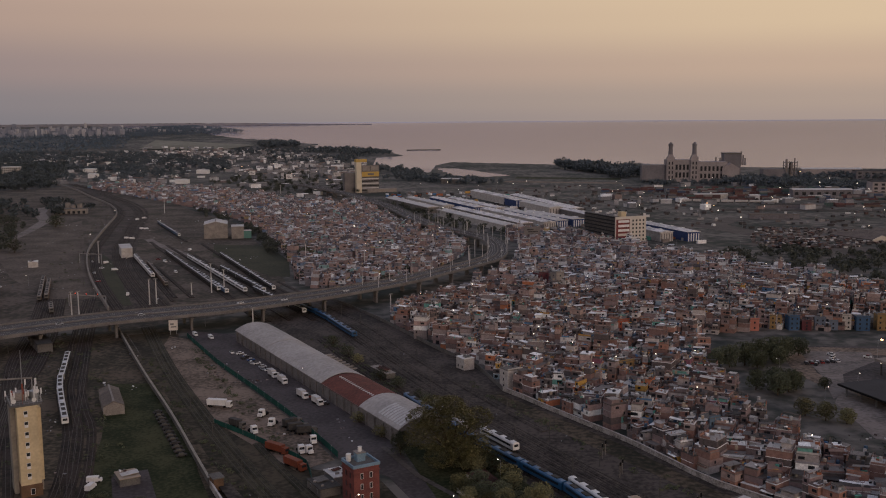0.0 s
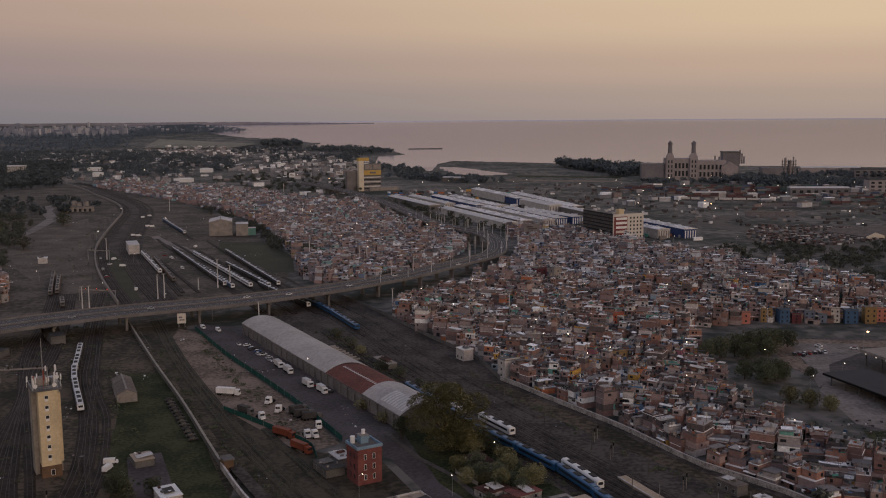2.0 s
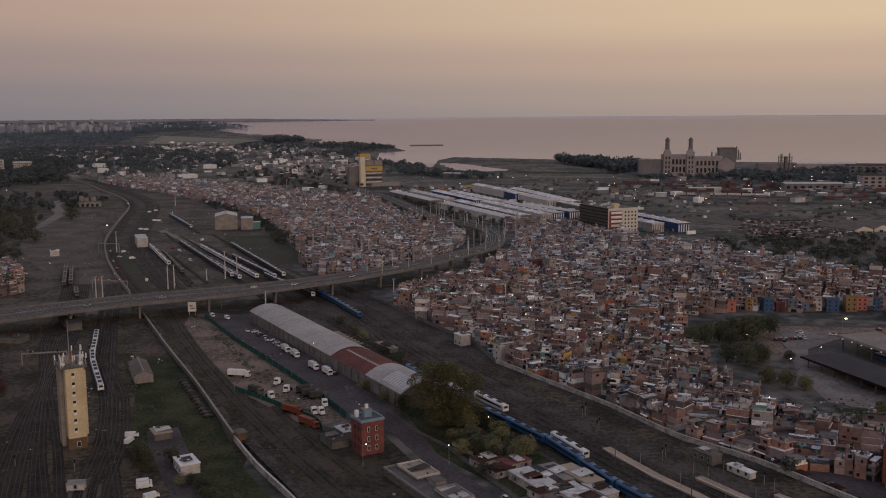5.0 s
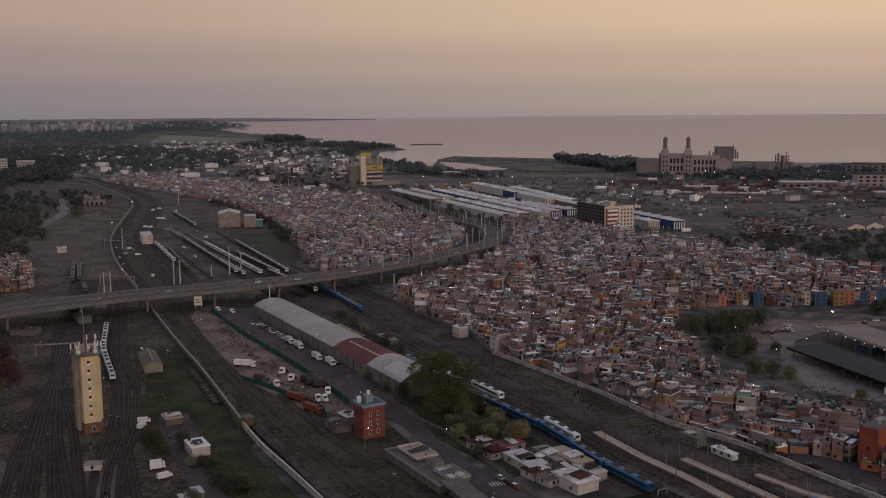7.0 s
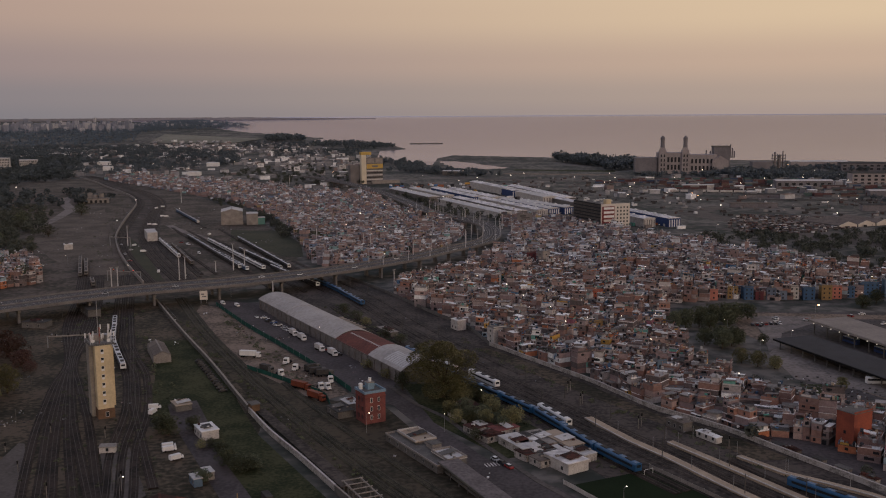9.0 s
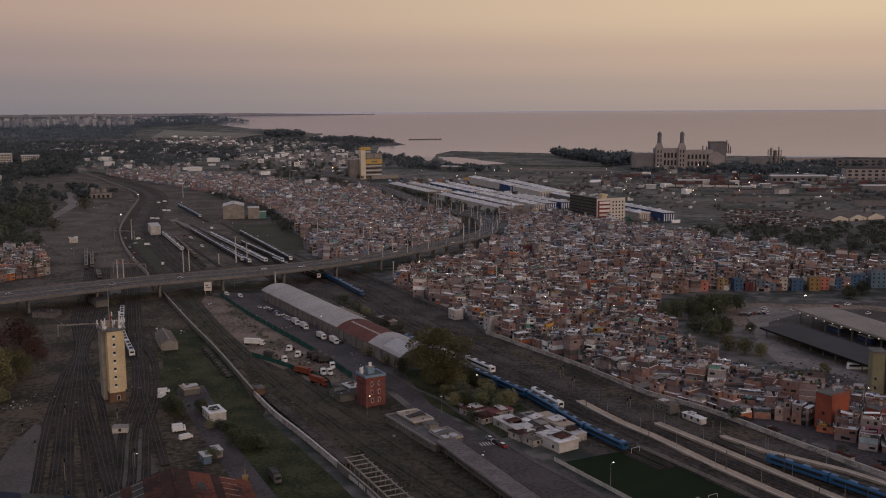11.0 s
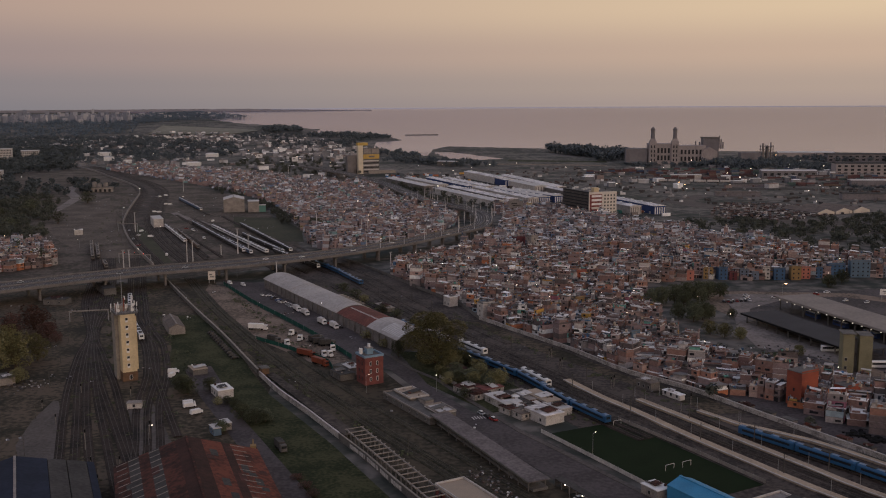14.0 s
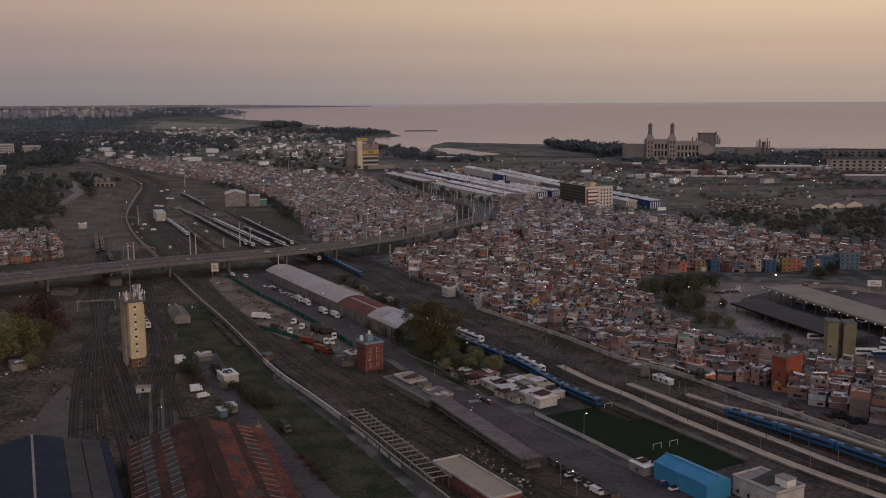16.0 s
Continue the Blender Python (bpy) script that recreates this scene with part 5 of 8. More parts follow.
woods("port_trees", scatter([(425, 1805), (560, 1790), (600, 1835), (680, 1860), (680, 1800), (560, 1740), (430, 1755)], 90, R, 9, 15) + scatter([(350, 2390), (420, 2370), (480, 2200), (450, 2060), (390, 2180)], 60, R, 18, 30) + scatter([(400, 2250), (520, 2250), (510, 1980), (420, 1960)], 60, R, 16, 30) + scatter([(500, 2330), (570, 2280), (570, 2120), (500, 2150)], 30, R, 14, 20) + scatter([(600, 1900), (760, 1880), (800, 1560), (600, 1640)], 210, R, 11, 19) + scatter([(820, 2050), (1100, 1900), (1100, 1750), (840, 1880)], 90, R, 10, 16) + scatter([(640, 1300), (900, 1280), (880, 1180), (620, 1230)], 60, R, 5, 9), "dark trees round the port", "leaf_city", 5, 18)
woods("highway_trees", scatter([(300, 905), (366, 922), (400, 880), (553, 962), (600, 900), (480, 720), (418, 640), (372, 640), (345, 727), (312, 800), (275, 870)], 330, R, 5, 9) + scatter([(400, 640), (480, 720), (560, 780), (560, 560), (430, 560)], 90, R, 8, 14) + scatter([(330, 615), (420, 600), (420, 570), (330, 585)], 16, R, 6, 9), "band of trees along the highway", "leaf_mid", 6, 20, 0.45)
woods("trackside_trees", scatter([(-430, 1900), (-180, 1600), (-60, 1680), (-120, 2000), (-300, 2300)], 120, R, 7, 12) + scatter([(-140, 930), (-118, 900), (-190, 1190), (-205, 1180)], 24, R, 5, 9) + scatter([(-217, 1190), (-200, 1150), (-150, 1000), (-135, 1010), (-170, 1120)], 36, R, 5, 9) + scatter([(-320, 1420), (-290, 1330), (-240, 1210), (-225, 1230), (-280, 1400)], 30, R, 5, 8), "scattered trees beside the far tracks", "leaf_mid", 6, 30)
woods("west_trees", scatter([(-345, 830), (-390, 880), (-400, 960), (-440, 1080), (-600, 1250), (-700, 1200), (-520, 900), (-430, 800)], 190, R, 9, 14) + scatter([(-600, 1290), (-480, 1240), (-352, 800), (-385, 785), (-460, 960)], 90, R, 8, 13) + scatter([(-128, 905), (-96, 850), (-88, 880), (-110, 930)], 14, R, 9, 13), "dark trees west of the rail yard", "leaf_mid", 7, 24)
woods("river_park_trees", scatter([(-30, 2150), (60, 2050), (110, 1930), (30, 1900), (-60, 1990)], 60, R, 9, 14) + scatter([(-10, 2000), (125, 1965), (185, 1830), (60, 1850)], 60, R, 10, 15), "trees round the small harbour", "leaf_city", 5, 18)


# ---- houses ----
def house_parts(rng, floors, w, d, detail=True, blank=False):
    """Pieces of one self-built house: (part name, material key, list of (centre, size, turn, slope))."""
    P = []
    vols = [(0.0, 0.0, w, d, floors)]
    if floors > 1 and rng.random() < 0.6:  # two builds of different height share the plot
        k, low = rng.uniform(0.38, 0.66), max(1, floors - rng.choice((1, 1, 2)))
        if rng.random() < 0.5:
            vols = [(-w * (1 - k) / 2, 0, w * k, d, floors), (w * k / 2, rng.uniform(-0.6, 0.6), w * (1 - k) - 0.06, d * rng.uniform(0.75, 1.0), low)]
        else:
            vols = [(0, d * (1 - k) / 2, w, d * k, floors), (rng.uniform(-0.6, 0.6), -d * k / 2, w * rng.uniform(0.75, 1.0), d * (1 - k) - 0.06, low)]
    if rng.random() < 0.5:
        vols = [(-x, -y, a, b, f) for x, y, a, b, f in vols]
    for ox, oy, ww, dd, fl in vols:
        z = 0.0
        sides = [(1, 0)] if blank else rng.sample(((0, -1), (0, -1), (0, 1), (1, 0), (-1, 0), (-1, 0)), 3)
        for f in range(fl):
            h = rng.uniform(2.45, 2.95)
            if f and rng.random() < 0.4:
                k = rng.uniform(0.55, 0.95)
                if rng.random() < 0.5:
                    ox += (ww - ww * k) / 2 * rng.choice((-1, 1))
                    ww *= k
                else:
                    oy += (dd - dd * k) / 2 * rng.choice((-1, 1))
                    dd *= k
            out = rng.uniform(0.0, 0.7) if f and rng.random() < 0.4 else 0.0
            P.append(("storey", "wall", [((ox, oy, z + h / 2), (ww + out, dd, h), 0, 0)]))
            P.append(("slab", "roof", [((ox, oy, z + h - 0.02), (ww + out + rng.uniform(0.05, 0.35), dd + rng.uniform(0.05, 0.6), 0.16), 0, 0)]))
            for side in set(sides):
                for _ in range(rng.choice((0, 1, 1, 2)) if detail else rng.choice((0, 1, 1))):
                    u = rng.uniform(-0.3, 0.3)
                    span = ww if side[0] == 0 else dd
                    wv, hv = min(rng.choice((0.8, 1.0, 1.3, 2.2)), span * 0.5), rng.uniform(0.9, 1.4)
                    zc = z + h * rng.uniform(0.48, 0.56)
                    if f == 0 and rng.random() < 0.3:
                        hv, zc = 2.0, 1.0
                    if side[0] == 0:
                        P.append(("window", "dark", [((ox + u * ww, oy + side[1] * dd / 2, zc), (wv, 0.14, hv), 0, 0)]))
                    else:
                        P.append(("window", "dark", [((ox + side[0] * (ww + out) / 2, oy + u * dd, zc), (0.14, wv, hv), 0, 0)]))
            if f and rng.random() < 0.22:  # balcony on the street side
                P.append(("balcony", "wall", [((ox, oy - dd / 2 - 0.45, z + 0.05), (ww * 0.7, 0.9, 0.14), 0, 0), ((ox, oy - dd / 2 - 0.87, z + 0.5), (ww * 0.7, 0.07, 0.8), 0, 0)]))
            z += h
        r = rng.random()
        if r < 0.42:  # parapet, often with a shelter under a tilted sheet
            P.append(("parapet", "wall", [((ox, oy - dd / 2 + 0.08, z + 0.4), (ww, 0.15, 0.7), 0, 0), ((ox - ww / 2 + 0.08, oy, z + 0.4), (0.15, dd - 0.32, 0.7), 0, 0), ((ox + ww / 2 - 0.08, oy, z + 0.4), (0.15, dd - 0.32, 0.7), 0, 0)]))
            if rng.random() < 0.8:
                k, q = rng.uniform(0.4, 0.8), rng.uniform(0.4, 0.8)
                x0, y0 = ox + ww * (1 - k) / 2 * rng.choice((-0.8, 0.8)), oy + dd * (1 - q) / 2 * rng.choice((-0.8, 0.8))
                if rng.random() < 0.4:
                    P.append(("shelter", "wall", [((x0, y0, z + 1.0), (ww * k - 0.4, dd * q - 0.4, 1.9), 0, 0)]))
                else:
                    P.append(("post", "wall", [((x0 + sx * ww * k, y0 + sy * dd * q, z + 1.05), (0.16, 0.16, 2.2), 0, 0) for sx in (-0.45, 0.45) for sy in (-0.45, 0.45)]))
                    P.append(("shelter", "wall", [((x0 + ww * k * 0.2, y0 + dd * q * 0.25, z + 0.8), (ww * k * 0.45, dd * q * 0.4, 1.6), 0, 0)]))
                P.append(("sheet_roof", "roof", [((x0, y0, z + 2.25), (ww * k + 0.5, dd * q + 0.7, 0.1), rng.uniform(-0.06, 0.06), rng.uniform(-0.12, 0.12))]))
        elif r < 0.64:  # tilted sheets over everything, laid in two or three pieces
            n = rng.choice((1, 2, 3))
            for i in range(n):
                P.append(("sheet_roof", "roof", [((ox + ww * ((i + 0.5) / n - 0.5), oy + rng.uniform(-0.2, 0.2), z + 0.35 + rng.uniform(0, 0.2)), (ww / n + 0.35, dd + rng.uniform(0.2, 0.9), 0.1), rng.uniform(-0.04, 0.04), rng.uniform(-0.1, 0.1))]))
        else:  # unfinished: columns and half walls left standing
            P.append(("column", "wall", [((ox + sx * (ww / 2 - 0.25), oy + sy * (dd / 2 - 0.25), z + 0.7), (0.26, 0.26, rng.uniform(1.0, 2.2)), 0, 0) for sx in (-1, 0, 1) for sy in (-1, 1)]))
            P.append(("half_wall", "wall", [((ox, oy + dd / 2 - 0.1, z + 0.6), (ww - 1.0, 0.15, 1.1), 0, 0), ((ox - ww / 2 + 0.1, oy + dd * 0.15, z + 0.45), (0.15, dd * 0.5, 0.9), 0, 0)]))
            if rng.random() < 0.6:
                P.append(("sheet_roof", "roof", [((ox + ww * 0.15, oy, z + 1.9), (ww * 0.6, dd * 0.8, 0.1), rng.uniform(-0.08, 0.08), rng.uniform(-0.15, 0.15))]))
        for _ in range(rng.choice((0, 1, 1, 2))):
            P.append(("water_tank", "tank", [((ox + rng.uniform(-0.35, 0.35) * ww, oy + rng.uniform(-0.35, 0.35) * dd, z + rng.choice((0.8, 0.9, 2.9))), (1.0, 1.0, 1.3), rng.uniform(0, 1.5), 0)]))
        n = rng.choice((2, 3, 4, 5)) if detail else rng.choice((1, 2, 3))
        P.append(("roof_clutter", "clutter", [((ox + rng.uniform(-0.45, 0.45) * ww, oy + rng.uniform(-0.45, 0.45) * dd, z + 0.35), (rng.uniform(0.4, 2.2), rng.uniform(0.2, 0.9), rng.uniform(0.3, 1.3)), rng.uniform(0, 3), 0) for _ in range(n)]))
        if rng.random() < 0.6:
            P.append(("aerial", "dark", [((ox + rng.uniform(-0.4, 0.4) * ww, oy + rng.uniform(-0.4, 0.4) * dd, z + 1.4), (0.07, 0.07, 2.8), 0, 0), ((ox + rng.uniform(-0.4, 0.4) * ww, oy + rng.uniform(-0.4, 0.4) * dd, z + 1.1), (0.07, 0.07, 2.2), 0, 0)]))
    if rng.random() < 0.3:
        P.append(("awning", "roof", [((0, -d / 2 - 0.5, 2.4), (w * 0.8, 1.2, 0.08), 0, 0.15)]))
    return P


def pieces(mb, boxes, x=0.0, y=0.0, rz=0.0, m=0, base=True):
    co, si = math.cos(rz), math.sin(rz)
    for c, s, r, slope in boxes:
        p = (x + c[0] * co - c[1] * si, y + c[0] * si + c[1] * co, c[2])
        if slope:
            mb.lean(p, s, rz + r, slope, m)
        else:
            mb.box(p, s, rz + r, m, 1.0, base)
    return mb


def wall_side(x, y):
    """Metres to the right of the railway wall."""
    best, sgn = 1e9, 1
    for (x0, y0), (x1, y1) in zip(WALL, WALL[1:]):
        dx, dy = x1 - x0, y1 - y0
        t = max(0, min(1, ((x - x0) * dx + (y - y0) * dy) / (dx * dx + dy * dy)))
        d = math.hypot(x - x0 - t * dx, y - y0 - t * dy)
        if d < best:
            best, sgn = d, -1 if dx * (y - y0) - dy * (x - x0) < 0 else 1
    return best * sgn


TOWN = [(-14, 605), (15, 532), (42, 447), (59, 416), (85, 370), (106, 322), (127, 296), (157, 236), (190, 170), (260, 150), (250, 215), (214, 269), (196, 297), (178, 322), (160, 352), (148, 372), (142, 400), (146, 440), (150, 478), (158, 530), (172, 556), (215, 574), (258, 566), (300, 574), (345, 572), (405, 590), (350, 655), (312, 745), (258, 855), (205, 905), (150, 940), (112, 960), (106, 915), (96, 862), (78, 795), (58, 742), (18, 680), (-6, 655)]
TOWN_NORTH = [(-85, 745), (-55, 720), (-22, 742), (12, 800), (42, 880), (54, 960), (40, 1030), (8, 1090), (-22, 1190), (-74, 1420), (-147, 1440), (-236, 1560), (-361, 1700), (-466, 1790), (-545, 1885), (-600, 1840), (-470, 1650), (-380, 1520), (-300, 1390), (-205, 1215), (-140, 990), (-112, 900)]
TOWN_EAST = [(112, 965), (150, 945), (195, 915), (225, 925), (190, 1000), (150, 1030), (105, 1060), (100, 1010)]
TOWN_WEST = [(-377, 760), (-345, 785), (-330, 772), (-287, 664), (-308, 650), (-330, 620), (-400, 640), (-420, 720)]


def plots(poly, seed, turn, cw, cd):
    """House plots on a shaken grid with lanes, turned by degrees."""
    rng = random.Random(seed)
    xs, ys = [p[0] for p in poly], [p[1] for p in poly]
    cx, cy = sum(xs) / len(xs), sum(ys) / len(ys)
    co, si = math.cos(radians(turn)), math.sin(radians(turn))
    out = []
    n = int(max(max(xs) - min(xs), max(ys) - min(ys)) / min(cw, cd)) + 4
    for i in range(-n, n):
        for j in range(-n, n):
            a = i * cw + (i // 4) * 1.6 + rng.uniform(-0.5, 0.5)
            b = j * cd + (j // 2) * 1.3 + rng.uniform(-0.5, 0.5)
            bend = 6 * math.sin(b / 90) + 4 * math.sin(a / 60)
            x, y = cx + (a + bend) * co - b * si, cy + (a + bend) * si + b * co
            if inside(poly, x, y) and rng.random() < 0.965:
                w, d = cw * rng.uniform(0.82, 1.16), cd * rng.uniform(0.82, 1.16)
                out.append((x, y, turn + rng.gauss(0, 6), w, d, rng.choices((1, 2, 3, 4, 5), (10, 33, 33, 18, 6))[0], rng.random()))
    return out


near, rest = [], []
for x, y, tn, w, d, fl, q in plots(TOWN, 3, 62, 7.2, 7.8):
    if wall_side(x, y) < (20 if y < 285 else 12) and y < 470:
        continue
    if wall_side(x, y) < 4.5 and y < 560:
        continue
    (near if y + 0.35 * x < 330 and len(near) < 58 else rest).append((x, y, tn, w, d, fl, q))
front = curve([p for p in WALL if p[1] <= 450], 4.0)
RF = random.Random(41)
for i in range(1, 46):
    p, h = along(shifted(front, -RF.uniform(6.0, 9.5)), i * 7.1 + RF.uniform(-0.6, 0.6))
    if p.y > 285 and RF.random() < 0.86:
        rest.append((p.x, p.y, h + RF.uniform(-5, 5), RF.uniform(5.4, 7.4), RF.uniform(6.0, 9.0), RF.choice((1, 2, 2, 3, 3, 3, 4)), RF.choice((-1.0, 0.2, 0.9))))
rest += plots(TOWN_NORTH, 5, 70, 6.9, 7.3) + plots(TOWN_EAST, 6, 60, 6.4, 6.8) + plots(TOWN_WEST, 8, 66, 6.4, 7.2)
SLOTS = {"wall": 0, "roof": 1, "dark": 2, "tank": 3, "brick": 4, "clutter": 5}


def town_of(name, houses, label):
    mb = MB()
    rng = random.Random(name)
    for x, y, tn, w, d, fl, q in houses:
        bare = q < (0.8 if y < 420 else 0.62 if y < 700 else 0.5)
        for nm, key, boxes in house_parts(rng, fl, w, d, y < 640, q < 0):
            if y > 760 and nm in ("aerial", "post", "balcony", "column", "window" if y > 1000 else "", "slab" if y > 1000 else "", "parapet" if y > 1200 else ""):
                continue
            pieces(mb, boxes, x, y, radians(tn), SLOTS["brick" if bare and key == "wall" else key], False)
    me = bpy.data.meshes.new(name)
    me.from_pydata(mb.v, [], mb.f)
    for k in ("wall_i", "roof_i", "dark", "tank_i", "brick_i", "clutter_i") if name == "houses" else ("wall_haze", "roof_haze", "dark", "tank_i", "wall_haze", "clutter_i"):
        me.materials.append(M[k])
    me.polygons.foreach_set("material_index", mb.m)
    return tagged(new(name, me), label, "houses", kind="stuff")


town_of("houses", [h for h in rest if h[1] < 700], "dense self-built brick houses with sheet roofs")
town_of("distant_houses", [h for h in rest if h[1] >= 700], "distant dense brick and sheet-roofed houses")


RT = random.Random(55)
woods("town_trees", scatter(TOWN, 70, RT, 5, 9) + scatter(TOWN_NORTH, 130, RT, 6, 11) + scatter(TOWN_EAST, 14, RT, 6, 9) + scatter([(60, 1010), (110, 1070), (60, 1240), (-60, 1480), (-110, 1560), (-60, 1400), (0, 1200)], 60, RT, 7, 12), "small dark trees standing among the houses", "leaf_mid", 5, 16)


def house_thing(variant):
    rng = random.Random(100 + variant)
    fl = (2, 3, 3, 2, 4, 3, 2, 1, 3, 2, 3, 4)[variant % 12]
    t = thing("brick_house", (0, 0, 0), 0, ("unfinished", "painted", "bare brick", "patched")[variant % 4] + " self-built house of " + ("one storey", "two storeys", "three storeys", "four storeys")[fl - 1] + " with flat roof", "house", "self-built houses")
    for nm, key, boxes in house_parts(rng, fl, 7.0, 7.5):
        mb = pieces(MB(), boxes)
        if nm == "water_tank":
            (cx, cy, cz), s, r, slope = boxes[0]
            mb = MB().tube((cx, cy, cz - 0.7), (cx, cy, cz + 0.6), 0.55, 0.5, 10)
        part(nm, mb, M["brick" if key == "wall" and variant % 7 else "slab" if nm == "slab" else key], t)
    return t


VARIANTS = 14
houses = [house_thing(v) for v in range(VARIANTS)]
placed = set()
for i, (x, y, tn, w, d, fl, q) in enumerate(near):
    v = int(q * 9973) % VARIANTS
    m = pose(x, y, 0, 0, 0, tn + 90 * (int(q * 771) % 4 if abs(w - d) < 1.2 else 2 * (int(q * 771) % 2)))
    if v in placed:
        copy_thing(houses[v], m)
    else:
        placed.add(v)
        houses[v].matrix_basis = m


# ---- buildings beyond the town ----
def office_block():
    t = thing("office_block", (200, 945), math.degrees(math.atan2(12, 33)), "long grey office block with painted posters on its cream end wall", "building")
    # local x along the end wall, y along the long dark side
    part("wing", MB().box((17.5, 30, 14.7), (34, 60, 29.4)), M["facade_dark"], t, "dark banded long facade")
    part("end_wall", MB().box((17.5, -0.3, 14.9), (35.4, 0.9, 30.4)), M["facade_cream"], t, "cream painted end wall")
    for i in range(8):
        part("floor_band", MB().box((-0.15, 30, 3.2 + i * 3.5), (0.4, 59, 1.1)), M["concrete_dark"], t)
        part("window_band", MB().box((-0.05, 30, 4.9 + i * 3.5), (0.3, 58, 1.6)), M["dark"], t)
    part("poster_field", MB().box((8.4, -0.82, 14), (15.4, 0.16, 27)), M["poster_red"], t, "dull red painted field")
    for i, c in enumerate(("white", "white", "white", "facade_cream", "white", "poster_green")):
        part("poster", MB().box((9.2, -0.95, 25.4 - i * 4.4), (12.6, 0.2, 2.4 if i < 5 else 3.6)), M[c], t, "bright poster panel")
    windows(t, (18, -0.75, 0), (1, 0), 4, 7, 4.0, 3.8, 1.6, 1.8, 3.0, (0, -1))
    part("roof_house", MB().box((10, 4, 32.2), (6, 6, 5)), M["cream"], t)
    part("roof_slab", MB().box((17.5, 30, 29.7), (34.6, 60.4, 0.5)), M["concrete_dark"], t)
    for i in range(9):
        part("roof_unit", MB().box((6 + (i * 7) % 24, 9 + i * 5.4, 30.8), (2.6, 3.2, 1.7)), M["shed_light"], t)


M["facade_dark"] = mat("dark grey facade", (0.19, 0.175, 0.17), (0.12, 0.11, 0.11), scale=0.1)
M["facade_cream"] = mat("cream end wall", (0.60, 0.55, 0.48), (0.46, 0.42, 0.37), scale=0.12)
M["poster_red"] = mat("dull red poster", (0.22, 0.055, 0.05), (0.13, 0.05, 0.05))
M["poster_green"] = mat("green poster", (0.20, 0.40, 0.30), (0.14, 0.30, 0.24))
M["p_pink"] = mat("salmon paint", (0.42, 0.17, 0.13), (0.32, 0.13, 0.10))
office_block()


def yellow_tower():
    t = thing("yellow_tower", (-92, 1664), math.degrees(math.atan2(26, 33)) - 18, "tall slab tower with yellow top and billboards", "building")
    part("core", MB().box((4.5, 5, 27), (9, 10, 54)), M["cream_bright"], t, "pale vertical stair core")
    part("slab", MB().box((24.5, 6, 22), (31, 11, 44)), M["facade_dark"], t)
    part("crown", MB().box((9, 5, 54.5), (19, 10.5, 5)), M["yellow"], t, "yellow top band")
    board = part("billboard", MB().box((24.5, -0.2, 37), (31.2, 1.2, 20)), M["facade_dark"], t, "large advertising board")
    part("yellow_strip", MB().box((24.5, -0.95, 31.5), (30.6, 0.3, 8.2)), M["yellow"], board, "yellow advertising strip")
    for c, s in (((17, -0.95, 41.5), (13, 0.3, 8)), ((32.5, -0.95, 41.5), (13, 0.3, 8))):
        part("pale_field", MB().box(c, s), M["concrete"], board)
    part("dark_bar", MB().box((25, -1.15, 31.5), (11, 0.2, 3)), M["facade_dark"], board)
    for i in range(6):
        part("window_band", MB().box((24.5, 0.4, 4 + i * 3.9), (30, 0.4, 1.9)), M["shed_light"] if i % 2 else M["dark"], t)
    part("podium", MB().box((44, 2, 3), (52, 14, 6)), M["concrete"], t)
    part("low_wing", MB().box((-9, 16, 17), (18, 12, 34)), M["facade_dark"], t)


M["cream_bright"] = mat("pale cream render", (0.62, 0.55, 0.42), (0.5, 0.44, 0.34), scale=0.1)
yellow_tower()


def terminal_shed(a, b, w, h, roof, wall, label):
    (x0, y0), (x1, y1) = a, b
    L = math.hypot(x1 - x0, y1 - y0)
    t = thing("terminal_shed", (x0, y0), math.degrees(math.atan2(y1 - y0, x1 - x0)), label, "shed", "freight terminal sheds")
    part("body", MB().box((L / 2, 0, h / 2), (L, w, h)), wall, t)
    part("roof", MB().extrude([(-w / 2 - 0.6, h), (0, h + 1.4), (w / 2 + 0.6, h), (w / 2 + 0.6, h - 0.3), (-w / 2 - 0.6, h - 0.3)], (-0.6, 0, 0), (L + 0.6, 0, 0)), roof, t)
    n = int(L / 22)
    for i in range(n):
        part("roof_vent", MB().box((11 + i * 22, 0, h + 1.7), (4.0, 2.2, 1.0)), M["white"], t)
    for i in range(5):
        part("end_door", MB().box((L + 0.1, -w * 0.4 + i * w * 0.2, h * 0.42), (0.25, w * 0.07, h * 0.8)), M["white" if wall == M["wall_blue"] else "facade_dark"], t)
    return t


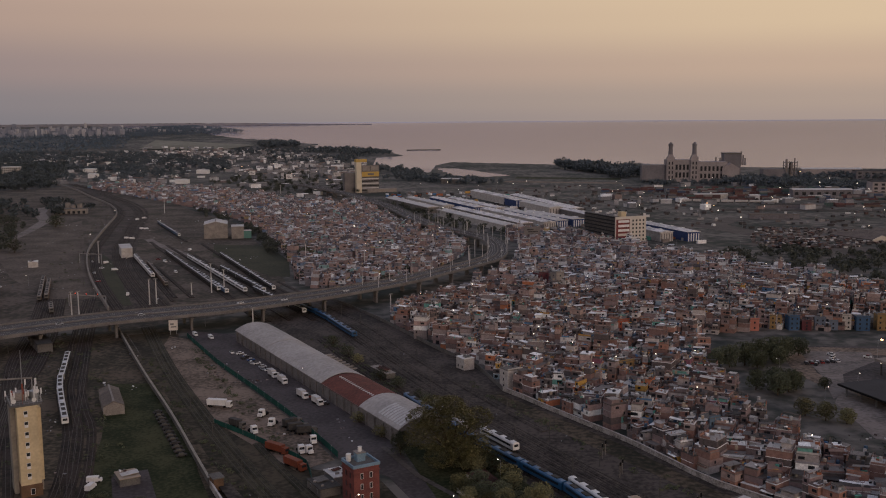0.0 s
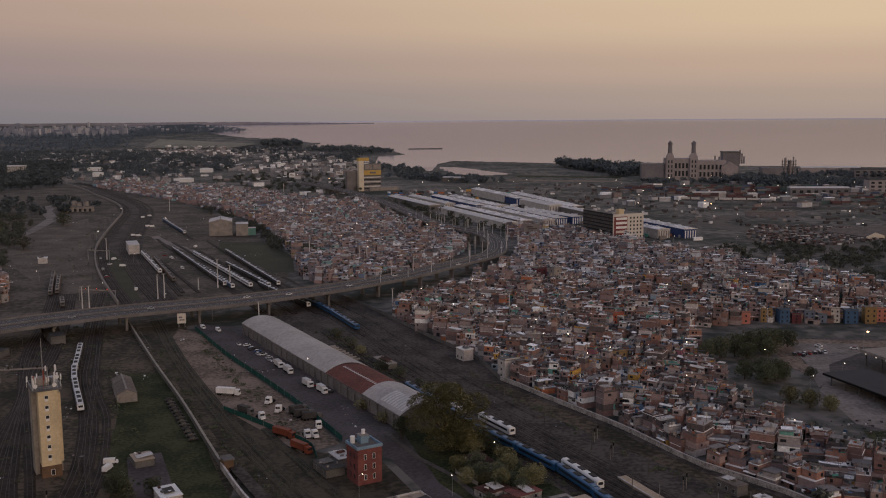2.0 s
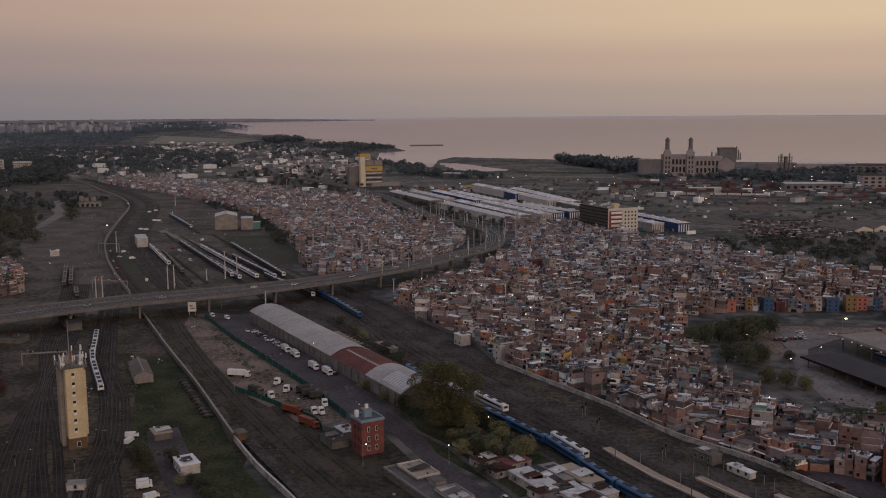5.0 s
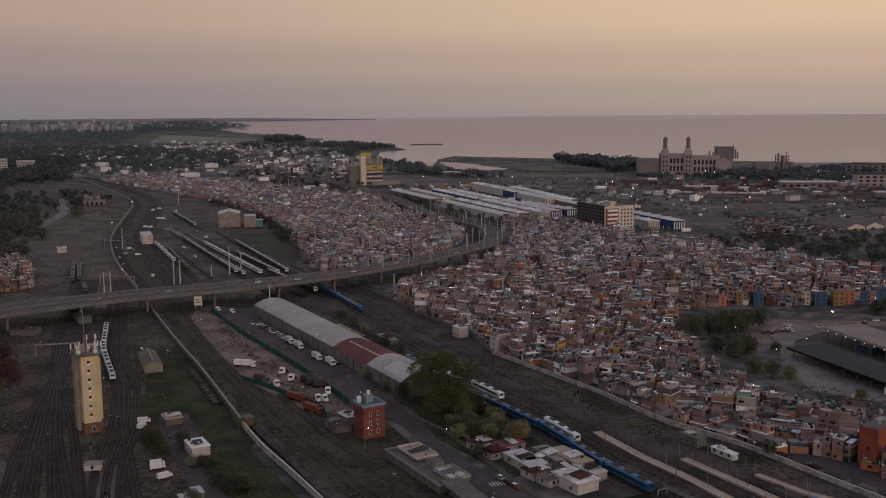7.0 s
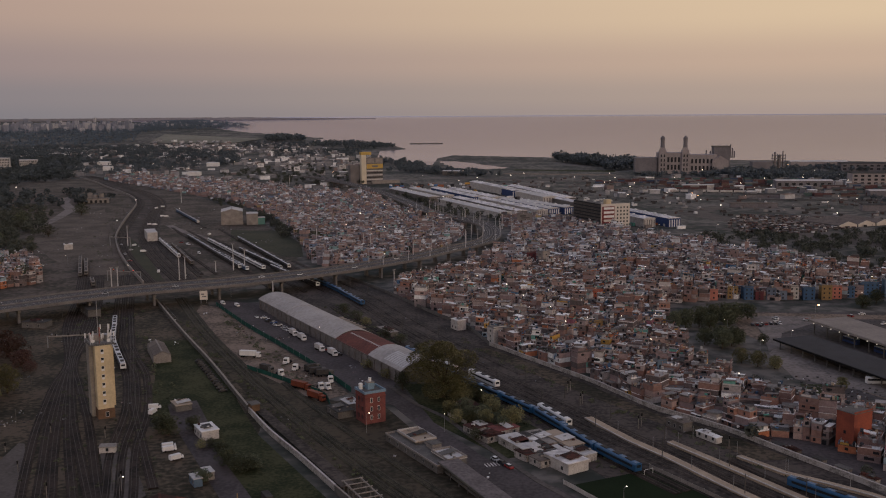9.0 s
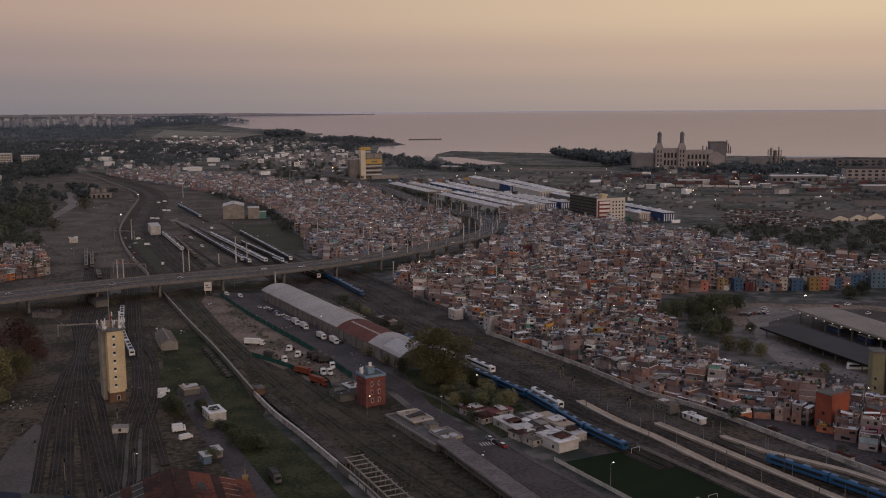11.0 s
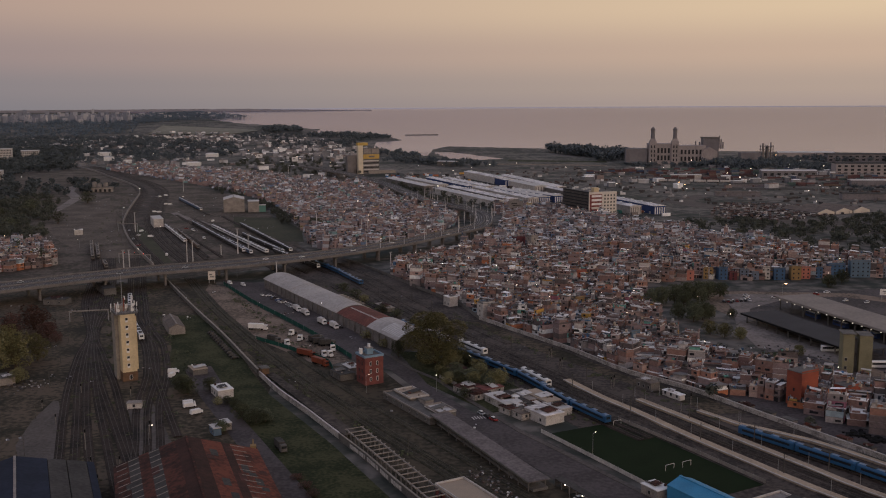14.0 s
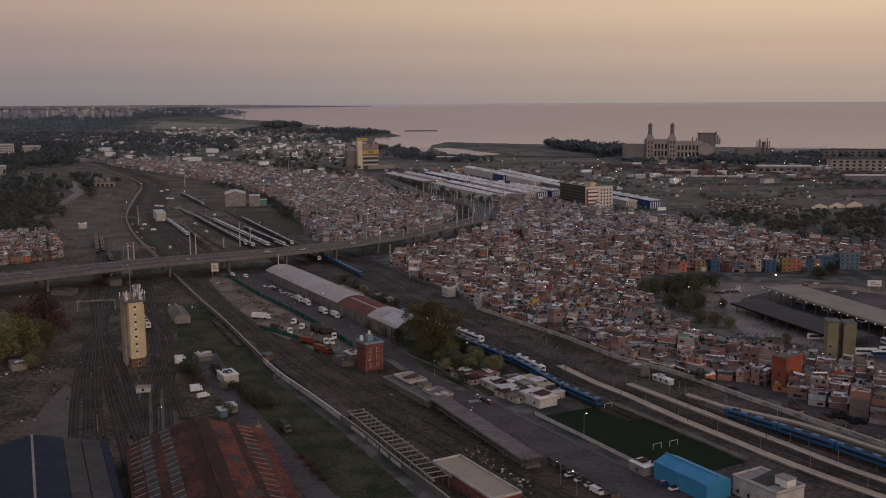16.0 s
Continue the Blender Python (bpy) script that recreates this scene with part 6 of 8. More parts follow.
M["shed_white"] = mat("pale terminal roof", (0.70, 0.67, 0.65), (0.36, 0.345, 0.34), scale=0.05, fine=0.4, edge=(0.46, 0.62))
M["wall_blue"] = mat("dark blue shed wall", (0.045, 0.07, 0.17), (0.03, 0.05, 0.12))
for a, b, w, h, wm in (((-30, 1470), (30, 1305), 17, 8, "shed_wall"), ((42, 1275), (112, 1080), 17, 8, "whitewash"), ((0, 1475), (52, 1330), 15, 8, "whitewash"), ((62, 1300), (132, 1100), 15, 8, "shed_wall"), ((35, 1460), (92, 1290), 15, 9, "wall_blue"), ((98, 1275), (158, 1100), 15, 9, "whitewash"),
                       ((62, 1460), (120, 1290), 15, 8, "whitewash"), ((126, 1272), (176, 1125), 15, 8, "wall_blue"), ((104, 1560), (150, 1405), 18, 11, "whitewash"), ((118, 1520), (158, 1380), 20, 10, "wall_blue"), ((162, 1366), (190, 1266), 20, 10, "whitewash"), ((160, 1480), (215, 1250), 18, 10, "shed_wall"), ((150, 1230), (196, 1130), 16, 9, "wall_blue"),
                       ((226, 1090), (262, 985), 15, 10, "whitewash"), ((256, 1100), (290, 985), 15, 10, "wall_blue"), ((196, 1290), (232, 1160), 14, 8, "shed_wall")):
    terminal_shed(a, b, w, h, M["shed_white" if int(a[0]) % 3 else "shed_light"], M[wm], "long pale-roofed freight terminal shed")


def power_station():
    t = thing("power_station", (524, 1870), -7, "old brick power station with twin domed chimneys", "power station")
    part("turbine_hall", MB().box((0, 14, 21), (62, 30, 42)), M["plant"], t)
    part("boiler_house", MB().box((58, 18, 19), (56, 34, 38)), M["plant"], t)
    part("west_block", MB().box((-54, 16, 17), (44, 30, 30)), M["plant_dark"], t)
    part("east_block", MB().box((100, 40, 26), (32, 30, 52)), M["plant_dark"], t)
    part("east_roof", MB().box((100, 40, 53), (34, 32, 2)), M["concrete_dark"], t)
    for x in (-22, 23):
        part("tower_base", MB().box((x, 2, 24), (15, 15, 48), taper=0.93), M["plant"], t)
        part("tower_shoulder", MB().box((x, 2, 50), (11, 11, 5), taper=0.8), M["plant"], t)
        ch = MB().tube((x, 2, 52), (x, 2, 68), 4.4, 3.8, 14)
        part("chimney", ch, M["plant_dark"], t)
        part("lantern", MB().tube((x, 2, 68), (x, 2, 72), 4.6, 4.6, 14), M["plant_dark"], t)
        part("dome", MB().tube((x, 2, 72), (x, 2, 76), 4.2, 1.2, 14), M["plant_dark"], t)
        windows(t, (x - 7, -5.7, 0), (1, 0), 2, 4, 6, 9, 2.4, 5.5, 9, (0, -1), start=4)
    windows(t, (-14, -1.2, 0), (1, 0), 4, 2, 7.0, 15, 4, 10, 13, (0, -1), start=3.5)
    windows(t, (32, 0.8, 0), (1, 0), 7, 2, 7.6, 14, 4, 9, 11, (0, -1), start=5)
    for x, h in ((70, 46), (118, 57), (122, 50), (126, 44), (78, 44)):
        part("flue_pipe", MB().tube((x, 34, 30), (x, 34, h), 1.6, 1.4, 8), M["plant_dark"], t)
    part("gable", MB().extrude([(-16, 0), (-16, 26), (0, 36), (16, 26), (16, 0)], (92, -4, 0), (92, 14, 0)), M["plant"], t)


M["plant"] = mat("sooty pale brick", (0.32, 0.285, 0.28), (0.22, 0.197, 0.198), scale=0.06, fine=0.5)
M["plant_dark"] = mat("dark sooty brick", (0.185, 0.175, 0.185), (0.12, 0.113, 0.122), scale=0.06, fine=0.5)
power_station()


def flare_plant():
    t = thing("process_tower", (786, 1998), 0, "dark open steel process tower with pipes by the docks", "industrial plant")
    for x in (-12, 0, 12):
        for y in (-6, 6):
            part("column", MB().box((x, y, 16), (1.2, 1.2, 32)), M["plant_dark"], t)
    for z in (8, 15, 22, 29):
        part("floor", MB().box((0, 0, z), (27, 15, 0.8)), M["plant_dark"], t)
    for x, h, r in ((-8, 36, 2.4), (2, 30, 3.4), (9, 38, 1.6)):
        part("vessel", MB().tube((x, 0, 0), (x, 0, h), r, r, 10), M["plant"], t)
    part("base_hall", MB().box((-36, 4, 8), (44, 20, 16)), M["plant_dark"], t)


flare_plant()


def warehouse(x, y, turn, w, d, h, roof, wall, label, cols=0, rows=0):
    t = thing("warehouse", (x, y), turn, label, "warehouse")
    part("body", MB().box((0, 0, h / 2), (w, d, h)), wall, t)
    part("roof", MB().extrude([(-d / 2 - 0.5, h), (0, h + d * 0.07), (d / 2 + 0.5, h), (d / 2 + 0.5, h - 0.3), (-d / 2 - 0.5, h - 0.3)], (-w / 2 - 0.4, 0, 0), (w / 2 + 0.4, 0, 0)), roof, t)
    if cols:
        windows(t, (-w / 2, -d / 2, 0), (1, 0), cols, rows, w / cols, h / (rows + 0.4), w / cols * 0.5, h / (rows + 0.4) * 0.55, h / (rows + 0.4) * 0.7, (0, -1))
    return t


warehouse(800, 1530, -8, 130, 30, 21, M["grey_sheet"], M["plant"], "big old dock warehouse with rows of windows", 12, 3)
warehouse(640, 1500, -8, 90, 24, 12, M["shed_light"], M["plant_dark"], "low dark dock warehouse with pale roof", 8, 1)
warehouse(960, 1900, -8, 160, 30, 16, M["grey_sheet"], M["plant_dark"], "long dark warehouse near the docks", 12, 2)
warehouse(880, 2020, -8, 120, 30, 14, M["shed_light"], M["plant"], "pale-roofed transit shed near the docks")
warehouse(700, 1330, -6, 60, 20, 9, M["shed_light"], M["plant_dark"], "small pale-roofed port store near the docks")
warehouse(460, 1480, -6, 50, 14, 8, M["shed_light"], M["whitewash"], "white port shed with flat roof")
warehouse(520, 1330, -6, 70, 10, 5, M["grey_sheet"], M["plant_dark"], "long low brown port shed")
warehouse(450, 1190, -10, 60, 11, 6, M["brown_roof"], M["plant_dark"], "long dark brown store shed")
warehouse(80, 1880, -20, 40, 18, 9, M["shed_light"], M["concrete_dark"], "grey hall near the small harbour")
warehouse(610, 1130, -12, 80, 18, 8, M["grey_sheet"], M["plant_dark"], "dark low port shed")
warehouse(720, 1210, -12, 70, 18, 8, M["shed_light"], M["plant_dark"], "pale-roofed low port shed")

R2 = random.Random(21)


def containers():
    """The far stacks of freight containers, too many to count."""
    mb = MB()
    for x0, x1, y, rows, high in ((400, 560, 1470, 4, 3), (420, 700, 1545, 4, 4), (580, 780, 1450, 3, 3), (440, 720, 1600, 3, 4), (560, 800, 1340, 2, 2), (330, 560, 1640, 2, 3)):
        for r in range(rows):
            x = x0
            while x < x1:
                n = R2.randint(1, high)
                if R2.random() < 0.86:
                    for k in range(n):
                        mb.box((x, y + r * 7 - (x - x0) * 0.1 + R2.uniform(-0.2, 0.2), 1.3 + 2.62 * k), (12.1, 2.44, 2.58), -0.1)
                x += 12.8
    return solid("container_stacks", mb, M["paint_i"], "stacks of red, blue and grey freight containers", "containers", kind="stuff")


containers()


def freight_wagon(x, y, turn):
    t = thing("freight_wagon", (x, y, 0), turn, "pale covered freight wagon on the port tracks", "freight wagon", "pale freight wagons")
    part("body", MB().extrude([(-1.5, 1.1), (-1.5, 3.6), (-0.8, 4.3), (0.8, 4.3), (1.5, 3.6), (1.5, 1.1)], (-9, 0, 0), (9, 0, 0)), M["whitewash"], t)
    part("underframe", MB().box((0, 0, 0.8), (17, 2.2, 0.5)), M["black"], t)
    for dx in (-6, 6):
        b = MB()
        for k in (-0.9, 0.9):
            b.tube((dx + k, -0.9, 0.5), (dx + k, 0.9, 0.5), 0.48, 0.48, 8)
        part("bogie", b, M["black"], t)


for i in range(7):
    freight_wagon(408 + i * 19.4, 1434 - i * 5.4, -15.5)
for i in range(3):
    freight_wagon(626 + i * 19.4, 1484 + i * 4, 12)



def tent(x, y, w):
    t = thing("event_tent", (x, y), 22, "low market hall with pale gable and dull roof", "hall", "market halls")
    part("roof", MB().extrude([(-w / 2, 3.0), (0, 6.6), (w / 2, 3.0), (w / 2, 2.7), (-w / 2, 2.7)], (0, 1, 0), (0, 58, 0)), M["brown_roof"], t)
    mb = MB()
    ring = [(-w / 2, 0), (w / 2, 0), (w / 2, 2.9), (0, 6.7), (-w / 2, 2.9)]
    mb.add([(a, b, c) for b in (0, 1) for a, c in ring], [(0, 1, 2, 3, 4), (9, 8, 7, 6, 5)] + [(i, (i + 1) % 5, 5 + (i + 1) % 5, 5 + i) for i in range(5)])
    part("gable", mb, M["tent"], t, "pale gable front")
    for a in (-w / 2 + 0.2, w / 2 - 0.2):
        part("side_wall", MB().box((a, 29, 1.4), (0.3, 56, 2.8)), M["concrete_dark"], t)


M["tent"] = mat("off-white canvas", (0.56, 0.50, 0.42), (0.44, 0.39, 0.33), scale=0.1)
for i in range(3):
    tent(476 + i * 25, 962 + i * 9.5, 25)


# ---- depot ----
def depot_roof():
    t = thing("bus_depot_canopy", (231, 467), math.degrees(math.atan2(-108, 26)), "long pale bus depot canopy on columns", "canopy")
    part("roof", MB().box((120, 12.5, 7.8), (240, 25, 0.7)), M["depot_roof"], t)
    part("fascia", MB().box((120, -0.1, 7.5), (240, 0.4, 1.2)), M["concrete"], t)
    for i in range(21):
        for y in (1.5, 23):
            part("column", MB().box((3 + i * 11.7, y, 3.7), (0.6, 0.6, 7.4)), M["concrete_dark"], t)
        part("lamp", MB().box((5 + i * 7.6, -0.5, 6.7), (0.55, 0.4, 0.4)), M["lamp_dim"], t, "lit canopy lamp")
    part("back_wall", MB().box((120, 24.5, 3.0), (240, 0.4, 6.0)), M["concrete_dark"], t)


M["depot_roof"] = mat("pale tan canopy roof", (0.27, 0.235, 0.205), (0.19, 0.165, 0.145), scale=0.05, fine=0.5)
M["lamp_dim"] = glow("small lit lamp", (1.0, 0.9, 0.75), 0.5)
depot_roof()


def dark_canopy():
    t = thing("dark_canopy", (198, 430), math.degrees(math.atan2(-76, 21)), "low dark flat-roofed bus shed", "shed")
    part("roof", MB().box((45, 12, 5.0), (96, 24, 0.5)), M["slate_roof"], t)
    part("edge", MB().box((45, -0.1, 4.7), (96, 0.4, 0.9)), M["black"], t)
    for i in range(10):
        for y in (1, 23):
            part("column", MB().box((2 + i * 9.6, y, 2.4), (0.5, 0.5, 4.8)), M["concrete_dark"], t)


M["slate_roof"] = mat("dark bitumen roof", (0.055, 0.054, 0.058), (0.038, 0.037, 0.04), scale=0.08)
dark_canopy()


def painted_block(x, y, turn, w, d, h, m, label, cols=2, rows=3, name="painted_house"):
    t = thing(name, (x, y), turn, label, "house")
    part("wall_block", MB().box((0, 0, h / 2), (w, d, h)), M[m], t)
    part("roof", MB().box((0, 0, h + 0.1), (w + 0.3, d + 0.3, 0.25)), M["concrete_dark"], t)
    part("parapet", MB().box((0, -d / 2 + 0.1, h + 0.5), (w, 0.2, 0.7)), M[m], t)
    part("water_tank", MB().tube((w * 0.2, d * 0.15, h + 0.2), (w * 0.2, d * 0.15, h + 1.8), 0.6, 0.55, 10), M["tank"], t)
    dz = h / (rows + 0.15)
    windows(t, (-w / 2, -d / 2, 0), (1, 0), cols, rows, w / cols, dz, 1.0, 1.2, dz * 0.55, (0, -1), frame_m=M[m])
    windows(t, (-w / 2, -d / 2, 0), (0, 1), 1, rows, d, dz, 1.0, 1.2, dz * 0.55, (-1, 0), frame_m=M[m])
    return t


M["p_yellow"] = mat("ochre yellow paint", (0.29, 0.19, 0.085), (0.18, 0.12, 0.06), scale=0.5)
M["p_blue"] = mat("mid blue paint", (0.06, 0.11, 0.19), (0.04, 0.075, 0.13))
M["p_sky"] = mat("light blue paint", (0.115, 0.165, 0.22), (0.08, 0.12, 0.16))
M["p_maroon"] = mat("maroon paint", (0.12, 0.04, 0.045), (0.08, 0.03, 0.035))
M["p_grey"] = mat("grey-blue paint", (0.14, 0.17, 0.22), (0.10, 0.12, 0.16))
M["p_green"] = mat("sea green paint", (0.12, 0.25, 0.21), (0.09, 0.18, 0.16))
for x, y, w, h, m, nm in ((221, 575, 9, 11, "p_yellow", "ochre"), (230, 573, 8, 11, "p_blue", "blue"), (238, 571, 7, 9, "p_maroon", "maroon"), (246, 570, 8, 9, "p_grey", "grey-blue"), (254, 569, 7, 8, "p_grey", "grey-blue"), (262, 569, 8, 10, "whitewash", "white"), (271, 567, 10, 9, "p_blue", "blue"), (283, 568, 9, 11, "p_yellow", "ochre"), (292, 569, 8, 9, "p_pink", "salmon"), (302, 572, 8, 9, "p_blue", "blue"), (316, 574, 16, 12, "p_blue", "blue"), (334, 573, 18, 13, "p_sky", "light blue"), (349, 572, 10, 9, "p_grey", "grey-blue"), (206, 571, 7, 8, "p_pink", "salmon"), (146, 497, 11, 9, "p_blue", "blue")):
    painted_block(x, y + (x * 7 % 5) - 2, -6 + (x * 13 % 17) - 8, w * 0.78, 7, h * (0.64 + (x * 11 % 7) * 0.05), m, nm + " painted self-built house facing the road", max(1, int(w / 4)), max(2, int(h / 3)))
painted_block(170, 274, 28, 10.5, 8, 15, "orange", "orange-red windowless house block above its neighbours", 1, 1)
painted_block(188, 270, 28, 8, 7, 9.5, "orange", "low orange house beside the taller orange block", 2, 2)
painted_block(46.5, 453, 28, 8.5, 7, 9.5, "whitewash", "white three-storey corner house at the wall's end", 1, 3)
painted_block(118, 372, 28, 6, 6, 10, "p_sky", "light blue and white upper-storey house", 2, 3)
painted_block(133, 337, 28, 6, 6, 9, "p_green", "pale green painted self-built house", 2, 3)
painted_block(60, 545, 28, 10, 7, 9, "p_yellow", "orange-yellow painted house among brick ones", 2, 3)
painted_block(104, 470, 28, 10, 7, 8.5, "p_yellow", "ochre painted house among brick ones", 2, 3)
painted_block(122, 560, 28, 9, 7, 10, "orange", "brick-orange painted house among others", 2, 3)
painted_block(95, 712, 28, 9, 9, 14, "p_maroon", "dull purple painted house block", 2, 4)
painted_block(106, 700, 28, 7, 7, 16, "concrete", "tall bare concrete house block", 1, 4)


def mustard_block():
    t = thing("mustard_building", (214, 322), -12, "mustard green service building with two tall wings", "building")
    part("wing", MB().box((-2.8, 0, 9.7), (5.2, 8, 19.4)), M["mustard"], t)
    part("wing", MB().box((5.4, 2, 9.2), (6, 9, 18.4)), M["mustard"], t)
    part("link", MB().box((1.1, 3, 8.2), (2.5, 6, 16.4)), M["concrete_dark"], t)
    for x, y, z in ((-2.8, 0, 19.6), (5.4, 2, 18.6)):
        part("roof", MB().box((x, y, z), (6.5, 9.4, 0.4)), M["concrete_dark"], t)
    windows(t, (-5.4, -4.0, 0), (1, 0), 1, 2, 3.0, 4.2, 1.1, 1.5, 3.0, (0, -1))


mustard_block()


def billboard(x, y, z, turn, w, h, m, label, stripe="facade_dark"):
    t = thing("billboard", (x, y), turn, label, "billboard")
    part("panel", MB().box((0, 0, z + h / 2), (w, 0.5, h)), M[m], t)
    for dx, dz, bw, bh in ((-0.12, 0.62, 0.4, 0.16), (0.05, 0.35, 0.6, 0.12)):
        part("bar", MB().box((dx * w, -0.3, z + dz * h), (bw * w, 0.12, bh * h)), M[stripe], t)
    for dx in (-0.35, 0.35):
        part("post", MB().box((dx * w, 0.2, z / 2), (0.35, 0.35, z)), M["steel"], t)


billboard(-145, 580, 2.6, 8, 5.2, 6.2, "facade_cream", "tall cream billboard beneath the viaduct")
billboard(314, 490, 3.0, -10, 9, 4, "white", "white roadside billboard with a dark stripe")
billboard(121, 968, 11, 10, 17, 8, "facade_dark", "dark billboard on a tall post above the curve", "grey_sheet")
billboard(-235, 1900, 10, 0, 12, 9, "white", "white billboard above distant houses")
billboard(-330, 2050, 10, 0, 12, 8, "white", "white billboard above distant houses")
billboard(-150, 2000, 8, 0, 14, 8, "shed_light", "pale billboard beside the motorway")


# ---- low buildings in the yards ----
def low_building(x, y, turn, w, d, h, wall, roof, label, name="low_building", cols=0, parapet=None):
    t = thing(name, (x, y), turn, label, "building")
    part("wall_block", MB().box((0, 0, h / 2), (w, d, h)), M[wall], t)
    part("roof", MB().box((0, 0, h + 0.12), (w + 0.5, d + 0.5, 0.24)), M[roof], t)
    if parapet:
        for c, s in (((0, -d / 2, h + 0.5), (w + 0.4, 0.35, 0.8)), ((0, d / 2, h + 0.5), (w + 0.4, 0.35, 0.8)), ((-w / 2, 0, h + 0.5), (0.35, d - 0.4, 0.8)), ((w / 2, 0, h + 0.5), (0.35, d - 0.4, 0.8))):
            part("parapet", MB().box(c, s), M[parapet], t)
    rng = random.Random(int(x * 3 + y * 5))
    if 6 < w < 24 and h < 8:
        for _ in range(3):
            part("roof_clutter", MB().box((rng.uniform(-0.4, 0.4) * w, rng.uniform(-0.38, 0.38) * d, h + 0.5), (rng.uniform(0.5, 1.8), rng.uniform(0.4, 1.2), rng.uniform(0.4, 0.9)), rng.uniform(0, 3)), M[rng.choice(("concrete", "concrete_dark", "white", "rust"))], t)
        part("roof_sheet", MB().lean((rng.uniform(-0.2, 0.2) * w, rng.uniform(-0.1, 0.1) * d, h + 0.75), (w * rng.uniform(0.25, 0.5), d * rng.uniform(0.5, 0.9), 0.1), rng.uniform(-0.05, 0.05), rng.uniform(0.05, 0.12)), M[rng.choice(("concrete_dark", "rust", "shed_light", "grey_sheet"))], t)
    if cols:
        windows(t, (-w / 2, -d / 2, 0), (1, 0), cols, max(1, int(h / 3.2)), w / cols, 3.0, 1.0, 1.2, 1.7, (0, -1))
        windows(t, (-w / 2, -d / 2, 0), (0, 1), max(1, cols // 2), max(1, int(h / 3.2)), d / max(1, cols // 2), 3.0, 1.0, 1.2, 1.7, (-1, 0))
    return t


AX = -62
M["roof_tan"] = mat("tan roof membrane", (0.36, 0.29, 0.22), (0.27, 0.22, 0.17), scale=0.1)
low_building(1.5, 274, AX, 42, 8, 2.6, "concrete_dark", "concrete_dark", "long low platform building with parapet", "platform_building", 6, "concrete")
low_building(0.5, 286, AX, 15, 9, 3.7, "concrete_dark", "roof_tan", "tan flat-roofed end of the platform building", "platform_building", 0, "whitewash")
low_building(12.5, 264, AX, 12, 8, 3.5, "concrete_dark", "shed_light", "pale flat-roofed block of the platform building", "platform_building", 0, "concrete")
low_building(7.0, 274.5, AX, 5, 4, 4.6, "concrete", "concrete_dark", "small grey roof-level block with dark door", "roof_block", 1)
def platform_canopy():
    t = thing("platform_canopy", (12, 257), math.degrees(math.atan2(-73, 31)), "long grey platform canopy on short posts beside the road", "canopy")
    part("roof", MB().box((40, 0, 3.9), (81, 8.2, 0.3)), M["canopy_grey"], t)
    part("fascia", MB().box((40, -4.05, 3.75), (81, 0.2, 0.7)), M["concrete_dark"], t)
    part("platform", MB().box((40, 0.8, 0.5), (80, 6.0, 1.0)), M["concrete_dark"], t)
    for i in range(12):
        for y in (-3.4, 3.2):
            part("post", MB().box((2 + i * 7.0, y, 1.95), (0.3, 0.3, 3.9)), M["concrete_dark"], t)


platform_canopy()
low_building(22, 165, AX, 38, 11, 4.5, "brick_red", "roof_tan", "long low brick building with tan roof and whitewashed parapet", "low_building", 7, "whitewash")
flat("tan_path", [(19, 188), (24, 190), (43, 152), (49, 139), (44, 137), (37.5, 150)], 0.16, M["dirt"], "pale tan footpath beside the low brick building", "path")
for x, y, w, d, h, r in ((40.5, 279, 15, 7, 3.5, "shed_light"), (46, 283.5, 13, 5, 3.0, "grey_sheet"), (50.8, 284.5, 14, 5.4, 3.2, "concrete"), (57.5, 281, 16, 6, 3.7, "roof_tan"), (43.5, 269.5, 8, 6, 3.0, "rust"), (49.2, 272.5, 7, 6, 2.8, "concrete_dark"), (54.2, 272, 6, 5, 2.5, "slate"), (55.5, 258.5, 12, 8, 4.5, "shed_white"), (48.3, 262.5, 8, 6, 3.0, "brown_roof"), (62.5, 268, 10, 5, 3.4, "shed_light"), (36, 297, 9, 6, 3.2, "brick_red"), (30, 290, 7, 6, 3.0, "rust"), (26, 300, 9, 6, 3.2, "shed_red"), (24, 327, 12, 6, 3.4, "shed_red")):
    low_building(x, y, AX + 90 * (w < 10) + (x * 37 + y * 11) % 13 - 6, w * 1.18, d * 1.2, h * 0.9, "whitewash" if h > 4.1 else "wall_stained", r, "low white house with pale flat roof by the tracks" if h > 3.5 else "small low house with sheet roof among trees", "small_house", 2)
    if y < 290 and x > 38:
        low_building(x + (x * 7 % 5) - 2, y + (y * 3 % 7) - 3.5, AX + (x * 13 % 40) - 20, 5.5, 4.2, h * 0.8 + 0.35, "concrete_dark", ("grey_sheet", "rust", "shed_light", "concrete_dark", "white")[int(x + y) % 5], "patched lean-to among small houses by the tracks", "lean_to")
low_building(117, 153, AX, 18, 13, 6.0, "whitewash", "concrete", "white two-storey house with flat roof terrace", "white_house", 4, "whitewash")
low_building(121, 149, AX, 5, 4, 9.0, "white", "concrete", "white stair tower on the flat roof", "stair_tower", 1)
low_building(82, 178, AX, 8, 6, 3.4, "concrete", "white", "small hut with white roof beside the blue shed", "hut", 1)
low_building(-85, 300, AX, 11, 7, 3.8, "whitewash", "white", "white gate house with flat white roof", "gate_house", 3)
low_building(-104, 338, AX, 9, 7, 2.8, "concrete_dark", "roof_tan", "small open store with tan flat roof", "store", 0)
low_building(-119.5, 283, 4, 6, 4, 2.6, "whitewash", "concrete", "small white hut beside the tower's tracks", "hut", 1)
low_building(-192, 326, -60, 10, 7, 3.4, "concrete", "concrete_dark", "pale ruined hut in the yard's grass", "ruined_hut", 2)
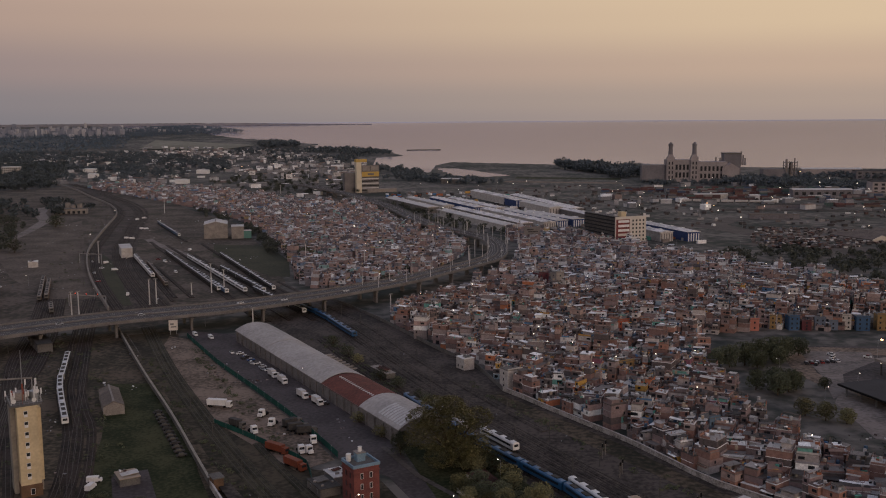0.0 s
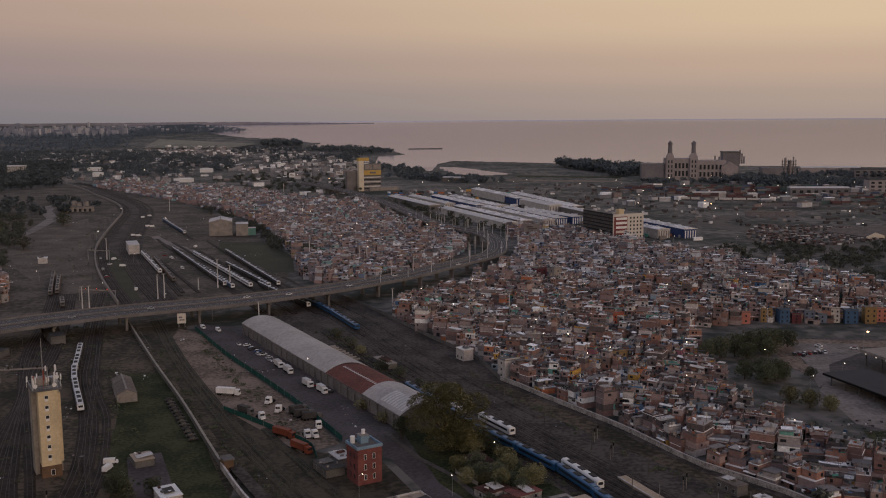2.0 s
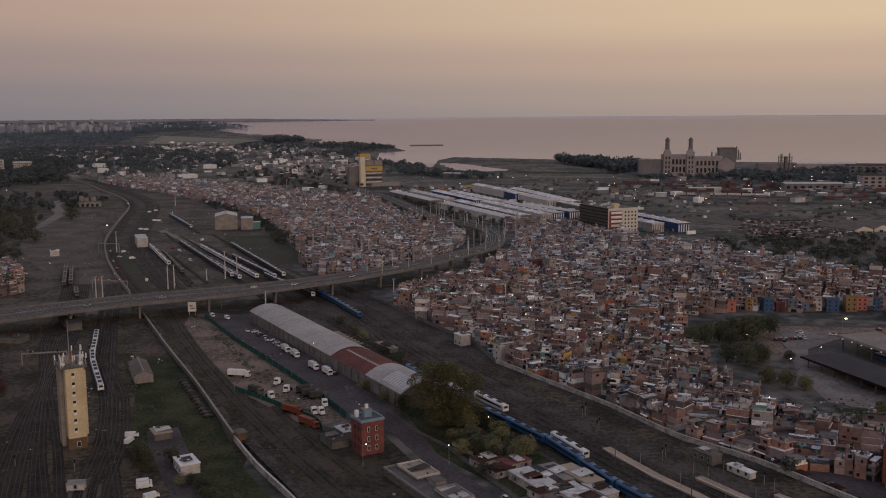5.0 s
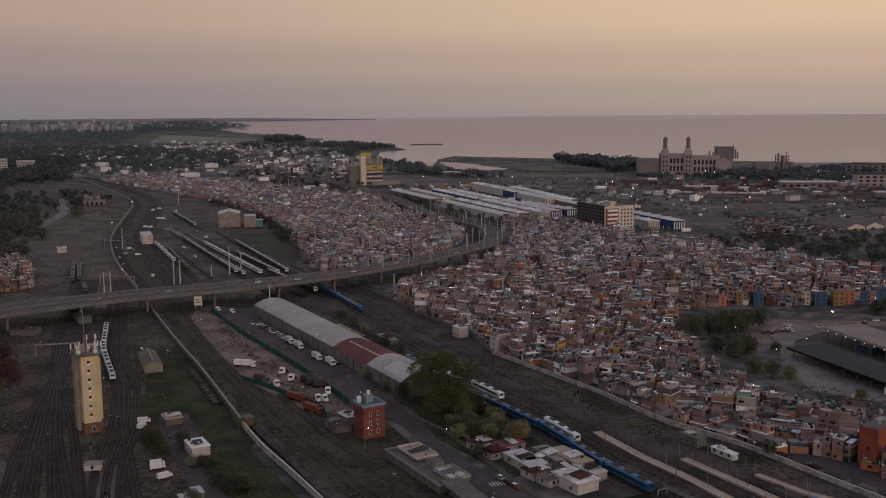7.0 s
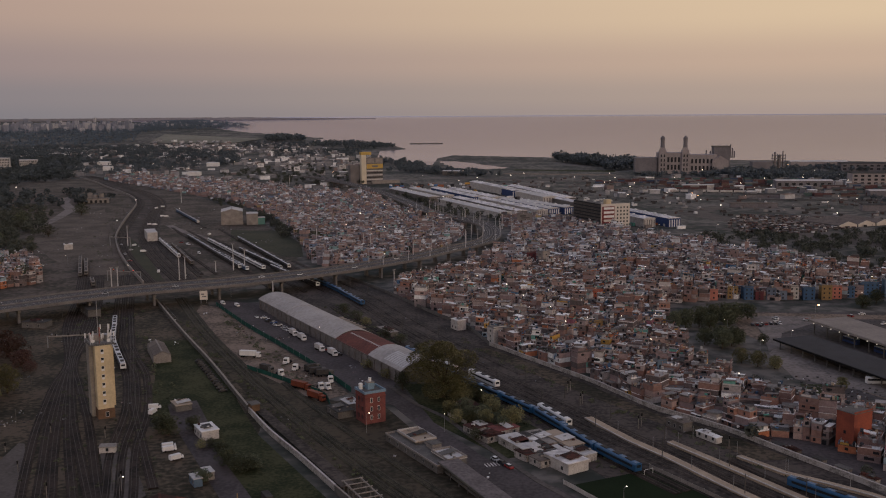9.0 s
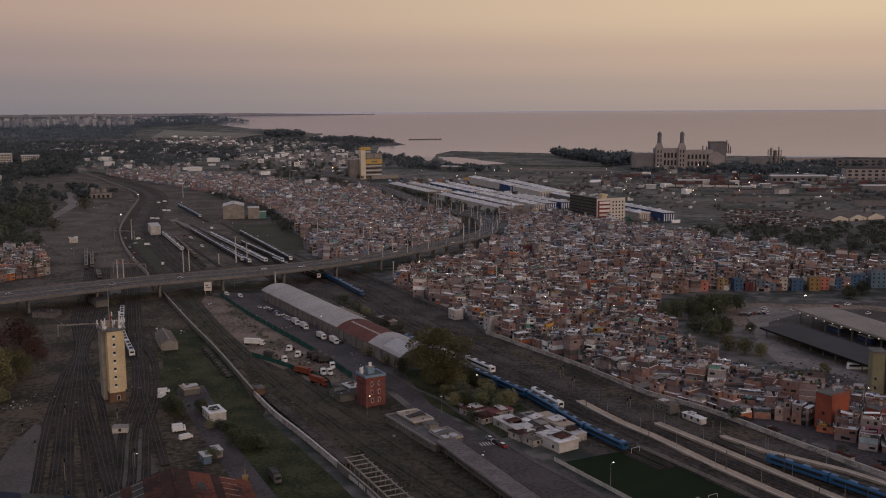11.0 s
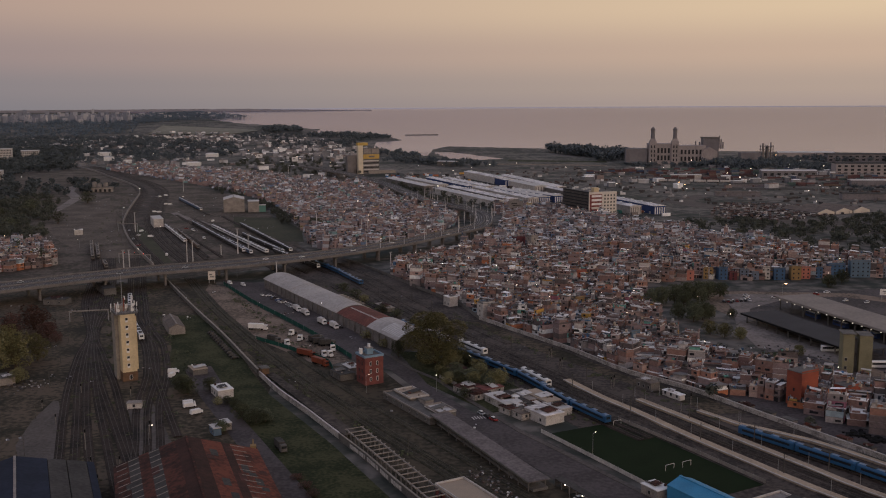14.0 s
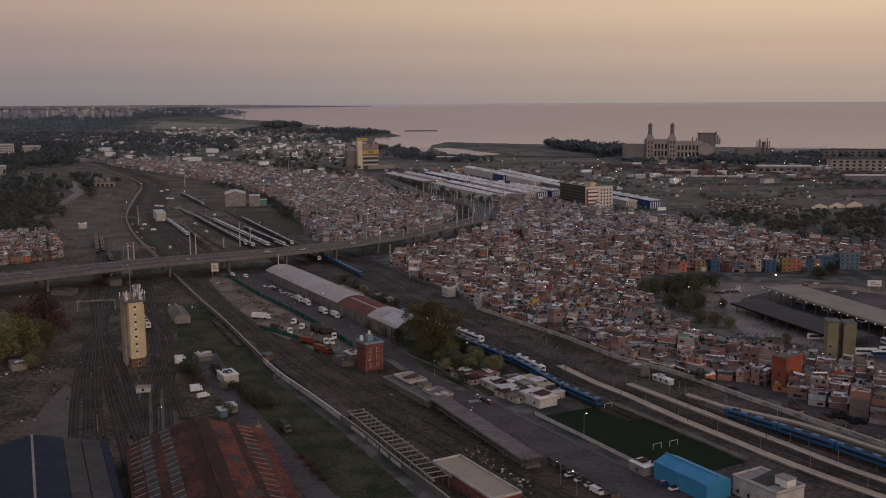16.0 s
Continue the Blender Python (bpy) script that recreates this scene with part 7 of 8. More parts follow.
low_building(-78, 248, AX, 6, 3, 3.0, "p_sky", "shed_light", "pale blue site cabin with grey top", "site_cabin", 2)
low_building(-75, 254, AX, 6, 3, 3.0, "concrete", "shed_light", "pale site cabin in the yard", "site_cabin", 2)
low_building(-32.5, 326, AX, 12, 7.5, 3.0, "concrete_dark", "grey_sheet", "low dark hut with dull sheet roof beside the brick tower", "hut", 2)
low_building(-28.5, 334, AX, 9, 6, 3.6, "shed_wall", "shed_light", "pale ribbed-roof lean-to beside the brick tower", "hut", 0)
low_building(-16, 480, AX, 18, 5, 2.6, "concrete_dark", "concrete", "long narrow open shed with pale roof beside the tracks", "track_shed", 0)
low_building(109, 300, AX, 10, 5, 3.6, "concrete_dark", "brown_roof", "grey two-room railway hut beside the wall", "railway_hut", 3)
low_building(117, 285.5, AX, 11, 3, 2.4, "whitewash", "white", "white railway hut beside the platforms", "railway_hut", 3)
low_building(26.5, 490, AX, 8, 6, 6.0, "whitewash", "white", "white two-storey house against the railway wall", "white_house", 2)
low_building(-233, 512, -10, 15, 9, 3.6, "concrete_dark", "grey_sheet", "low grey shed under the viaduct", "low_building", 2)
low_building(-212, 548, -60, 24, 8, 5.0, "concrete_dark", "grey_sheet", "long grey shed beneath the viaduct's piers", "low_building", 3)
low_building(-272, 926, -70, 34, 10, 9, "whitewash", "shed_light", "tall pale railway building in the far yard", "yard_building", 2)
low_building(-334, 860, -70, 9, 8, 5, "whitewash", "white", "small white yard office with flat roof", "yard_office", 2)
low_building(-189, 1058, 10, 13, 20, 13, "concrete", "shed_light", "lower annexe of the pale warehouse", "annexe", 0)
low_building(-178, 1056, 10, 8, 10, 8, "p_green", "shed_light", "small green annexe of the warehouse", "annexe", 0)


# ---- distant city ----
def far_city():
    """Low buildings and roofs spread over the far plain."""
    rng = random.Random(5)
    mb = MB()
    spots = scatter([(-1000, 2050), (-560, 1920), (-330, 1760), (-140, 1520), (-60, 1720), (-120, 2300), (-240, 3100), (-500, 3900), (-1000, 3900), (-1500, 3400)], 900, rng, 3.5, 8) + scatter([(-1120, 4120), (-760, 3930), (-730, 4050), (-1120, 4300)], 26, rng, 6, 11) + scatter([(-380, 2700), (-120, 2650), (-90, 2150), (-300, 2000)], 90, rng, 5, 12) + scatter([(300, 1330), (900, 1250), (1000, 1700), (480, 1780), (280, 1500)], 90, rng, 4, 8)
    for x, y, h in spots:
        (fx, fy, fz), s = far(x, y)
        w, d = rng.uniform(5, 19), rng.uniform(6, 13)
        mb.box((fx, fy, fz + h * s / 2), (w * s, d * s, h * s), rng.choice((0.1, -0.25, 0.4)), 0)
        mb.box((fx, fy, fz + h * s + 0.15), (w * s * 1.03, d * s * 1.03, 0.4), rng.choice((0.1, -0.25, 0.4)), 1)
    return solid("far_buildings", mb, [M["far_wall"], M["roof_i"]], "low pale buildings spread over the distant plain", "buildings", kind="stuff")


# Blue-grey shares of this palette bring distance haze into the walls.
M["far_wall"] = palette("haze-tinted far facades", [(0, (0.20, 0.205, 0.22)), (0.3, (0.30, 0.295, 0.305)), (0.5, (0.15, 0.155, 0.17)), (0.68, (0.46, 0.455, 0.46)), (0.78, (0.25, 0.20, 0.19)), (0.84, (0.80, 0.80, 0.80))], "island", scale=0.1)
# The towers' blue-grey tones have the horizon haze painted in.
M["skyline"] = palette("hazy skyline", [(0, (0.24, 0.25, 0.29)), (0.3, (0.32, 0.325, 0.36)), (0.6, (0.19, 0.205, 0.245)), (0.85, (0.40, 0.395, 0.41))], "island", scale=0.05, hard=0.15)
far_city()


def skyline():
    """Tower blocks of the city on the horizon."""
    rng = random.Random(9)
    mb = MB()
    for i in range(520):
        az = radians(rng.uniform(-29, -15.8) if i < 440 else rng.uniform(-15.8, -10))
        d = rng.uniform(6800, 9000) if i < 330 else rng.uniform(8500, 12500)
        x, y = HUB[0] + d * math.sin(az), HUB[1] + d * math.cos(az)
        (fx, fy, fz), s = far(x, y)
        h = rng.uniform(20, 72) * (1.5 if rng.random() < 0.07 else 1) * (0.9 if i < 440 else 0.45)
        w = rng.uniform(12, 34)
        mb.box((fx, fy, fz + h * s / 2), (w * s, w * s * 0.7, h * s), rng.uniform(-0.5, 0.5))
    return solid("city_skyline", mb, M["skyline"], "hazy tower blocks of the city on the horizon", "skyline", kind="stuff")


skyline()
for x, y, w, d, h, lab in ((-957, 2230, 30, 16, 26, "tall pale apartment slab beyond the park"), (-990, 2240, 20, 40, 12, "low white hall beyond the park"), (-925, 2300, 40, 20, 18, "pale angular building beyond the park"), (-722, 1600, 26, 20, 16, "pale building with lit windows beside the park")):
    warehouse(x, y, 12, w, d, h, M["shed_light"], M["whitewash"], lab, 9, 4)
for x, y, w, h in ((-620, 2560, 60, 12), (-480, 2280, 44, 11), (-330, 2560, 90, 9), (-180, 2420, 46, 13), (-260, 2900, 80, 11), (-560, 1960, 34, 10), (-450, 1940, 40, 10), (-520, 3400, 90, 14), (-130, 2900, 60, 11), (-760, 2350, 50, 13), (-690, 2150, 30, 12), (-860, 2650, 80, 14), (-1050, 2900, 100, 14)):
    warehouse(x, y, -6, w * 0.62, 16, h * 0.75, M["white"], M["white"], "distant white hall with pale roof", 0, 0)


def shanties():
    """Small scattered huts and stalls on the open land beyond the highway trees."""
    rng = random.Random(15)
    mb = MB()
    for x, y, h in scatter([(342, 975), (400, 1100), (493, 1062), (530, 985), (470, 950), (397, 905), (360, 905)], 480, rng, 1.2, 2.4) + scatter([(560, 700), (700, 640), (760, 760), (640, 780)], 90, rng, 2.5, 4):
        w, d, r = rng.uniform(1.5, 4.2), rng.uniform(1.5, 3.4), rng.uniform(-0.4, 0.4)
        mb.box((x, y, h / 2), (w, d, h), r, 0)
        mb.box((x, y, h + 0.1), (w + 0.4, d + 0.4, 0.16), r, 1)
    return solid("market_huts", mb, [M["port_i"], M["hut_roof"]], "clutter of small huts and stalls beyond the trees", "huts", kind="stuff")


shanties()


def airfield():
    mb = MB()
    c = [(-1122, 4127), (-744, 3907), (-700, 4560), (-1450, 5700)]
    n = 14
    vs = []
    for i in range(n + 1):
        for j in range(n + 1):
            u, v = i / n, j / n
            x = (c[0][0] * (1 - u) + c[1][0] * u) * (1 - v) + (c[3][0] * (1 - u) + c[2][0] * u) * v
            y = (c[0][1] * (1 - u) + c[1][1] * u) * (1 - v) + (c[3][1] * (1 - u) + c[2][1] * u) * v
            vs.append(far(x, y, 3.0)[0])
    mb.add(vs, [(i * (n + 1) + j, (i + 1) * (n + 1) + j, (i + 1) * (n + 1) + j + 1, i * (n + 1) + j + 1) for i in range(n) for j in range(n)])
    solid("airfield", mb, M["airfield"], "pale dry grass airfield beside the water", "airfield", kind="structure")


M["airfield"] = mat("dry airfield grass", (0.21, 0.20, 0.155), (0.13, 0.125, 0.095), scale=0.01, fine=0.08)
airfield()


def far_shore():
    """Low wooded bank on the horizon."""
    rng = random.Random(3)
    top, low = [], []
    n = 148
    for i in range(n + 1):
        az = radians(-26 + 58 * i / 360)
        d = 19000
        x, y = HUB[0] + d * math.sin(az), HUB[1] + d * math.cos(az)
        h = 2 + (36 + rng.uniform(-6, 6)) * max(0, min(1, (142 - i) / 40))
        top.append(far(x, y, h)[0])
        low.append(far(x, y, -30)[0])
    mb = MB()
    back = [(p[0] * 1.004, p[1] * 1.004, p[2]) for p in top]
    m = n + 1
    mb.add(low + top + back, [(i, i + 1, m + i + 1, m + i) for i in range(n)] + [(m + i, m + i + 1, 2 * m + i + 1, 2 * m + i) for i in range(n)])
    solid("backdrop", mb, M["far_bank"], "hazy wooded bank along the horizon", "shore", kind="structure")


# Grey-blue in place of dark woods: haze mixed into the bank's colour.
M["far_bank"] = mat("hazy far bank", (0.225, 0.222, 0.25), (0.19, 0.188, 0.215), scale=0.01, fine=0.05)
far_shore()


def jetty():
    mb = MB()
    a, b = far(-13, 3793)[0], far(118, 3801)[0]
    mb.sweep([(-3, -3), (-3, 1.2), (3, 1.2), (3, -3)], [(a[0], a[1], a[2]), (b[0], b[1], b[2])])
    solid("jetty", mb, M["concrete_dark"], "thin dark jetty out on the water", "jetty")


jetty()


def silo_group():
    t = thing("silo_group", (-472, 1353), 10, "pale round silos beside a ruined yard building", "silos")
    for i, (x, y) in enumerate(((-14, 6), (-2, 12), (6, 4), (15, 2))):
        s = part("silo", MB().tube((x, y, 0), (x, y, 11 + i % 2 * 2), 3.6, 3.6, 12), M["concrete"], t)
        part("silo_cap", MB().tube((x, y, 11 + i % 2 * 2), (x, y, 12.6 + i % 2 * 2), 3.7, 0.8, 12), M["concrete_dark"], s)
    part("loading_hall", MB().box((6, -10, 3.5), (42, 10, 7)), M["concrete"], t)
    part("hall_roof", MB().box((6, -10, 7.2), (43, 11, 0.4)), M["concrete_dark"], t)
    for i in range(6):
        part("doorway", MB().box((-10 + i * 6.5, -15.05, 2.4), (3.4, 0.2, 4.0)), M["dark"], t)


silo_group()
long_wall("curved_wall", [tuple(p)[:2] for p in NORTH[1::4]], 3.0, 1.0, M["concrete"], "long curving pale retaining wall beside the main line", 30)


def port_clutter():
    """Trucks, boxes and small stores spread over the port's yards."""
    rng = random.Random(52)
    mb = MB()
    for x, y, h in scatter([(120, 1720), (330, 1800), (420, 1650), (700, 1700), (900, 1500), (760, 1150), (520, 1010), (310, 1110), (240, 1300)], 520, rng, 1.6, 3.2):
        mb.box((x, y, h / 2), (rng.uniform(2, 9), rng.uniform(2.0, 2.8), h), rng.choice((-0.1, 1.45, 0.3)) + rng.gauss(0, 0.1))
    solid("port_clutter", mb, M["port_i"], "trucks and small stores spread over the port yards", "clutter", kind="stuff")


port_clutter()


def truck_park():
    """Rows of lorries, trailers and stalls about the terminal sheds."""
    rng = random.Random(58)
    mb = MB()
    for x, y, h in scatter([(-40, 1500), (60, 1250), (120, 1050), (230, 960), (300, 960), (260, 1150), (220, 1300), (160, 1580), (40, 1700), (-40, 1640)], 330, rng, 2.2, 3.8):
        mb.box((x, y, h / 2), (rng.uniform(5, 14), 2.5, h), rng.choice((-1.2, -1.2, 0.35)) + rng.gauss(0, 0.06))
    solid("parked_trucks", mb, M["clutter_i"], "lorries and trailers parked about the terminal sheds", "trucks", kind="stuff")


truck_park()
for pts, m, lab in (([(60, 1790), (250, 1700), (460, 1600), (700, 1520), (705, 1545), (470, 1628), (258, 1728), (66, 1820)], "gravel", "pale port road"), ([(330, 1120), (372, 1000), (352, 930), (384, 896), (402, 920), (396, 1000), (372, 1130), (420, 1200), (400, 1215)], "gravel", "pale road across the port yards"),
                    ([(330, 960), (420, 830), (520, 760), (640, 700), (660, 760), (540, 840), (450, 920), (380, 990)], "gravel", "pale open gravel ground beyond the trees"), ([(215, 2010), (420, 1935), (430, 1985), (225, 2060)], "grass", "dull grass field near the shore"), ([(180, 1900), (400, 1830), (405, 1860), (190, 1935)], "dirt", "tan dirt strip near the shore"),
                    ([(420, 1300), (800, 1230), (806, 1252), (424, 1322)], "ballast", "dark port railway strip")):
    flat("port_ground", pts, 0.12, M[m], lab + " seen from afar", "ground")


# ---- vehicles ----
def car(paint="paint", label="parked small car with dark windows"):
    t = thing("car", (0, 0, 0), 0, label, "car", "parked cars")
    part("body", MB().box((0, 0, 0.62), (4.2, 1.75, 0.62), taper=0.96), M[paint], t)
    cab = part("cabin", MB().box((-0.2, 0, 1.18), (2.4, 1.6, 0.6), taper=0.78), M["dark"], t)
    part("car_roof", MB().box((-0.2, 0, 1.5), (1.8, 1.2, 0.07)), M[paint], cab)
    for x in (-1.3, 1.3):
        for y in (-0.8, 0.8):
            part("wheel", MB().tube((x, y - 0.1, 0.32), (x, y + 0.1, 0.32), 0.32, 0.32, 10), M["black"], t)
    return t


def van():
    t = thing("van", (0, 0, 0), 0, "white delivery van parked in the yard", "van", "white vans")
    part("body", MB().box((-0.4, 0, 1.35), (4.4, 1.95, 1.75), taper=0.96), M["white"], t)
    nose = part("nose", MB().box((2.2, 0, 0.95), (1.3, 1.9, 0.95), taper=0.85), M["white"], t)
    part("windscreen", MB().box((1.75, 0, 1.75), (0.5, 1.75, 0.7), taper=0.8), M["dark"], nose)
    for x in (-1.6, 1.9):
        for y in (-0.9, 0.9):
            part("wheel", MB().tube((x, y - 0.1, 0.36), (x, y + 0.1, 0.36), 0.36, 0.36, 10), M["black"], t)
    return t


def truck(name, label, cargo, length, cab="white"):
    t = thing(name, (0, 0, 0), 0, label, "truck")
    c = part("cab", MB().box((length / 2 + 1.4, 0, 1.75), (2.2, 2.4, 2.5), taper=0.94), M[cab], t)
    part("windscreen", MB().box((length / 2 + 2.48, 0, 2.2), (0.12, 2.0, 0.9)), M["dark"], c)
    part("load", MB().box((0, 0, 2.35), (length, 2.45, 2.6)), M[cargo], t)
    part("chassis", MB().box((0.5, 0, 0.85), (length + 2.6, 1.2, 0.3)), M["black"], t)
    for x in (-length / 2 + 1, -length / 2 + 2.3, length / 2 - 0.6, length / 2 + 1.4):
        part("axle", MB().tube((x, -1.15, 0.5), (x, 1.15, 0.5), 0.5, 0.5, 10), M["black"], t)
    return t


def tractor_unit():
    t = thing("tractor_unit", (0, 0, 0), 0, "white articulated lorry tractor without trailer", "truck", "white tractor units")
    c = part("cab", MB().box((1.3, 0, 2.0), (2.3, 2.5, 2.7), taper=0.92), M["white"], t)
    part("windscreen", MB().box((2.36, 0, 2.3), (0.12, 2.0, 0.9)), M["dark"], c)
    part("bonnet", MB().box((3.0, 0, 1.2), (1.2, 2.1, 1.2), taper=0.9), M["white"], c)
    part("chassis", MB().box((-0.8, 0, 0.9), (5.2, 1.1, 0.35)), M["black"], t)
    for x in (-2.6, -1.4, 2.6):
        part("axle", MB().tube((x, -1.15, 0.5), (x, 1.15, 0.5), 0.5, 0.5, 10), M["black"], t)
    return t


def bus(label, m):
    t = thing("bus", (0, 0, 0), 0, label, "bus", "depot buses")
    part("body", MB().box((0, 0, 1.75), (11.5, 2.5, 2.8), taper=0.97), M[m], t)
    part("window_band", MB().box((0, 0, 2.2), (10.6, 2.53, 0.95)), M["dark"], t)
    part("roof", MB().box((0, 0, 3.2), (11.0, 2.3, 0.2)), M["white"], t)
    for x in (-3.6, 3.6):
        part("axle", MB().tube((x, -1.2, 0.5), (x, 1.2, 0.5), 0.5, 0.5, 10), M["black"], t)
    return t


def put_all(proto, places):
    for i, (x, y, turn) in enumerate(places):
        m = pose(x, y, 0.12, 0, 0, turn)
        if i == 0:
            proto.matrix_basis = m
        else:
            copy_thing(proto, m)


RV = random.Random(31)
put_all(van(), [(-97, 286, 20), (-96, 282.5, 25), (-91, 273, 40), (-116, 338, 10), (-115, 331, 80), (-120, 567, -60), (-131, 575, -60), (62, 160, -60)])
put_all(van(), [(-310, 1143, 20), (-316, 1146, 25), (-350, 1250, 60), (-346, 1268, 10), (-308, 1056, 15), (-301, 1052, 20), (-223, 878, -60), (-218, 955, 80), (-199, 816, -62), (-210, 713, 100), (-255, 833, 20), (-275, 875, 70)])
lot = [(-100 + 7 * i + RV.uniform(-1, 1), 531 - 13 * i + RV.uniform(-1.5, 1.5), -62 + RV.uniform(-6, 6)) for i in range(4)]
lot += [(-96 + 4.2 * i, 527 - 7.4 * i, 28 + RV.uniform(-8, 8)) for i in range(8)]
lot += [(48 + 2.6 * i, 189 - 4.6 * i, 25 + RV.uniform(-6, 6)) for i in range(3, 6)]
lot += [(30 + 2.2 * i, 266 - 4 * i, -62) for i in range(3)] + [(-53 + 4 * i, 447 - 6 * i, 20) for i in range(4)]
lot += [(RV.uniform(205, 300), RV.uniform(470, 515), RV.uniform(0, 180)) for _ in range(9)] + [(RV.uniform(-330, -230), RV.uniform(720, 900), RV.uniform(0, 180)) for _ in range(6)]
wall_row = [(-114 + 1.95 * i, 420 - 4.7 * i, 28 + RV.uniform(-8, 8)) for i in range(13)]
lot += [(205 + 3 * i, 488 + 0.5 * i, 80) for i in range(7)] + [(86 + 2.6 * i, 166 - 4.4 * i, 28) for i in range(2)]
put_all(car(), lot)
put_all(car("grey_sheet", "dark grey car parked along the yard wall"), wall_row)
put_all(truck("box_trailer", "long white box trailer parked on the dirt", "white", 9), [(-89.5, 428.5, -14)])
put_all(tractor_unit(), [(-66.6, 414, -110), (-60.5, 401, -105), (-67.5, 391, -60), (-42.2, 365.5, -60), (-41.3, 377.5, -75), (-45, 366, -70)])
put_all(truck("lorry", "white lorry with a short pale load", "shed_light", 5.5), [(-72, 480, -62), (-65.5, 468, -62), (-53, 442, -58), (-45, 431, -60)])
put_all(truck("dump_truck", "rust red tipper truck with long body", "red_truck", 9, "red_truck"), [(-55, 367, -40), (-46, 349.5, -48)])
put_all(truck("flatbed_truck", "dark old flatbed truck in the dirt lot", "grey_sheet", 6, "concrete_dark"), [(-50, 392, 20), (-46, 388, 10), (-53, 398, 40), (-76, 399, -40), (-50, 229, -64)])
put_all(bus("white city bus in the depot yard", "white"), [(221, 360, -4), (232, 328, -5), (246, 330, -5), (253, 345, -75), (262, 340, -75)])
put_all(bus("dark blue city bus under the canopy", "wall_blue"), [(238, 322, -5), (244, 440, -76), (250, 415, -76), (256, 390, -76)])
RC = random.Random(12)
deck_cars = []
for k in range(14):
    p, h = along(VIADUCT, 60 + k * 52 + RC.uniform(-15, 15))
    off = RC.choice((-7, -3.5, 4, 8))
    deck_cars.append((p.x - math.sin(radians(h)) * off, p.y + math.cos(radians(h)) * off, h + (180 if off > 0 else 0)))
dc = car()
for i, (x, y, h) in enumerate(deck_cars):
    m = pose(x, y, 10.1, 0, 0, h)
    if i == 0:
        dc.matrix_basis = m
        tagged(dc, "small car driving on the viaduct deck", group="cars on the viaduct")
    else:
        copy_thing(dc, m)


def market_stall():
    t = thing("market_stall", (0, 0, 0), 0, "small dark stall with grey sheet canopy beside the road", "stall", "roadside stalls")
    part("canopy", MB().lean((0, 0, 2.7), (3.2, 4.4, 0.12), 0, 0.06), M["grey_sheet"], t)
    part("counter", MB().box((0.3, -1.2, 0.5), (2.2, 0.8, 1.0)), M["brown"], t)
    part("back_panel", MB().box((0, 1.9, 1.2), (2.9, 0.1, 2.2)), M["concrete_dark"], t)
    for x in (-1.4, 1.4):
        for y in (-1.9, 2.0):
            part("post", MB().box((x, y, 1.3), (0.1, 0.1, 2.6)), M["steel"], t)
    return t


put_all(market_stall(), [(51.5 + 1.85 * i, 186.5 - 3.7 * i, 28 + (i * 5 % 7) - 3) for i in range(9)])


def excavator():
    t = thing("excavator", (-59.5, 226, 0.13), 100, "yellow tracked excavator in the yard grass", "excavator")
    part("cab", MB().box((0, 0, 1.9), (2.4, 2.2, 1.6)), M["p_yellow"], t)
    part("boom", MB().tube((1.2, 0, 2.2), (3.6, 0, 3.6), 0.25, 0.2, 6), M["p_yellow"], t)
    part("arm", MB().tube((3.6, 0, 3.6), (5.0, 0, 1.4), 0.2, 0.16, 6), M["p_yellow"], t)
    part("bucket", MB().box((5.0, 0, 1.0), (0.9, 1.1, 0.8)), M["black"], t)
    for y in (-1.1, 1.1):
        part("crawler", MB().box((0, y, 0.5), (3.6, 0.6, 1.0)), M["black"], t)


excavator()


# ---- fences, debris ----
def fence(pts, h, material, label, step=6.0):
    line = curve(pts, step)
    t = thing("fence", line[0], 0, label, "fence")
    o = line[0]
    for a, b in zip(line, line[1:]):
        d = b - a
        part("fence_panel", MB().box(((a.x + b.x) / 2 - o.x, (a.y + b.y) / 2 - o.y, h / 2 + 0.1), (d.length - 0.1, 0.1, h), math.atan2(d.y, d.x)), material, t)
        part("post", MB().box((a.x - o.x, a.y - o.y, h / 2 + 0.1), (0.16, 0.16, h + 0.4)), M["steel"], t)
    return t



def debris(spots, label, size, mats):
    mb = MB()
    for cx, cy, n, r in spots:
        for _ in range(n):
            s = size * RV.uniform(0.3, 1.2)
            mb.box((cx + RV.gauss(0, r), cy + RV.gauss(0, r), 0.1 + s * 0.2), (s, s * RV.uniform(0.3, 1.0), s * 0.5), RV.uniform(0, 3))
    return solid("debris", mb, mats, label, "debris", kind="stuff")


def lane_stuff():
    """Shacks, dark heaps and a low line of sheds along the dirt lane behind the railway wall."""
    rng = random.Random(23)
    line = curve([p for p in WALL if p[1] <= 300], 4.0)
    s = 6.0
    while s < 130:
        p, h = along(shifted(line, -2.6), s)
        w = rng.uniform(3, 7)
        low_building(p.x, p.y, h, w, 2.6, rng.uniform(1.8, 2.4), rng.choice(("concrete_dark", "wall_stained", "concrete")), rng.choice(("grey_sheet", "concrete_dark", "rust")), "low patched shack behind the railway wall", "shack")
        s += w + rng.uniform(1, 9)


lane_stuff()
flat("dirt_lane", [(129, 301), (147, 268), (161, 240), (176, 212), (207, 149), (226, 156), (194, 218), (178, 248), (163, 276), (146, 305)], 0.06, M["asphalt_road"], "dark dirt lane behind the railway wall", "lane")
debris([(176, 233, 60, 2.2), (181, 227, 60, 2.2)], "black burnt heap beside the lane", 1.6, M["black"])
fence([(-135, 572), (-104, 506), (-79, 459), (-54, 411), (-38, 377), (-30, 359)], 2.6, M["green_net"], "long green netting fence along the dirt lot", 9)
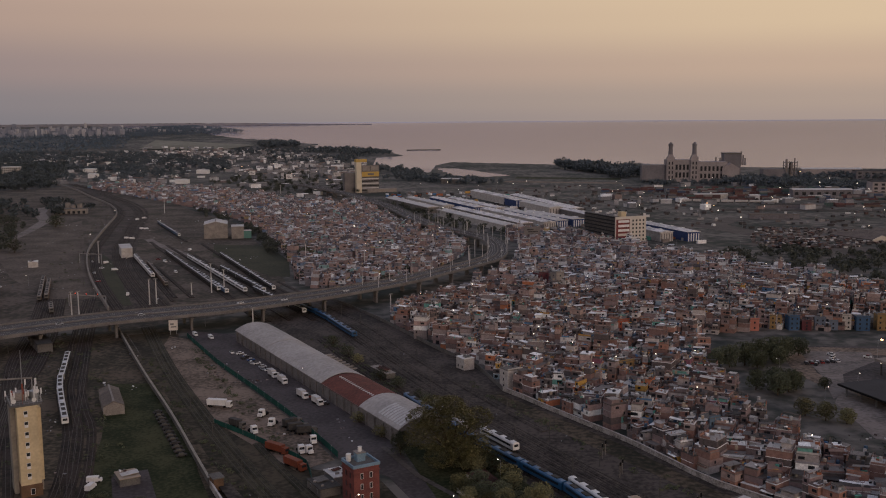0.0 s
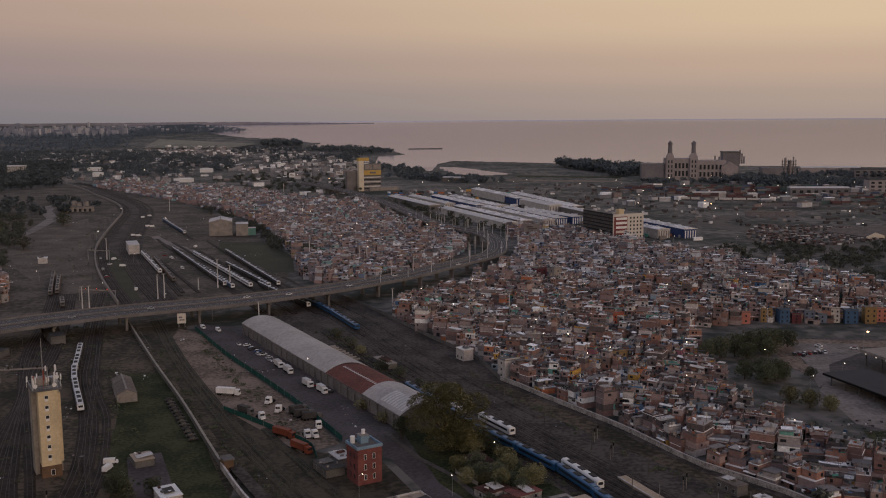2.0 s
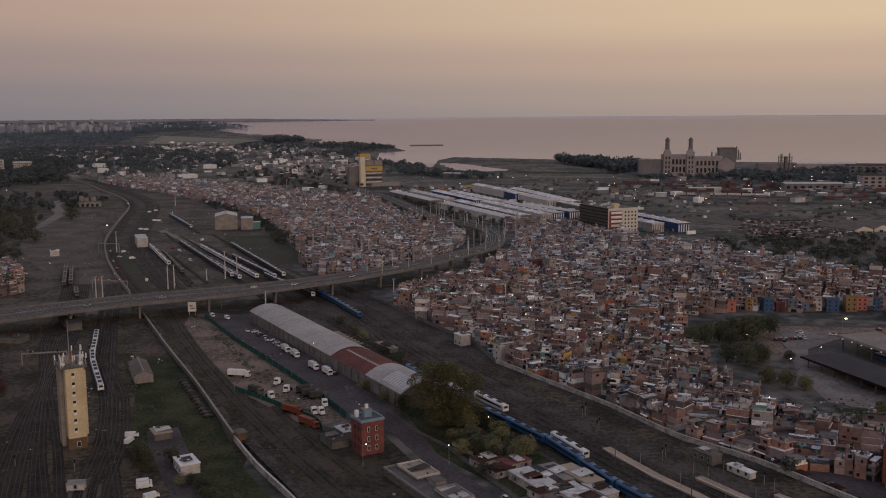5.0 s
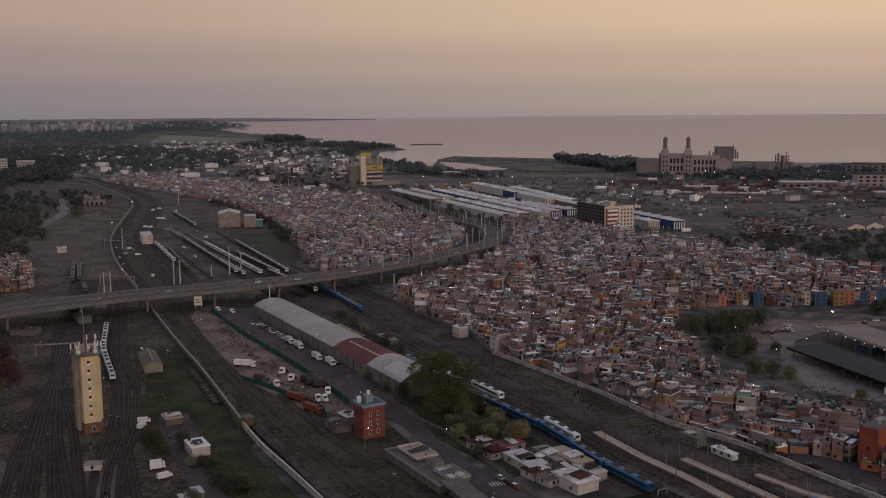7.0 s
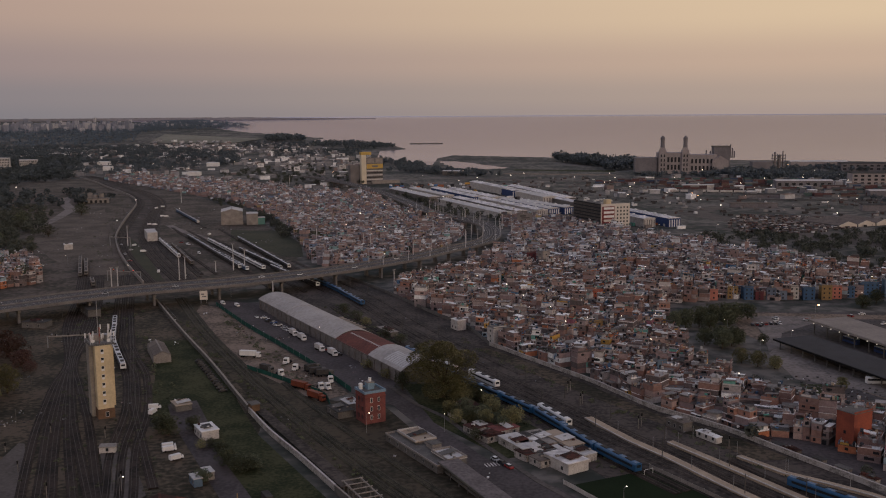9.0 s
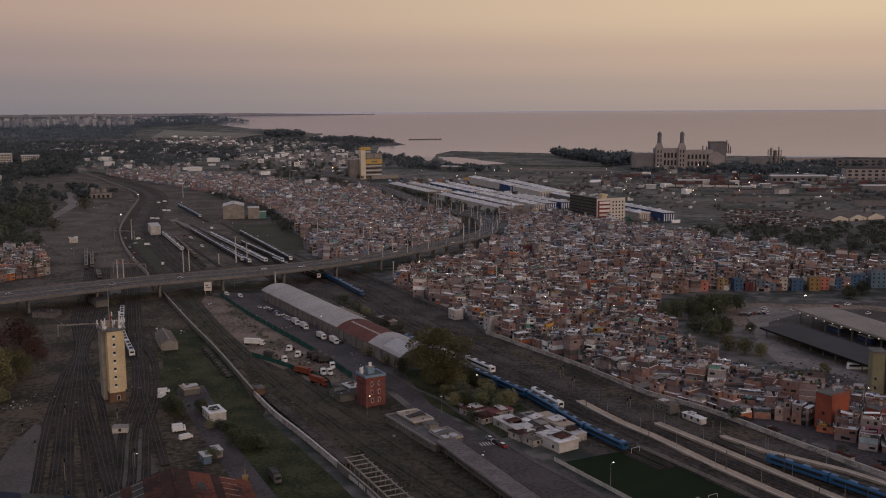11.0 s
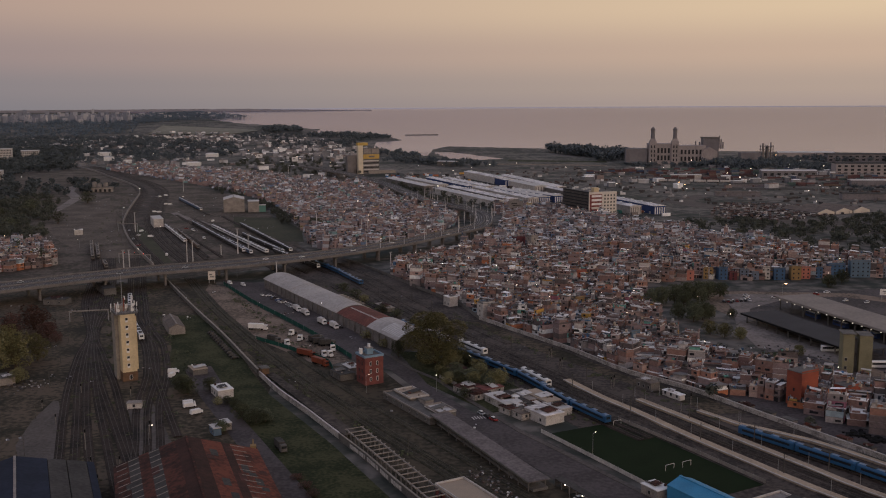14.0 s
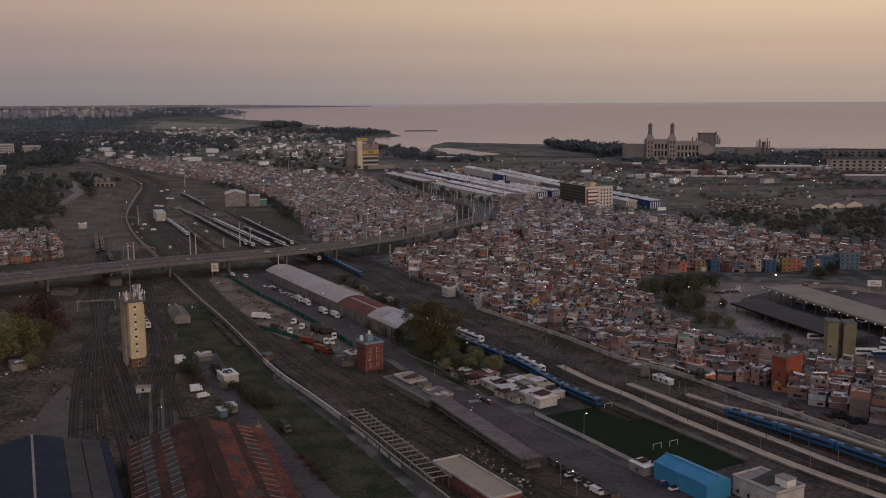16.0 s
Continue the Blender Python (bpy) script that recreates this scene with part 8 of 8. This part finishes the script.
fence([(-86, 404), (-71, 388), (-52, 366), (-41, 351), (-37, 330)], 2.2, M["green_net"], "green netting fence on the lot's lower side", 8)
fence([(52, 242), (66, 215), (89, 169)], 1.6, M["whitewash"], "low pale wall with fence beside the pitch", 8)
fence([(86, 256), (104, 222), (122, 186)], 1.4, M["concrete"], "low concrete fence between pitch and tracks", 8)
fence([(14, 322), (18, 315), (21.5, 309)], 1.6, M["whitewash"], "broken pale garden wall beside the road", 5)


debris([(-183, 318, 40, 5), (-172, 320, 20, 3), (24, 199, 40, 3.5), (28, 193, 30, 3), (32, 180, 30, 3), (35, 172, 30, 3), (38, 166, 30, 3), (-95, 487, 30, 5), (-50, 395, 40, 5), (-80, 470, 20, 4), (-38, 515, 20, 4), (190, 360, 60, 8), (200, 345, 50, 7)], "scattered rubble and scrap on the ground", 1.0, M["port_i"])
debris([(RV.uniform(-280, -100), RV.uniform(230, 560), 3, 3) for _ in range(45)] + [(RV.uniform(-60, 150), RV.uniform(250, 560), 2, 3) for _ in range(30)] + [(RV.uniform(-420, -150), RV.uniform(680, 1300), 4, 5) for _ in range(70)], "small stray boxes and scrap along the tracks", 0.9, M["far_wall"])


# ---- poles and lamps ----
def street_lamp(lit="lamp", h=8.0, arm=1.6, size=0.24, girth=0.08):
    t = thing("street_lamp", (0, 0, 0), 0, "tall steel street lamp, lit at dusk" if lit else "tall steel lamp post, unlit", "street lamp", "street lamps")
    part("pole", MB().tube((0, 0, 0), (0, 0, h), girth, girth * 0.56, 6), M["steel" if lit else "shed_light"], t)
    part("arm", MB().tube((0, 0, h), (arm, 0, h + 0.3), 0.08, 0.06, 5), M["steel"], t)
    part("lamp_head", MB().box((arm, 0, h + 0.22), (size * 1.5, size, size * 0.7)), M[lit] if lit else M["steel"], t)
    return t


lit = [(183, 468), (184, 416), (199, 300), (129, 337), (-101, 235), (68, 217), (51, 167), (55, 158), (-20, 300), (12, 300), (210, 440), (300, 545), (345, 540), (160, 560), (-130, 600), (-230, 700), (-300, 760), (-250, 850), (-330, 1000), (-290, 1130), (-380, 1250), (430, 760), (520, 820), (480, 1000), (590, 980), (640, 1080), (380, 1100), (450, 1230), (700, 1150), (360, 1700), (470, 1760), (330, 1400), (300, 1260), (560, 1800), (640, 1760), (760, 1600), (520, 1450), (880, 1650), (-80, 1900), (-200, 2100), (-420, 2100), (-600, 2200), (-350, 2500), (-700, 2400), (20, 1700), (150, 1700), (-500, 1700), (-640, 1500), (40, 1250), (210, 1050), (260, 940), (320, 930), (-60, 1050), (30, 330), (-55, 465)]
RL = random.Random(64)
lit += [(round(x), round(y)) for x, y, h in scatter([(60, 1800), (330, 1850), (480, 1800), (800, 1900), (900, 1500), (700, 1060), (430, 1080), (230, 1300), (40, 1500)], 34, RL, 1, 2)]
lit += [(round(x), round(y)) for x, y, h in scatter([(-600, 2000), (-300, 1800), (-120, 1650), (-100, 2400), (-300, 3000), (-700, 2900)], 18, RL, 1, 2)]
near_lamps = [p for p in lit if p[1] < 1000]
put_all(street_lamp(), [(x, y, (x * 7 + y * 3) % 360) for x, y in near_lamps])
put_all(street_lamp("lamp", 12, 2.5, 0.6), [(x, y, (x * 7 + y * 3) % 360) for x, y in lit if y >= 1000])
put_all(street_lamp("lamp_warm", 10, 2.0, 0.7), [(247, 497, 0), (575, 1790, 20), (600, 1770, 60), (395, 1262, 0), (400, 1300, 90), (320, 640, 0), (-160, 1850, 30), (800, 1985, 10), (-410, 2380, 0)])
dark_posts = []
for k in range(16, 34):
    p, h = along(VIADUCT, 40 + k * 28)
    for sgn in (-1, 1):
        off = sgn * 8.4
        dark_posts.append((p.x - math.sin(radians(h)) * off, p.y + math.cos(radians(h)) * off, h + (90 if sgn < 0 else -90)))
dl = street_lamp("", 11.0, 2.2, 0.3, 0.24)
for i, (x, y, h) in enumerate(dark_posts):
    m = pose(x, y, 10.0, 0, 0, h)
    if i == 0:
        dl.matrix_basis = m
    else:
        copy_thing(dl, m)


def flood_mast(x, y, h):
    t = thing("flood_mast", (x, y), (x * 3) % 90, "tall pale floodlight mast in the yard", "mast", "floodlight masts")
    part("pole", MB().tube((0, 0, 0), (0, 0, h), 0.5, 0.3, 8), M["shed_light"], t)
    part("head_frame", MB().box((0, 0, h), (2.6, 0.4, 0.5)), M["steel"], t)
    for dx in (-1, 0, 1):
        part("floodlight", MB().box((dx, -0.3, h + 0.3), (0.6, 0.5, 0.6)), M["concrete"], t)


for x, y, h in ((-150, 720, 22), (-141, 722, 17), (-184, 675, 18), (-180, 678, 18), (-92, 837, 21), (92.4, 719, 24), (-226, 640, 16), (-222, 642, 16), (-281, 874, 20), (-337, 1339, 22), (-46, 804, 20), (-40, 808, 20), (-163, 712, 9), (-100, 598, 12), (-15, 640, 12), (60, 585, 18), (20, 900, 18), (40, 940, 18), (-30, 1010, 18), (96, 860, 16), (100, 900, 16), (104, 940, 16), (98, 985, 16), (60, 1040, 16), (30, 1100, 16), (75, 1010, 16), (50, 850, 16), (58, 890, 16), (112, 1020, 16), (-200, 1500, 25)):
    flood_mast(x, y, h)


def catenary_mast(x, y, turn):
    t = thing("catenary_mast", (x, y), turn, "slim steel railway catenary mast", "mast", "railway masts")
    part("mast", MB().box((0, 0, 4.0), (0.22, 0.22, 8.0)), M["mast"], t)
    part("bracket", MB().tube((0, 0, 6.6), (2.2, 0, 7.1), 0.05, 0.05, 4), M["mast"], t)


for ln, off, s0, s1, st in ((MAIN, -9, 150, 640, 34), (MAIN, 6, 220, 640, 40), (MIDDLE, 1, 100, 480, 45), (LEFT, -2.5, 140, 560, 42), (WEST, 11, 120, 540, 46), (NORTH, -7, 20, 900, 55)):
    L = shifted(ln, off)
    s = s0
    while s < s1:
        p, h = along(L, s)
        catenary_mast(p.x, p.y, h + 90)
        s += st



def pale_post(x, y, h):
    t = thing("signal_post", (x, y), x * 3 % 90, "tall pale railway signal post among the tracks", "signal post", "pale signal posts")
    part("post", MB().tube((0, 0, 0), (0, 0, h), 0.13, 0.09, 6), M["concrete"], t)
    part("signal_head", MB().box((0, -0.2, h - 0.8), (0.45, 0.35, 1.3)), M["black"], t)
    part("step_ladder", MB().box((0, 0.25, h * 0.45), (0.35, 0.06, h * 0.85)), M["mast"], t)


for x, y, h in ((-123.6, 230, 9), (-111.9, 200.5, 9), (-102.4, 242, 8), (-107.8, 194, 5), (-104.6, 209, 6), (-146, 262, 5), (-126, 300, 5), (-150, 306, 5), (71, 353, 6), (73, 357, 6), (73.5, 333, 6), (75, 336, 6), (92, 300, 6), (94, 303, 6), (122, 276, 5), (-160, 285, 4)):
    pale_post(x, y, h)


def crosswalk():
    t = thing("crosswalk", (29, 262, 0.11), 16, "worn white crosswalk stripes on the asphalt", "crosswalk")
    for i in range(6):
        part("stripe", MB().box((-3 + i * 1.2, (i % 2) * 0.3, 0), (0.5, 3.6, 0.02)), M["whitewash"], t)


crosswalk()


def gantry(x0, y0, x1, y1, h, lamps=False):
    w = math.hypot(x1 - x0, y1 - y0)
    t = thing("signal_gantry", (x0, y0), math.degrees(math.atan2(y1 - y0, x1 - x0)), "steel signal gantry spanning the tracks", "gantry", "signal gantries")
    for x in (0, w):
        part("post", MB().box((x, 0, h / 2), (0.4, 0.4, h)), M["steel"], t)
    part("bridge", MB().box((w / 2, 0, h), (w + 0.6, 0.6, 0.7)), M["concrete"], t)
    for i in range(3):
        sg = part("signal", MB().box((w * (0.2 + 0.3 * i), -0.5, h + 0.9), (0.5, 0.4, 1.2)), M["black"], t)
        if lamps:
            part("signal_lamp", MB().box((w * (0.2 + 0.3 * i), -0.74, h + 1.1), (0.35, 0.12, 0.35)), M["signal"], sg)


gantry(-206, 456, -184, 460, 6.5)
gantry(-240, 676, -212, 668, 8, True)
gantry(-300, 880, -278, 872, 9)


def goal(x, y, turn):
    t = thing("goal", (x, y, 0.16), turn, "small white football goal on the turf", "goal", "football goals")
    for dx in (-2, 2):
        part("post", MB().tube((dx, 0, 0), (dx, 0, 2.1), 0.07, 0.07, 5), M["white"], t)
    part("crossbar", MB().tube((-2, 0, 2.1), (2, 0, 2.1), 0.07, 0.07, 5), M["white"], t)


goal(92.5, 200, 28)
goal(99.5, 203, 28)
goal(84, 249, 28)


def wall_lamps():
    """Lit bulbs on brackets about the town."""
    rng = random.Random(77)
    made = None
    spots = rng.sample([h for h in near + rest if h[1] < 1300], 110)
    for x, y, tn, w, d, fl, q in spots:
        z = fl * 2.75 + 1.2
        if made is None:
            made = thing("wall_lamp", (x, y, z), tn, "small lit lamp on a rooftop bracket", "lamp", "rooftop lamps")
            part("bracket", MB().tube((0, 0, -1.6), (0, 0, 0.4), 0.05, 0.05, 5), M["steel"], made)
            part("bulb", MB().tube((0, 0, 0.4), (0, 0, 0.75), 0.17, 0.12, 8), M["lamp"], made, "lit white bulb")
        else:
            copy_thing(made, pose(x, y, z, 0, 0, tn))


wall_lamps()


def bushes():
    """Weeds and low bushes along fences, walls and tracks."""
    rng = random.Random(19)
    mb = MB()
    spots = []
    for ln, off, s0, s1, n, wob in ((MAIN, 20, 200, 420, 110, 3), (MAIN, -19, 330, 700, 90, 2.5), (MIDDLE, -22, 60, 260, 60, 2), (MIDDLE, 5, 80, 420, 80, 2.5), (LEFT, -12, 150, 480, 90, 6), (WEST, -9, 100, 560, 120, 6), (SIDING, 6, 120, 330, 90, 3), (NORTH, -12, 60, 900, 50, 7)):
        L = shifted(curve([tuple(p) for p in ln], 8), off)
        for _ in range(n):
            p, h = along(L, rng.uniform(s0, s1))
            spots.append((p.x + rng.gauss(0, wob), p.y + rng.gauss(0, wob)))
    for x, y in spots:
        leaf_cloud(mb, (x, y, 0.35), rng.uniform(0.5, 2.0), 30, 0.4, rng, 0.45)
    solid("bushes", mb, M["leaf_dark"], "low weeds and bushes along tracks and walls", "bushes", kind="stuff")


bushes()
